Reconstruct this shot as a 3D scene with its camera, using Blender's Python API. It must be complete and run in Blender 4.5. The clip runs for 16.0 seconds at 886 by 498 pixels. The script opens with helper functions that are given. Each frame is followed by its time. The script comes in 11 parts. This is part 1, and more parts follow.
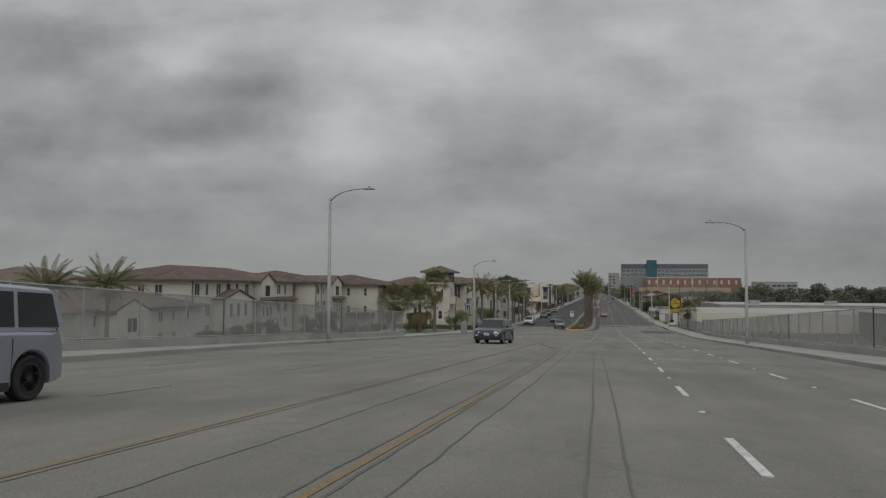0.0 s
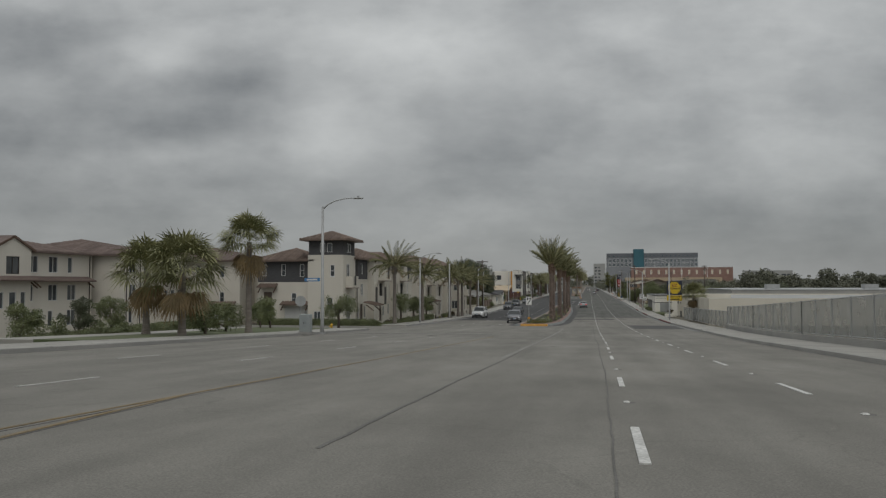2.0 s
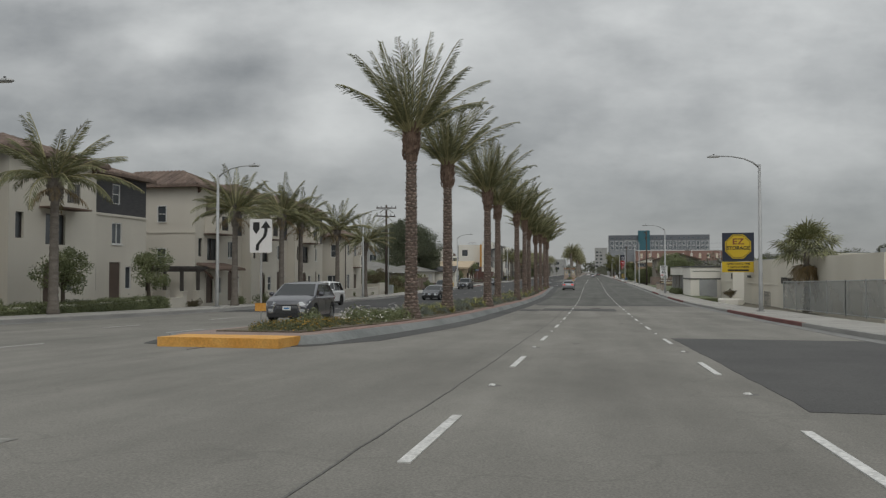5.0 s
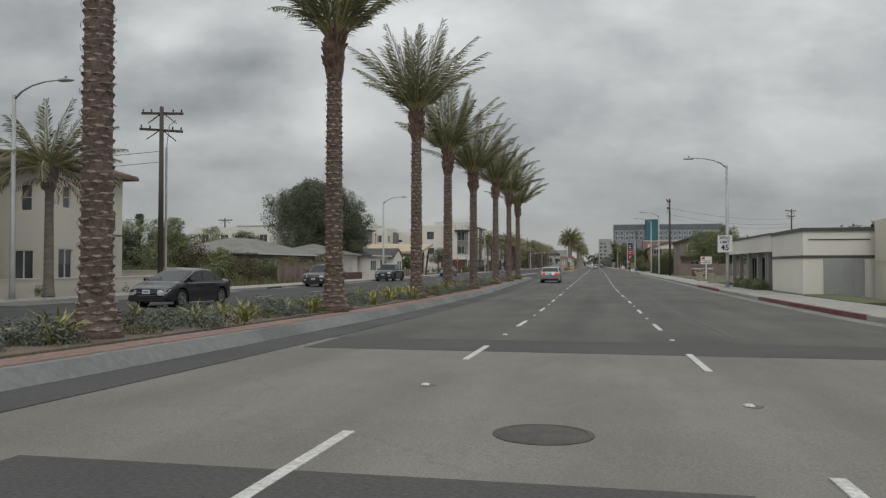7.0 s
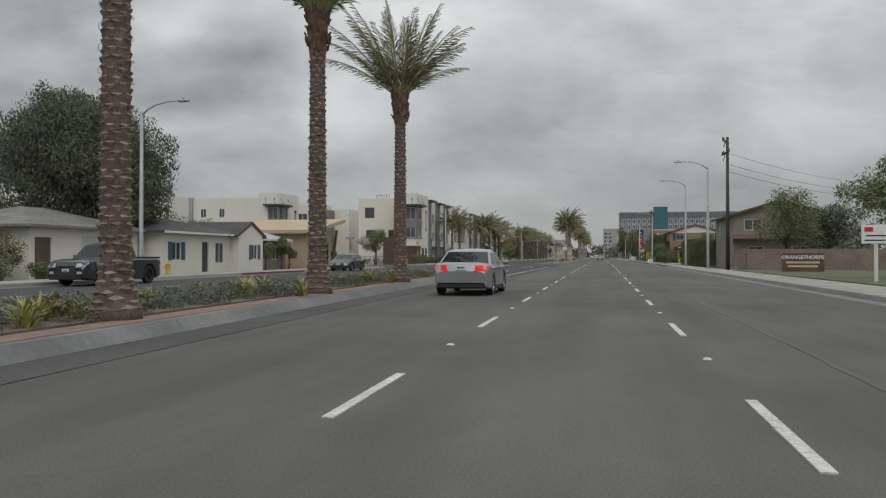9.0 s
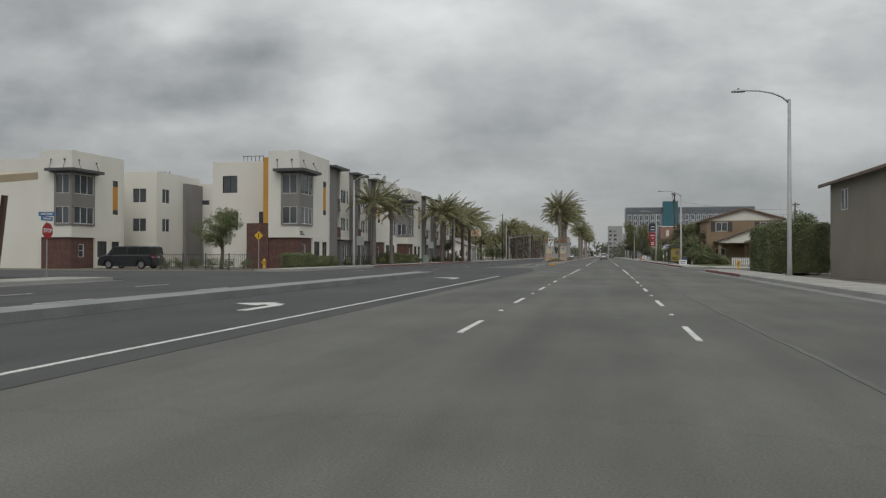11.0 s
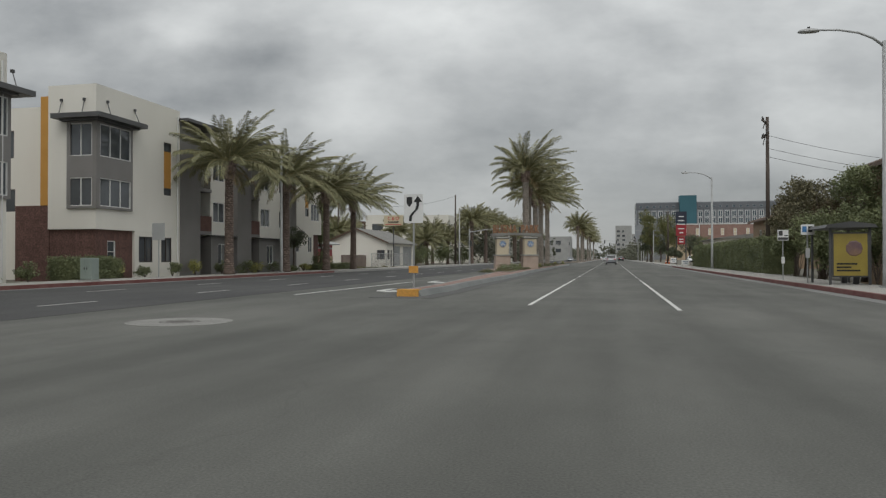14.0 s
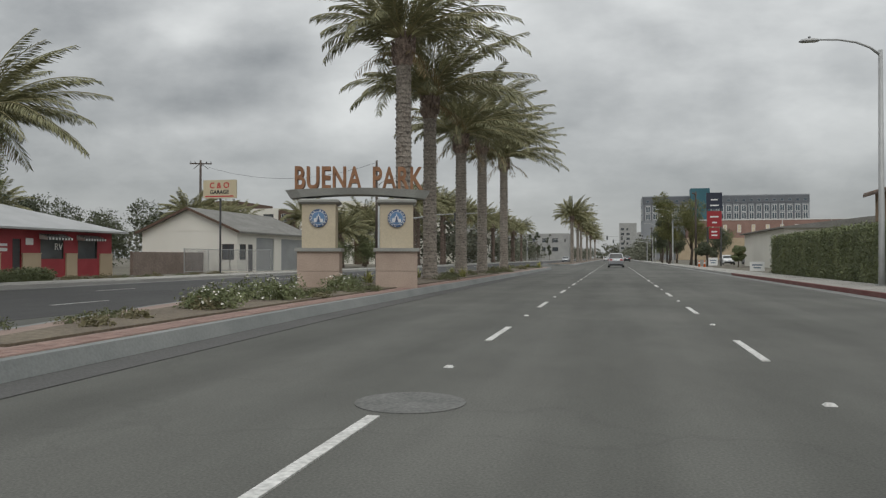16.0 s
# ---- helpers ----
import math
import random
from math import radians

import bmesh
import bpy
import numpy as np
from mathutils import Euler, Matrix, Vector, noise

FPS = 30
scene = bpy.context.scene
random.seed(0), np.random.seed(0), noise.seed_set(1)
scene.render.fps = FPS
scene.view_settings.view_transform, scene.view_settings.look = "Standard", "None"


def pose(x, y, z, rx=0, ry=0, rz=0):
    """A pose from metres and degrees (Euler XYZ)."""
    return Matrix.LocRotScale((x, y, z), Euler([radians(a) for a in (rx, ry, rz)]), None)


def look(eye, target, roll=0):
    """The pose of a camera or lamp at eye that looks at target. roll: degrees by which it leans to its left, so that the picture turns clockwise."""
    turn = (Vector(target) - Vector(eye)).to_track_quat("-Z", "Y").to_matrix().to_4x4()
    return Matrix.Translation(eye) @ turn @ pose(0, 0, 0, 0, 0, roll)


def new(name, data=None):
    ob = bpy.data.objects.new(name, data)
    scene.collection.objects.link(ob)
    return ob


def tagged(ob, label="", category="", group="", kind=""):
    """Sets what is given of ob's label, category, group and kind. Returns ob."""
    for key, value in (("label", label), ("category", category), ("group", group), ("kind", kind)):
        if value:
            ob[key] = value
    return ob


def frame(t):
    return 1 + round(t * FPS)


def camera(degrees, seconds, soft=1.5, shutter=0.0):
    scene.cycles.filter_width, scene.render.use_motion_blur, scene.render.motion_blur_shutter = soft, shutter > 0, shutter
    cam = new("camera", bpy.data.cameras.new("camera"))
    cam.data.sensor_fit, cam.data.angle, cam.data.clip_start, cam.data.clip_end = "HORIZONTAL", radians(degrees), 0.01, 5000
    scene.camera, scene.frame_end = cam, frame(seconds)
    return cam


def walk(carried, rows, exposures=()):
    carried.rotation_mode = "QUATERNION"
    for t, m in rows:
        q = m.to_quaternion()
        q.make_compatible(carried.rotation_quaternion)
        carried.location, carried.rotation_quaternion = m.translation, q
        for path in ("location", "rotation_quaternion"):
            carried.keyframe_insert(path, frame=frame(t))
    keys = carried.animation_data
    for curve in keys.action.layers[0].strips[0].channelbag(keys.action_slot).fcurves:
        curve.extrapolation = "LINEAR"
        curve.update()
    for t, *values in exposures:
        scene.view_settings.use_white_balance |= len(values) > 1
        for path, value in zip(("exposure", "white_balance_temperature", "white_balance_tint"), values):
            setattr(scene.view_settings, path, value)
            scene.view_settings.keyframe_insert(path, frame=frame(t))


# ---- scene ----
cam = camera(60.7, 16.0, soft=1.28)
PATH = [
    (0, (-4.648, -0.000, 7.927), (-6.699, 9.773, 8.450), 0.37),
    (0.5, (-4.277, 10.800, 7.404), (-6.274, 20.586, 7.911), 0.22),
    (1, (-3.858, 21.626, 6.890), (-5.797, 31.424, 7.375), 0.07),
    (1.5, (-3.397, 32.501, 6.363), (-5.300, 42.307, 6.836), -0.00),
    (2, (-2.942, 43.475, 5.841), (-4.822, 53.286, 6.293), -0.13),
    (2.5, (-2.517, 54.647, 5.311), (-4.394, 64.460, 5.745), -0.23),
    (3, (-2.062, 65.692, 4.772), (-3.938, 75.505, 5.190), -0.11),
    (4, (-1.317, 88.013, 3.752), (-3.206, 97.827, 4.114), 0.00),
    (4.5, (-1.021, 99.299, 3.275), (-2.923, 109.111, 3.603), 0.00),
    (5.5, (-0.571, 122.162, 2.463), (-2.500, 131.971, 2.724), -0.02),
    (6, (-0.412, 133.740, 2.125), (-2.353, 143.547, 2.359), 0.01),
    (6.5, (-0.259, 145.249, 1.842), (-2.208, 155.055, 2.063), 0.04),
    (7, (-0.114, 156.681, 1.629), (-2.084, 166.483, 1.838), -0.03),
    (7.5, (-0.018, 168.170, 1.424), (-2.003, 177.969, 1.619), 0.07),
    (8, (0.026, 179.625, 1.274), (-1.973, 189.422, 1.426), -0.04),
    (8.5, (0.008, 191.013, 1.200), (-2.004, 200.808, 1.314), 0.04),
    (9, (-0.000, 202.366, 1.194), (-2.025, 212.158, 1.291), 0.01),
    (10, (0.057, 224.917, 1.164), (-1.995, 234.703, 1.246), 0.00),
    (10.5, (0.108, 236.117, 1.166), (-1.959, 245.901, 1.247), 0.00),
    (11.5, (0.219, 258.376, 1.186), (-1.876, 268.153, 1.271), 0.15),
    (12, (0.265, 269.437, 1.184), (-1.845, 279.211, 1.271), 0.21),
    (12.5, (0.291, 280.543, 1.154), (-1.833, 290.315, 1.242), 0.21),
    (13, (0.253, 291.722, 1.164), (-1.886, 301.490, 1.263), 0.08),
    (13.5, (0.268, 302.828, 1.181), (-1.891, 312.591, 1.292), 0.04),
    (14, (0.209, 313.827, 1.171), (-1.963, 323.587, 1.291), -0.09),
    (14.5, (0.139, 324.806, 1.140), (-2.046, 334.564, 1.254), -0.09),
    (15, (0.101, 335.820, 1.135), (-2.094, 345.575, 1.249), -0.17),
    (15.5, (0.061, 346.820, 1.169), (-2.151, 356.572, 1.281), -0.10),
    (16, (-0.007, 357.687, 1.171), (-2.219, 367.439, 1.285), -0.03),
]
EXPOSURES = [(0, -0.5), (2, -0.48), (3, -0.46), (5.5, -0.14), (8, -0.04), (11.5, -0.08), (14, -0.05), (15, -0.1), (16, 0.04)]
walk(cam, [(t, look(eye, target, roll)) for t, eye, target, roll in PATH], exposures=EXPOSURES)

# ---- world and light ----
def make_world():
    w = bpy.data.worlds.new("overcast_sky")
    w.use_nodes = True
    nt = w.node_tree
    N, L = nt.nodes, nt.links
    N.clear()
    out = N.new("ShaderNodeOutputWorld")
    bg = N.new("ShaderNodeBackground")
    tc = N.new("ShaderNodeTexCoord")
    sep = N.new("ShaderNodeSeparateXYZ")
    L.new(tc.outputs["Generated"], sep.inputs[0])

    def math(op, a, b=None, c=None):
        m = N.new("ShaderNodeMath")
        m.operation = op
        for k, v in enumerate((a, b, c)):
            if v is None:
                continue
            if isinstance(v, (int, float)):
                m.inputs[k].default_value = v
            else:
                L.new(v, m.inputs[k])
        return m.outputs[0]

    # cloud deck: the direction projected on a flat layer overhead
    up = math("MAXIMUM", sep.outputs[2], 0.0)
    den = math("ADD", up, 0.2)
    px, py = math("DIVIDE", sep.outputs[0], den), math("DIVIDE", sep.outputs[1], den)
    comb = N.new("ShaderNodeCombineXYZ")
    L.new(px, comb.inputs[0]), L.new(py, comb.inputs[1])

    def clouds(src, scale, detail, rough, off, out="Fac"):
        mp = N.new("ShaderNodeMapping")
        mp.inputs["Location"].default_value = off
        L.new(src, mp.inputs[0])
        n = N.new("ShaderNodeTexNoise")
        n.inputs["Scale"].default_value, n.inputs["Detail"].default_value = scale, detail
        n.inputs["Roughness"].default_value = rough
        L.new(mp.outputs[0], n.inputs["Vector"])
        return n.outputs[out]

    def vec(op, a, b=None, c=None, out=0):
        m = N.new("ShaderNodeVectorMath")
        m.operation = op
        for k, v in enumerate((a, b, c)):
            if v is None:
                continue
            if isinstance(v, tuple):
                m.inputs[k].default_value = v
            else:
                L.new(v, m.inputs[k])
        return m.outputs[out]

    big = clouds(comb.outputs[0], 1.5, 5.0, 0.5, CLOUD_BIG)
    mid = clouds(comb.outputs[0], 4.5, 6.0, 0.55, CLOUD_MID)
    field = math("ADD", math("MULTIPLY_ADD", big, 0.34, 0.015), math("MULTIPLY", mid, 0.09))
    # the larger cloud masses over the road ahead, as slopes from its heading, with ragged edges
    ahead = math("MAXIMUM", vec("DOT_PRODUCT", tc.outputs["Generated"], (-0.205, 0.979, 0.0), out="Value"), 0.12)
    side = vec("DOT_PRODUCT", tc.outputs["Generated"], (0.979, 0.205, 0.0), out="Value")
    slopes = N.new("ShaderNodeCombineXYZ")
    L.new(math("DIVIDE", side, ahead), slopes.inputs[0]), L.new(math("DIVIDE", sep.outputs[2], ahead), slopes.inputs[1])
    rag = vec("SUBTRACT", clouds(slopes.outputs[0], 7.0, 3.5, 0.5, (2.0, 1.0, 0.0), "Color"), (0.5, 0.5, 0.5))
    puffs = clouds(vec("MULTIPLY", slopes.outputs[0], (1.0, 1.8, 0.0)), 6.5, 6.0, 0.57, (5.0, 3.0, 0.0))
    field = math("MULTIPLY_ADD", puffs, 0.55, field)
    lump = N.new("ShaderNodeMapRange")
    lump.interpolation_type = "SMOOTHSTEP"
    lump.inputs[1].default_value, lump.inputs[2].default_value = 0.44, 0.6
    lump.inputs[3].default_value, lump.inputs[4].default_value = -0.045, 0.045
    L.new(clouds(vec("MULTIPLY", slopes.outputs[0], (1.0, 2.0, 0.0)), 5.0, 5.0, 0.52, (9.0, 4.0, 0.0)), lump.inputs[0])
    field = math("ADD", field, lump.outputs[0])
    at = vec("MULTIPLY_ADD", rag, (0.17, 0.1, 0.0), slopes.outputs[0])
    for u, v, su, sv, weight in CLOUDS:
        d = vec("MULTIPLY", vec("SUBTRACT", at, (u, v, 0.0)), (1 / su, 1 / sv, 0.0))
        field = math("MULTIPLY_ADD", math("EXPONENT", math("MULTIPLY", vec("DOT_PRODUCT", d, d, out="Value"), -1.0)), weight, field)
    ramp = N.new("ShaderNodeValToRGB")
    el = ramp.color_ramp.elements
    el[0].position, el[0].color = 0.12, (*CLOUD_DARK, 1)
    el[1].position, el[1].color = 0.88, (*CLOUD_LIGHT, 1)
    L.new(field, ramp.inputs[0])
    # plain veil near the horizon
    veil = N.new("ShaderNodeMix")
    veil.data_type = "RGBA"
    near = math("SUBTRACT", 1.0, math("SMOOTH_MIN", math("MULTIPLY", up, 9.0), 1.0, 0.3))
    L.new(math("MULTIPLY", near, 0.62), veil.inputs["Factor"])
    L.new(ramp.outputs[0], veil.inputs["A"])
    veil.inputs["B"].default_value = (*HORIZON, 1)
    # clear-air sky behind the deck, faint
    sky = N.new("ShaderNodeTexSky")
    sky.sky_type, sky.sun_disc = "NISHITA", False
    sky.sun_elevation, sky.sun_rotation = radians(SUN_EL), radians(SUN_ROT)
    tint = N.new("ShaderNodeMix")
    tint.data_type, tint.blend_type = "RGBA", "ADD"
    tint.inputs["Factor"].default_value = 0.006
    L.new(veil.outputs["Result"], tint.inputs["A"]), L.new(sky.outputs[0], tint.inputs["B"])
    # an overcast sky is about three times brighter overhead
    gain = math("MULTIPLY_ADD", math("POWER", up, 1.3), SKY_ZENITH, 1.0)
    scale = N.new("ShaderNodeVectorMath")
    scale.operation = "SCALE"
    L.new(tint.outputs["Result"], scale.inputs[0]), L.new(gain, scale.inputs["Scale"])
    L.new(scale.outputs[0], bg.inputs[0])
    bg.inputs[1].default_value = SKY_STRENGTH
    L.new(bg.outputs[0], out.inputs[0])
    scene.world = w


SUN_EL, SUN_ROT = 52.0, 200.0
SKY_STRENGTH, SKY_ZENITH = 1.0, 1.6
CLOUD_DARK, CLOUD_LIGHT, HORIZON = (0.19, 0.199, 0.203), (0.56, 0.572, 0.564), (0.375, 0.387, 0.391)
# sideways and upward slope, the two spreads, darker or lighter
CLOUDS = [(-0.540, 0.202, 0.22, 0.052, -0.22), (-0.277, 0.280, 0.058, 0.034, -0.20), (-0.284, 0.210, 0.1, 0.03, -0.18),
          (-0.128, 0.124, 0.24, 0.026, -0.1), (0.253, 0.288, 0.058, 0.021, -0.14), (0.111, 0.183, 0.16, 0.037, -0.015),
          (-0.560, 0.318, 0.16, 0.06, -0.22), (0.480, 0.060, 0.2, 0.06, -0.32), (-0.420, 0.101, 0.15, 0.026, -0.09),
          (-0.367, 0.308, 0.082, 0.028, 0.26), (-0.157, 0.213, 0.082, 0.056, 0.34), (0.030, 0.310, 0.127, 0.045, 0.2),
          (0.460, 0.206, 0.172, 0.127, 0.12), (-0.060, 0.328, 0.2, 0.06, 0.1), (-0.322, 0.244, 0.055, 0.02, 0.14), (-0.381, 0.165, 0.09, 0.017, 0.12)]
CLOUD_BIG, CLOUD_MID = (3.1, 1.7, 0.0), (0.4, 5.2, 0.0)
make_world()
sun = new("sun", bpy.data.lights.new("sun", "SUN"))
sun.data.energy, sun.data.angle, sun.data.color = 0.7, radians(35), (1.0, 0.97, 0.92)
sun.matrix_world = pose(0, 0, 60, 90 - SUN_EL, 0, 20)


# ---- materials ----
def mat(name, c1, c2=None, scale=0.6, rough=0.85, metal=0.0, fine=0.12, fine_scale=30.0, bump=0.15, bump_scale=40.0,
        spec=0.5, rnd=0.0, streak=0.0, island=0.0):
    """A node material: two tones in large patches, a fine grain, a bump, an optional change from thing to thing."""
    m = bpy.data.materials.new(name)
    m.use_nodes = True
    nt = m.node_tree
    N, L = nt.nodes, nt.links
    b = N["Principled BSDF"]
    b.inputs["Roughness"].default_value, b.inputs["Metallic"].default_value = rough, metal
    b.inputs["Specular IOR Level"].default_value = spec
    tc = N.new("ShaderNodeTexCoord")
    geo = N.new("ShaderNodeNewGeometry")
    big = N.new("ShaderNodeTexNoise")
    big.inputs["Scale"].default_value, big.inputs["Detail"].default_value = scale, 5
    vec = tc.outputs["Object"]
    if streak:
        mp = N.new("ShaderNodeMapping")
        mp.inputs["Scale"].default_value = (1, 1, streak)
        L.new(vec, mp.inputs[0])
        vec = mp.outputs[0]
    L.new(vec, big.inputs["Vector"])
    mix = N.new("ShaderNodeMix")
    mix.data_type = "RGBA"
    mix.inputs["A"].default_value, mix.inputs["B"].default_value = (*c1, 1), (*(c2 or c1), 1)
    con = N.new("ShaderNodeMapRange")
    con.inputs[1].default_value, con.inputs[2].default_value = 0.35, 0.65
    L.new(big.outputs["Fac"], con.inputs[0]), L.new(con.outputs[0], mix.inputs["Factor"])
    col = mix.outputs["Result"]
    if fine:
        n2 = N.new("ShaderNodeTexNoise")
        n2.inputs["Scale"].default_value, n2.inputs["Detail"].default_value = fine_scale, 3
        L.new(tc.outputs["Object"], n2.inputs["Vector"])
        mr = N.new("ShaderNodeMapRange")
        mr.inputs[1].default_value, mr.inputs[2].default_value = 0.3, 0.7
        mr.inputs[3].default_value, mr.inputs[4].default_value = 1 - fine, 1 + fine
        L.new(n2.outputs["Fac"], mr.inputs[0])
        sc = N.new("ShaderNodeVectorMath")
        sc.operation = "SCALE"
        L.new(col, sc.inputs[0]), L.new(mr.outputs[0], sc.inputs["Scale"])
        col = sc.outputs[0]
    if rnd or island:
        oi = N.new("ShaderNodeObjectInfo")
        mr = N.new("ShaderNodeMapRange")
        k = rnd or island
        mr.inputs[3].default_value, mr.inputs[4].default_value = 1 - k, 1 + k
        L.new(oi.outputs["Random"] if rnd else geo.outputs["Random Per Island"], mr.inputs[0])
        sc = N.new("ShaderNodeVectorMath")
        sc.operation = "SCALE"
        L.new(col, sc.inputs[0]), L.new(mr.outputs[0], sc.inputs["Scale"])
        col = sc.outputs[0]
    L.new(col, b.inputs["Base Color"])
    if bump:
        n3 = N.new("ShaderNodeTexNoise")
        n3.inputs["Scale"].default_value, n3.inputs["Detail"].default_value = bump_scale, 4
        L.new(tc.outputs["Object"], n3.inputs["Vector"])
        bp = N.new("ShaderNodeBump")
        bp.inputs["Strength"].default_value, bp.inputs["Distance"].default_value = bump, 0.02
        L.new(n3.outputs["Fac"], bp.inputs["Height"])
        L.new(bp.outputs[0], b.inputs["Normal"])
    return m


def leaf_mat(name, c1, c2):
    m = mat(name, c1, c2, scale=1.2, rough=0.6, fine=0.2, fine_scale=12, bump=0, island=0.2, spec=0.3)
    b = m.node_tree.nodes["Principled BSDF"]
    b.inputs["Subsurface Weight"].default_value = 0.0
    return m


def glass_mat(name, tint=(0.05, 0.056, 0.062), rough=0.04):
    m = mat(name, tint, tuple(c * 1.8 for c in tint), scale=0.5, rough=rough, fine=0, bump=0.02, bump_scale=1.5, spec=0.7)
    return m


def emit_mat(name, color, strength):
    m = bpy.data.materials.new(name)
    m.use_nodes = True
    b = m.node_tree.nodes["Principled BSDF"]
    b.inputs["Base Color"].default_value = (*color, 1)
    b.inputs["Emission Color"].default_value, b.inputs["Emission Strength"].default_value = (*color, 1), strength
    return m


def road_mat(name, base, patch, crack=0.5, track=0.12):
    """Asphalt: aggregate grain, broad stains, darker wheel tracks that run along the road, and fine cracks."""
    m = mat(name, base, patch, scale=0.16, rough=0.92, fine=0.2, fine_scale=55, bump=0.2, bump_scale=90, spec=0.25)
    nt = m.node_tree
    N, L = nt.nodes, nt.links
    b = N["Principled BSDF"]
    src = b.inputs["Base Color"].links[0].from_socket
    tc = N.new("ShaderNodeTexCoord")
    mp = N.new("ShaderNodeMapping")
    mp.inputs["Scale"].default_value = (1.0, 0.05, 1.0)
    L.new(tc.outputs["Object"], mp.inputs[0])
    n = N.new("ShaderNodeTexNoise")
    n.inputs["Scale"].default_value, n.inputs["Detail"].default_value = 0.9, 3
    L.new(mp.outputs[0], n.inputs["Vector"])
    mr = N.new("ShaderNodeMapRange")
    mr.inputs[1].default_value, mr.inputs[2].default_value = 0.3, 0.7
    mr.inputs[3].default_value, mr.inputs[4].default_value = 1 - track, 1 + track
    L.new(n.outputs["Fac"], mr.inputs[0])
    v = N.new("ShaderNodeTexVoronoi")
    v.feature = "DISTANCE_TO_EDGE"
    v.inputs["Scale"].default_value = 0.09
    n4 = N.new("ShaderNodeTexNoise")
    n4.inputs["Scale"].default_value, n4.inputs["Detail"].default_value = 0.5, 4
    L.new(tc.outputs["Object"], n4.inputs["Vector"])
    va = N.new("ShaderNodeVectorMath")
    va.operation = "MULTIPLY_ADD"
    va.inputs[1].default_value = (3, 3, 3)
    L.new(n4.outputs["Color"], va.inputs[0]), L.new(tc.outputs["Object"], va.inputs[2])
    L.new(va.outputs[0], v.inputs["Vector"])
    mc = N.new("ShaderNodeMapRange")
    mc.inputs[1].default_value, mc.inputs[2].default_value = 0.0005, 0.0035
    mc.inputs[3].default_value, mc.inputs[4].default_value = 1 - crack, 1
    L.new(v.outputs["Distance"], mc.inputs[0])
    n5 = N.new("ShaderNodeTexNoise")
    n5.inputs["Scale"].default_value, n5.inputs["Detail"].default_value, n5.inputs["Roughness"].default_value = 0.9, 7, 0.65
    sq = N.new("ShaderNodeMapping")
    sq.inputs["Scale"].default_value = (1.0, 0.4, 1.0)
    L.new(tc.outputs["Object"], sq.inputs[0]), L.new(sq.outputs[0], n5.inputs["Vector"])
    blot = N.new("ShaderNodeMapRange")
    blot.inputs[1].default_value, blot.inputs[2].default_value = 0.32, 0.68
    blot.inputs[3].default_value, blot.inputs[4].default_value = 0.88, 1.11
    L.new(n5.outputs["Fac"], blot.inputs[0])
    both = N.new("ShaderNodeMath")
    both.operation = "MULTIPLY"
    L.new(mr.outputs[0], both.inputs[0]), L.new(blot.outputs[0], both.inputs[1])
    mul = N.new("ShaderNodeMath")
    mul.operation = "MULTIPLY"
    L.new(both.outputs[0], mul.inputs[0]), L.new(mc.outputs[0], mul.inputs[1])
    sc = N.new("ShaderNodeVectorMath")
    sc.operation = "SCALE"
    L.new(src, sc.inputs[0]), L.new(mul.outputs[0], sc.inputs["Scale"])
    L.new(sc.outputs[0], b.inputs["Base Color"])
    return m


M = {}
M["road_old"] = road_mat("worn_asphalt", (0.192, 0.184, 0.164), (0.229, 0.219, 0.196), 0.1)
M["road_new"] = road_mat("newer_asphalt", (0.106, 0.1065, 0.097), (0.134, 0.1335, 0.121), 0.08, 0.15)
M["road_dark"] = road_mat("fresh_asphalt", (0.066, 0.066, 0.066), (0.082, 0.081, 0.08), 0.05, 0.06)
M["patch"] = mat("patch_asphalt", (0.068, 0.067, 0.065), (0.085, 0.083, 0.08), rough=0.92, fine=0.25, bump=0.3)
M["concrete"] = mat("kerb_concrete", (0.3, 0.295, 0.28), (0.38, 0.37, 0.35), scale=0.4, fine=0.15, bump=0.2)
M["gutter"] = mat("gutter_concrete", (0.16, 0.16, 0.153), (0.21, 0.21, 0.2), scale=0.5, fine=0.15, bump=0.2)
M["apron_pale"] = mat("median_kerb_concrete", (0.19, 0.2, 0.194), (0.25, 0.258, 0.248), scale=0.6, fine=0.1, bump=0.2)
M["patch_soft"] = mat("gutter_asphalt", (0.082, 0.081, 0.078), (0.098, 0.096, 0.092), rough=0.92, fine=0.25, bump=0.3)
M["gutter_stain"] = mat("stained_gutter", (0.062, 0.062, 0.06), (0.09, 0.089, 0.086), scale=0.35, rough=0.92, fine=0.25, bump=0.3)
M["apron"] = mat("apron_concrete", (0.15, 0.16, 0.156), (0.225, 0.233, 0.225), scale=0.45, fine=0.12, fine_scale=9, bump=0.3)
M["walk"] = mat("pavement_concrete", (0.29, 0.28, 0.255), (0.37, 0.355, 0.325), scale=0.5, fine=0.12, bump=0.2)
M["red_kerb"] = mat("red_kerb_paint", (0.16, 0.055, 0.05), (0.2, 0.095, 0.085), scale=1.5, fine=0.2)
M["orange_kerb"] = mat("yellow_kerb_paint", (0.62, 0.3, 0.06), (0.7, 0.38, 0.1), scale=2, fine=0.15)
M["white_paint"] = mat("road_white_paint", (0.5, 0.495, 0.47), (0.63, 0.625, 0.6), scale=2.5, fine=0.25, fine_scale=25, rough=0.7)
M["bay_white"] = mat("bay_white_paint", (0.2, 0.194, 0.176), (0.25, 0.243, 0.222), scale=1.2, fine=0.35, fine_scale=14, rough=0.85)
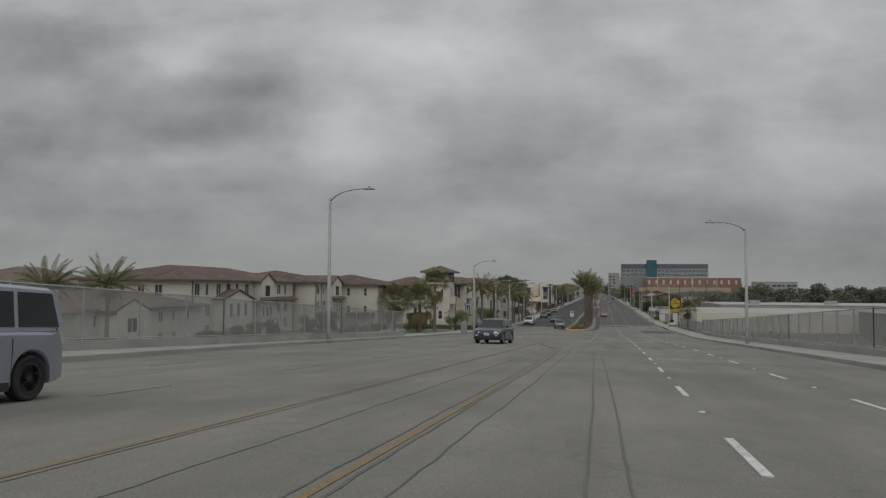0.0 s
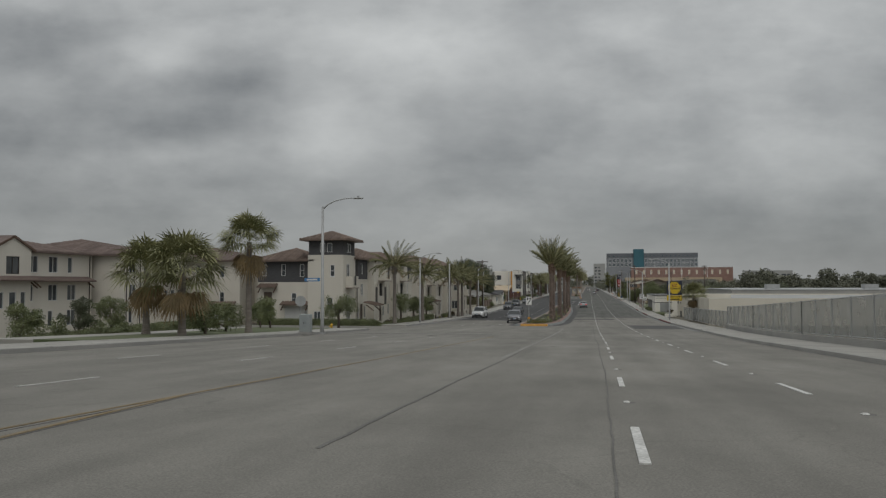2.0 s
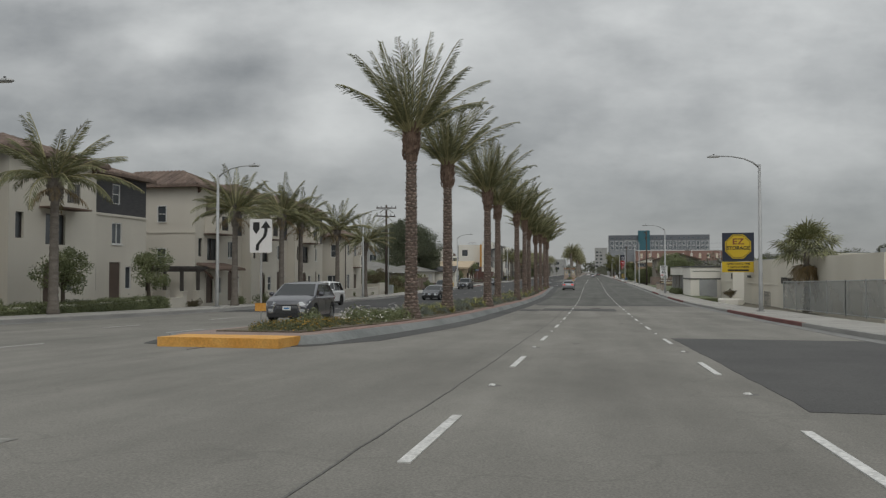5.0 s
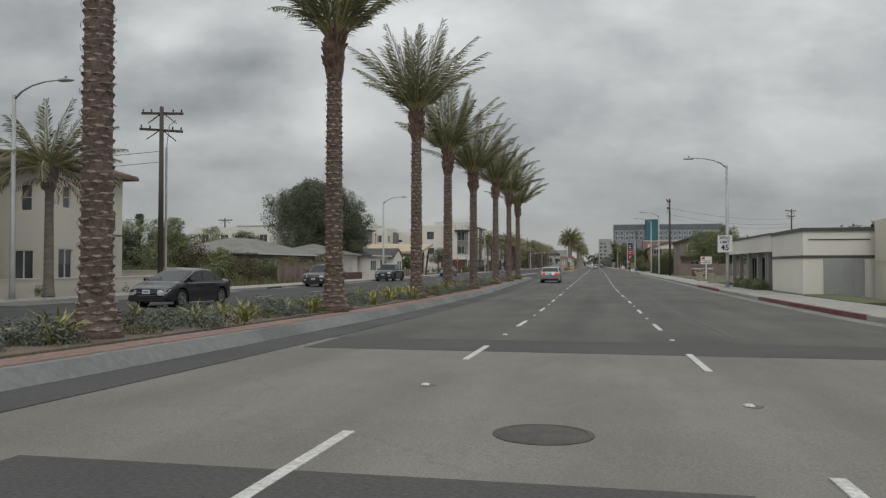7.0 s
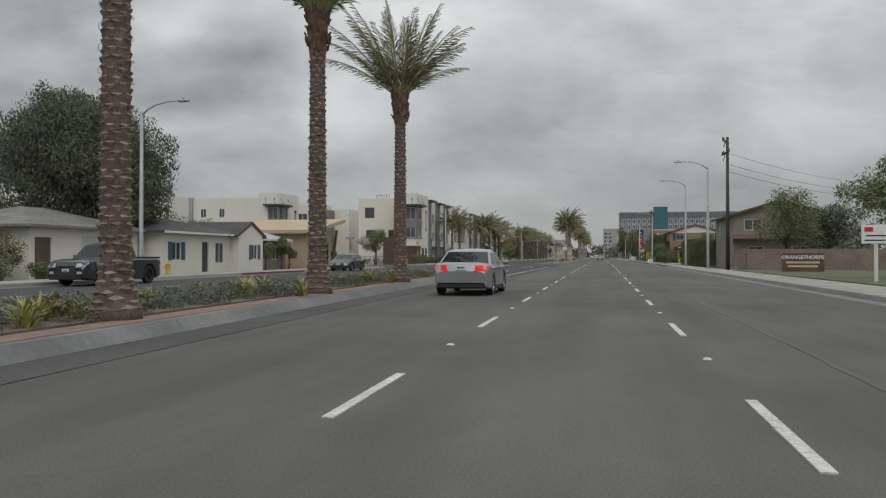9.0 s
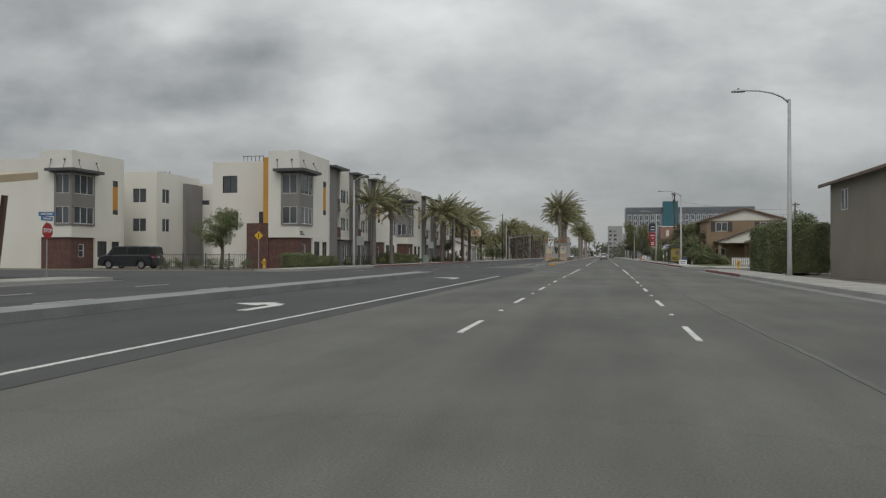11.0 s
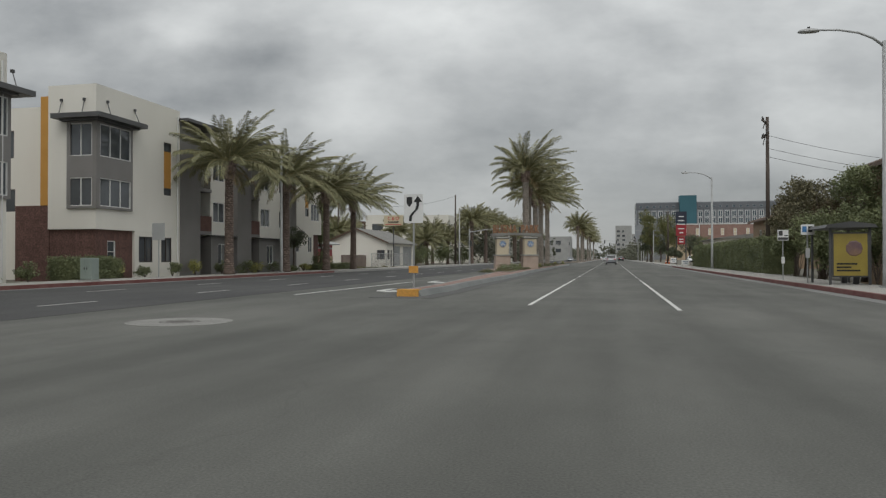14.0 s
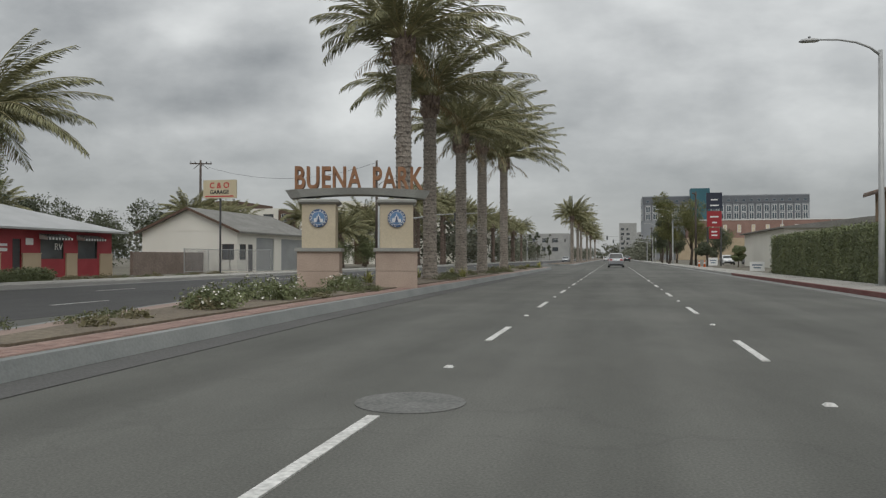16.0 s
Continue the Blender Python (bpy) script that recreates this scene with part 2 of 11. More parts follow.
M["old_white"] = mat("worn_white_paint", (0.36, 0.35, 0.33), (0.5, 0.49, 0.47), scale=2.5, fine=0.3, fine_scale=20, rough=0.8)
M["ghost_white"] = mat("ghost_white_paint", (0.2, 0.195, 0.18), (0.25, 0.245, 0.228), scale=1.5, fine=0.3, fine_scale=20, rough=0.85)
M["yellow_paint"] = mat("road_yellow_paint", (0.235, 0.168, 0.082), (0.195, 0.155, 0.1), scale=1.5, fine=0.25, rough=0.8)
M["joint_dark"] = mat("asphalt_joint", (0.097, 0.097, 0.088), (0.124, 0.124, 0.113), scale=0.5, fine=0.25)
M["pale_patch"] = mat("pale_road_patch", (0.12, 0.121, 0.114), (0.165, 0.165, 0.156), scale=3, fine=0.25, rough=0.9)
M["skid"] = mat("rubber_mark", (0.11, 0.106, 0.098), (0.145, 0.14, 0.13), fine=0.25)
M["brick_band"] = mat("red_paving", (0.235, 0.152, 0.127), (0.285, 0.192, 0.162), scale=3, fine=0.18, fine_scale=9, bump=0.4, rnd=0.07)
M["mortar"] = mat("paving_mortar", (0.24, 0.175, 0.15), (0.3, 0.225, 0.19), scale=2, fine=0.2, bump=0.3)
M["brick_rest"] = mat("red_paving_rest", (0.235, 0.152, 0.127), (0.285, 0.192, 0.162), scale=3, fine=0.18, fine_scale=9, bump=0.4, island=0.07)
M["soil"] = mat("soil", (0.12, 0.095, 0.07), (0.17, 0.14, 0.1), scale=0.8, fine=0.3, fine_scale=15, bump=0.6)
M["ground"] = mat("dry_ground", (0.115, 0.105, 0.08), (0.165, 0.15, 0.115), scale=0.08, fine=0.2, fine_scale=3, bump=0.4)
M["lawn"] = mat("grass_blade", (0.085, 0.105, 0.05), (0.125, 0.14, 0.07), scale=0.5, fine=0.3, fine_scale=18, bump=0.5, rough=0.9)
M["steel"] = mat("galvanised_steel", (0.36, 0.365, 0.36), (0.44, 0.445, 0.44), scale=1.5, rough=0.55, metal=0.35, fine=0.08, bump=0.05)
M["dark_metal"] = mat("dark_metal", (0.085, 0.085, 0.085), (0.115, 0.115, 0.115), rough=0.5, metal=0.4, fine=0.1, bump=0.05)
M["wood_pole"] = mat("creosoted_wood", (0.06, 0.047, 0.04), (0.1, 0.08, 0.065), scale=3, streak=0.1, fine=0.25, bump=0.4)
M["white_sign"] = mat("white_sign_sheet", (0.78, 0.78, 0.77), (0.72, 0.72, 0.71), rough=0.4, fine=0.03, bump=0)
M["black_ink"] = mat("black_sign_ink", (0.02, 0.02, 0.02), rough=0.5, fine=0, bump=0)
M["green_sign"] = mat("street_sign_blue", (0.06, 0.2, 0.42), (0.07, 0.22, 0.46), rough=0.4, fine=0.03, bump=0)
M["lamp_lens"] = mat("lamp_lens", (0.45, 0.45, 0.42), rough=0.25, fine=0, bump=0)


# ---- mesh helpers ----
def box(bm, x0, y0, z0, x1, y1, z1):
    v = [bm.verts.new(p) for p in ((x0, y0, z0), (x1, y0, z0), (x1, y1, z0), (x0, y1, z0), (x0, y0, z1), (x1, y0, z1), (x1, y1, z1), (x0, y1, z1))]
    for f in ((3, 2, 1, 0), (4, 5, 6, 7), (0, 1, 5, 4), (1, 2, 6, 5), (2, 3, 7, 6), (3, 0, 4, 7)):
        bm.faces.new([v[i] for i in f])
    return v


def obox(bm, m, sx, sy, sz):
    """A box of full sizes centred on the pose m."""
    v = box(bm, -sx / 2, -sy / 2, -sz / 2, sx / 2, sy / 2, sz / 2)
    for q in v:
        q.co = m @ q.co
    return v


def loft(bm, rings, close_ends=True, loop=True):
    """Faces between rings of points of the same count."""
    vs = [[bm.verts.new(p) for p in r] for r in rings]
    n = len(vs[0])
    for a, b in zip(vs, vs[1:]):
        for i in range(n if loop else n - 1):
            j = (i + 1) % n
            bm.faces.new((a[i], a[j], b[j], b[i]))
    if close_ends and loop and n > 2:
        bm.faces.new(vs[0][::-1])
        bm.faces.new(vs[-1])
    return vs


def tube(bm, pts, radii, n=8):
    """A round tube along points; radii one per point or one number."""
    pts = [Vector(p) for p in pts]
    if isinstance(radii, (int, float)):
        radii = [radii] * len(pts)
    rings = []
    for i, p in enumerate(pts):
        d = (pts[min(i + 1, len(pts) - 1)] - pts[max(i - 1, 0)]).normalized()
        a = d.cross(Vector((0, 0, 1)))
        if a.length < 1e-3:
            a = Vector((1, 0, 0))
        a.normalize()
        b = d.cross(a)
        rings.append([p + (a * math.cos(2 * math.pi * k / n) + b * math.sin(2 * math.pi * k / n)) * radii[i] for k in range(n)])
    loft(bm, rings)


def mesh_from(bm, name, smooth=False):
    me = bpy.data.meshes.new(name)
    bm.normal_update()
    bm.to_mesh(me)
    bm.free()
    if smooth:
        for p in me.polygons:
            p.use_smooth = True
    return me


def part(name, bm, material, parent, label="", smooth=False, m=None):
    me = bm if isinstance(bm, bpy.types.Mesh) else mesh_from(bm, name, smooth)
    if not me.materials:
        me.materials.append(M[material])
    ob = new(name, me)
    ob.parent = parent
    if m is not None:
        ob.matrix_local = m
    if label:
        tagged(ob, label)
    return ob


def thing(name, m, label, category, group="", kind=""):
    ob = new(name)
    ob.empty_display_size = 0.2
    ob.matrix_basis = m
    return tagged(ob, label, category, group, kind)


def solo(name, bm, material, label, category="", group="", kind="", smooth=False, m=None):
    me = bm if isinstance(bm, bpy.types.Mesh) else mesh_from(bm, name, smooth)
    if not me.materials:
        me.materials.append(M[material])
    ob = new(name, me)
    if m is not None:
        ob.matrix_basis = m
    return tagged(ob, label, category, group, kind)


def raw_mesh(name, verts, faces, material):
    me = bpy.data.meshes.new(name)
    me.from_pydata(verts, [], faces)
    me.materials.append(M[material])
    return me


# ---- the road's line and height ----
ROAD_Y = [-80, -40, 0, 10.8, 21.6, 32.5, 43.5, 54.7, 65.7, 76.8, 88.0, 99.3, 110.7, 122.2, 133.7, 145.2, 156.7, 168.2, 179.6, 191.0, 202.4]
ROAD_Z = [7.6, 7.7, 6.77, 6.24, 5.72, 5.2, 4.67, 4.14, 3.61, 3.11, 2.59, 2.11, 1.68, 1.3, 0.95, 0.67, 0.46, 0.26, 0.1, 0.03, 0.0]


def road_z(y):
    return float(np.interp(y, ROAD_Y, ROAD_Z))


def line_1(y):
    return float(np.interp(y, [-80, 9, 30, 44, 60, 80, 130, 150, 180, 210, 282, 312, 360, 1200], [-4.6, -3.33, -2.87, -2.6, -2.33, -2.12, -2.03, -1.97, -1.9, -1.97, -1.98, -1.8, -1.74, -1.74]))


def line_2(y):
    return float(np.interp(y, [-80, 0, 20, 44, 60, 75, 81, 130, 146, 176, 190, 209, 220, 268, 282, 312, 360, 1200], [-1.9, -0.75, -0.35, 0.33, 0.55, 0.7, 0.78, 1.15, 1.22, 1.3, 1.32, 1.22, 1.24, 1.5, 1.6, 1.7, 1.65, 1.65]))


def kerb_right(y):
    return float(np.interp(y, [-80, 0, 25, 45, 60, 85, 110, 130, 280, 1200], [1.6, 3.0, 3.7, 4.35, 4.75, 5.3, 6.5, 6.9, 7.4, 7.6]))


def kerb_left(y):
    return float(np.interp(y, [-80, 0, 17, 35, 55, 90, 128, 1200], [-19.5, -18.4, -18.6, -19.8, -20.3, -21.0, -21.8, -21.8]))


def median_right(y):
    return float(np.interp(y, [120, 130, 140, 165, 200, 213, 240], [-7.6, -7.0, -6.25, -6.15, -6.22, -6.6, -7.3]))


def ys(y0, y1, step=4.0):
    n = max(1, int(math.ceil((y1 - y0) / step)))
    return [y0 + (y1 - y0) * i / n for i in range(n + 1)]


def ribbon(bm, xl, xr, y0, y1, top, bottom, step=4.0):
    """A slab along the road between two lines, its top and bottom given above the road's height."""
    fl = xl if callable(xl) else (lambda y: xl)
    fr = xr if callable(xr) else (lambda y: xr)
    rings = []
    for y in ys(y0, y1, step):
        z = road_z(y)
        rings.append([(fl(y), y, z + bottom), (fr(y), y, z + bottom), (fr(y), y, z + top), (fl(y), y, z + top)])
    loft(bm, rings)


def off(f, d):
    return lambda y: f(y) + d

# ---- ground, road, kerbs, pavements ----
def ground_z(x, y):
    """Land round the road: the road's bank falls to the lots on both sides."""
    left, right = kerb_left(y) - 3.4, kerb_right(y) + 4.6
    z = road_z(y)
    if left <= x <= right:
        return z - 0.3
    low_left = 1.35 if y < 122 else min(1.35, z) + 0.02
    low_right = min(z, 0.25)
    if x < left:
        return max(low_left - 0.05, z - 0.3 - (left - x) / 1.6) if z - 0.3 > low_left else min(low_left - 0.05, z - 0.05)
    return max(low_right - 0.05, z - 0.3 - (x - right) / 1.6) if z - 0.3 > low_right else low_right - 0.06


def make_ground():
    xs = [-1500, -600, -250, -120, -80, -60, -48, -40, -34, -31, -29, -27, -26, -25, -24, -23, -20, -10, 0, 6, 8, 9, 10, 11, 12, 13, 15, 18, 22, 30, 45, 70, 120, 250, 600, 1500]
    yy = [-600, -200, -100] + [-80 + 5 * i for i in range(62)] + [260, 300, 360, 450, 600, 900, 1400, 2400]
    verts = [(x, y, ground_z(x, y)) for y in yy for x in xs]
    n = len(xs)
    faces = [(j * n + i, j * n + i + 1, (j + 1) * n + i + 1, (j + 1) * n + i) for j in range(len(yy) - 1) for i in range(n - 1)]
    tagged(new("ground", raw_mesh("ground", verts, faces, "ground")), "dry bare earth lots beside the road", "ground", kind="structure")


make_ground()


def slab(name, xl, xr, y0, y1, top, bottom, material, label, category="", step=4.0):
    bm = bmesh.new()
    ribbon(bm, xl, xr, y0, y1, top, bottom, step)
    return solo(name, bm, material, label, category, kind="structure")


slab("road_bridge", kerb_left, kerb_right, -80, 170.6, 0.0, -0.5, "road_old", "worn light grey asphalt road coming off the bridge", "road")
slab("road_main", kerb_left, kerb_right, 170.6, 1200, 0.0, -0.5, "road_new", "newer dark grey asphalt boulevard", "road", 8)
slab("road_oncoming", kerb_left, -10.95, 150, 1200, 0.006, -0.1, "road_dark", "fresh dark asphalt on the oncoming side", "road", 8)
slab("road_turn_bay", -10.9, lambda y: float(np.interp(y, [246, 306, 316], [-4.95, -4.95, -6.5])), 246, 316, 0.006, -0.1, "road_dark", "fresh dark asphalt in the turn bay", "road")
slab("road_side_left", -44, off(kerb_left, 0.0), 107, 121, -0.012, -0.4, "road_old", "side street of worn asphalt", "road")
slab("road_side_left_far", -140, kerb_left, 279, 297, 0.004, -0.4, "road_dark", "side street of dark asphalt", "road")
slab("road_side_right", kerb_right, 90, 306, 320, -0.01, -0.4, "road_new", "short side street of grey asphalt", "road")


def kerb_run(side, y0, y1, red=(), walk=2.6, gutter=True, tag=""):
    """A kerb, its gutter and the pavement behind it; side is the sign away from the road."""
    line = kerb_right if side > 0 else kerb_left
    a, b = (lambda d0, d1: (off(line, d0), off(line, d1)) if side > 0 else (off(line, -d1), off(line, -d0)))(0.0, 0.17)
    slab("kerb" + tag, a, b, y0, y1, 0.15, -0.4, "concrete", "grey concrete kerb along the road", "kerb")
    if gutter:
        a, b = (off(line, -0.55), off(line, 0)) if side > 0 else (line, off(line, 0.55))
        slab("gutter" + tag, a, b, y0, y1, 0.008, -0.3, "gutter", "pale concrete gutter strip", "gutter")
    a, b = (off(line, 0.17), off(line, 0.17 + walk)) if side > 0 else (off(line, -0.17 - walk), off(line, -0.17))
    slab("pavement" + tag, a, b, y0, y1, 0.155, -0.4, "walk", "pale concrete pavement with joints", "pavement")
    for r0, r1 in red:
        a, b = (off(line, -0.006), off(line, 0.15)) if side > 0 else (off(line, -0.15), off(line, 0.006))
        slab("kerb_paint" + tag, a, b, r0, r1, 0.158, 0.0, "red_kerb", "faded red paint on the kerb", "kerb paint")


kerb_run(1, -80, 111, gutter=False, walk=2.4, tag="_bridge_right")
kerb_run(1, 111, 158, red=[(141, 157)], tag="_right")
kerb_run(1, 158, 306, red=[(179, 193), (204.4, 214.4), (291, 305)], tag="_right_mid", walk=2.2)
kerb_run(1, 320, 1200, red=[(322, 410)], tag="_right_far", walk=2.2)
kerb_run(-1, -80, 106, gutter=False, walk=3.0, tag="_bridge_left")
kerb_run(-1, 121, 278, red=[(246, 256)], tag="_left", walk=2.6)
kerb_run(-1, 298, 1200, red=[(318, 372)], tag="_left_far", walk=2.6)


# ---- planted median ----
def median_island(y0, y1, right, left, nose=True, planted=None, tag="", apron=0.22, kerb="apron", strip="gutter_stain", gutter=0.65):
    """A raised island: kerb round it, a red paving band inside, soil in the middle; y0 has a rounded nose."""
    def edge(y, d=0.0):
        k = min(1.0, max(0.0, (y - y0) / 1.6)) ** 0.5 if nose else 1.0
        r, l = right(y) - d, left(y) + d
        c = (r + l) / 2
        return c + (l - c) * k, c + (r - c) * k
    def ring(d, lo, hi, material, name, label, a=y0, b=y1, flare=0.0):
        bm = bmesh.new()
        rings = []
        for y in [a + 0.02, a + 0.3, a + 0.8, a + 1.6] + ys(a + 4, b, 4):
            l, r = edge(y, d)
            z = road_z(y)
            if flare:
                rings.append([(l - flare, y, z + lo), (r + flare, y, z + lo), (r + flare, y, z + 0.014), (r, y, z + hi), (l, y, z + hi), (l - flare, y, z + 0.014)])
            else:
                rings.append([(l, y, z + lo), (r, y, z + lo), (r, y, z + hi), (l, y, z + hi)])
        loft(bm, rings)
        return solo(name + tag, bm, material, label, "median", kind="structure")
    ring(-gutter, -0.3, 0.009, strip, "median_gutter", "dark asphalt gutter strip round the median", y0 - 0.8, y1)
    ring(0.0, -0.3, 0.2, kerb, "median_kerb", "raised blue-grey concrete median kerb", flare=apron)
    ring(0.16, -0.2, 0.206, "mortar", "median_paving", "red stamped paving band on the median", y0 + 0.5)
    if planted:
        ring(0.75, -0.1, 0.24, "soil", "median_bed", "planted soil bed on the median", planted[0], planted[1])


median_island(126.0, 243.0, median_right, lambda y: float(np.interp(y, [120, 130, 236, 243], [-10.8, -10.9, -10.9, -10.6])), planted=(128.5, 241), apron=0.2, gutter=1.05)
bm = bmesh.new()
for y0_, y1_ in ((125.95, 127.2),):
    ribbon(bm, -10.2, -7.35, y0_, y1_, 0.212, 0.0, 0.3)
solo("median_nose_paint", bm, "orange_kerb", "yellow paint on the nose of the median", "kerb paint", kind="structure")
slab("median_divider", -10.8, -9.75, 243.0, 291.3, 0.2, -0.2, "apron_pale", "narrow bare concrete median beside the turn bay", "median")
def gateway_right(y):
    return float(np.interp(y, [336, 340, 345, 356, 363, 372, 434], [-5.5, -5.35, -5.55, -5.55, -5.6, -5.95, -6.2]))


def gateway_left(y):
    return float(np.interp(y, [336, 341, 348, 355, 358, 363, 367, 371.6, 380, 434], [-6.15, -6.15, -6.6, -7.05, -7.15, -7.4, -8.3, -9.3, -10.4, -10.4]))


median_island(336.0, 434.0, gateway_right, gateway_left, nose=False, planted=(364.6, 432), tag="_gateway", apron=0.09, kerb="apron_pale", strip="patch_soft")
median_island(470, 1100, lambda y: -6.0, lambda y: -10.6, planted=(472, 1090), tag="_far")
bm = bmesh.new()
ribbon(bm, -6.16, -5.49, 335.98, 336.35, 0.225, 0.0, 0.3)
solo("median_nose_paint_gateway", bm, "orange_kerb", "yellow paint on the nose of the gateway median", "kerb paint", kind="structure")


# ---- road markings ----
def dash(bm, f, y0, y1, w=0.1, h=0.012):
    ribbon(bm, off(f, -w / 2) if callable(f) else f - w / 2, off(f, w / 2) if callable(f) else f + w / 2, y0, y1, h, 0.0, 3.0)


def marker_mesh():
    bm = bmesh.new()
    loft(bm, [[(-0.05, -0.05, 0), (0.05, -0.05, 0), (0.05, 0.05, 0), (-0.05, 0.05, 0)], [(-0.03, -0.03, 0.02), (0.03, -0.03, 0.02), (0.03, 0.03, 0.02), (-0.03, 0.03, 0.02)]])
    return mesh_from(bm, "road_marker")


marker = marker_mesh()
bm = bmesh.new()
loft(bm, [[(0.085 * math.cos(a) * (1 + 0.3 * math.sin(3 * a)), 0.1 * math.sin(a), z) for a in np.linspace(0, 6.28, 11)[:-1]] for z in (-0.02, 0.005)])
stud_seat = mesh_from(bm, "stud_seat")


def dashed(f, ranges, material, label, studs=True, length=2.134, cycle=7.315, group="lane dashes"):
    for first, last, phase in ranges:
        y = first + (phase - first) % cycle
        while y < last:
            bm = bmesh.new()
            dash(bm, f, y - length, y, 0.095)
            solo("lane_dash", bm, material, label, "road marking", group, "structure")
            if studs and 0 < y < 420:
                s = y + (cycle - length) / 2
                solo("road_stud", marker, "white_paint", "small white raised pavement marker", "road stud", "road studs", m=pose(f(s), s, road_z(s)))
                if s < 170:
                    solo("stud_seat", stud_seat, "skid", "dark bitumen smear under the road marker", "tar spot", "tar spots", "structure", m=pose(f(s) + 0.03, s - 0.05, road_z(s)))
            y += cycle


dashed(line_1, [(0, 32, 8.6), (32, 66, 44.7), (66, 100, 75.9), (100, 158, 139.9), (158, 203, 176.8), (207, 250, 209.8), (260, 291, 268.0), (354, 700, 355.7)], "white_paint", "white painted lane dash")
dashed(line_2, [(0, 28, 14.2), (28, 62, 44.0), (62, 120, 81.2), (120, 160, 146.7), (160, 206, 176.1), (207, 252, 209.0), (260, 292, 267.6), (352, 700, 354.3)], "white_paint", "white painted lane dash")
for f, a, b in ((line_1, 295.6, 312.2), (line_2, 295.2, 311.6), (line_1, 332.6, 352.9), (line_2, 331.2, 351.3), (lambda y: -5.6, 243.0, 289.4), (lambda y: -9.7 + 0.03 * (y - 336.5), 336.5, 350.0)):
    bm = bmesh.new()
    dash(bm, f, a, b, 0.095)
    solo("lane_line", bm, "white_paint", "solid white lane line", "road marking", "lane lines", "structure")
lane_a, lane_b = (lambda y: -13.1 if y < 290 else -13.5), (lambda y: -16.7 if y < 290 else -17.8)
bridge_a, bridge_b = (lambda y: -12.2), (lambda y: -15.9)
for f in (bridge_a, bridge_b):
    dashed(f, [(0, 48, 5.0)], "ghost_white", "nearly worn away lane dash on the bridge", False, group="oncoming dashes")
    dashed(f, [(48, 90, 56.6)], "old_white", "worn white lane dash on the oncoming side", False, cycle=8.15, group="oncoming dashes")
dashed(lane_a, [(124, 276, 126.0), (300, 600, 368.5)], "old_white", "worn white lane dash on the oncoming side", False, group="oncoming dashes")
dashed(lane_b, [(124, 276, 128.0), (300, 600, 368.5)], "old_white", "worn white lane dash on the oncoming side", False, group="oncoming dashes")
bm = bmesh.new()
dash(bm, lambda y: -8.92, -80, 92, 0.065, 0.009)
solo("yellow_line", bm, "yellow_paint", "worn tan-yellow centre line", "road marking", kind="structure")
curve_in = lambda y: float(np.interp(y, [-80, 30, 37, 40, 43, 48.7, 54], [-6.6, -6.6, -6.7, -7.0, -7.5, -8.4, -8.9]))
bm = bmesh.new()
dash(bm, curve_in, -80, 54, 0.075, 0.009)
solo("yellow_line_inner", bm, "yellow_paint", "worn yellow line closing the painted median", "road marking", kind="structure")
bm = bmesh.new()
dash(bm, lambda y: float(np.interp(y, [54, 66, 110], [-5.4, -5.5, -5.35])), 66, 116, 0.16, 0.006)
solo("bay_line", bm, "bay_white", "nearly worn away white turn bay line", "road marking", kind="structure")


def wobble(f, a, seed):
    """The line f with a slow hand-drawn wander."""
    return lambda y: f(y) + a * (0.8 * math.sin(0.31 * y + seed) + 0.4 * math.sin(1.3 * y + 2 * seed) + 0.3 * math.sin(4.1 * y) + 0.25 * math.sin(9.7 * y + seed))


def seam(f, y0, y1, w, material, label, seed=0, wander=0.02, name="tar_seam"):
    bm = bmesh.new()
    g = wobble(f, wander, seed)
    ribbon(bm, off(g, -w * 0.36), off(g, w * 0.36), y0, y1, 0.006, -0.02, 0.4)
    solo(name, bm, material, label, "road seam", "road seams", "structure")


seam(off(curve_in, 0.11), -20, 54, 0.05, "skid", "dark tar seam beside the yellow line", 1)
seam(off(curve_in, -0.12), -20, 50, 0.035, "skid", "dark tar seam beside the yellow line", 2)
seam(off(curve_in, 0.55), 0, 44, 0.03, "skid", "thin dark road crack", 3, 0.03)
seam(lambda y: -8.8, -20, 60, 0.03, "skid", "thin dark seam beside the centre line", 4)
seam(lambda y: -7.9 + 0.01 * y, 2, 40, 0.025, "skid", "thin dark road crack", 5, 0.03)
seam(lambda y: -4.78 - 0.01 * max(0, y - 12), -5, 34, 0.035, "skid", "thin dark curving seal line", 6, 0.012)
seam(lambda y: -4.45 - 0.012 * max(0, y - 12), -5, 34, 0.035, "skid", "thin dark curving seal line", 7, 0.012)
seam(lambda y: line_1(y) - (0.12 + 0.0055 * max(0, min(60, y - 30))), 30, 157, 0.03, "skid", "dark wandering tar seam beside the lane dashes", 8)
seam(lambda y: -5.36, 50, 70, 0.07, "skid", "dark sealed crack beside the turn bay line", 12, 0.025)
seam(lambda y: float(np.interp(y, [172, 260, 320, 420], [2.5, 2.52, 2.62, 2.6])), 172, 318, 0.11, "joint_dark", "dark lengthwise joint between two strips of asphalt", 10, 0.03)
SPOTS = [(-6.1, 42.4, 0.3, 0.55), (-4.45, 44.0, 0.2, 0.3), (-3.85, 44.2, 0.4, 0.14), (-4.18, 39.6, 0.18, 0.3), (-2.2, 38.4, 0.3, 0.25), (-4.4, 76.0, 0.16, 0.2),
         (0.39, 141.6, 0.08, 0.35), (1.26, 141.55, 0.12, 0.13), (-1.13, 129.4, 0.1, 0.09), (0.9, 112.0, 0.2, 0.2)]
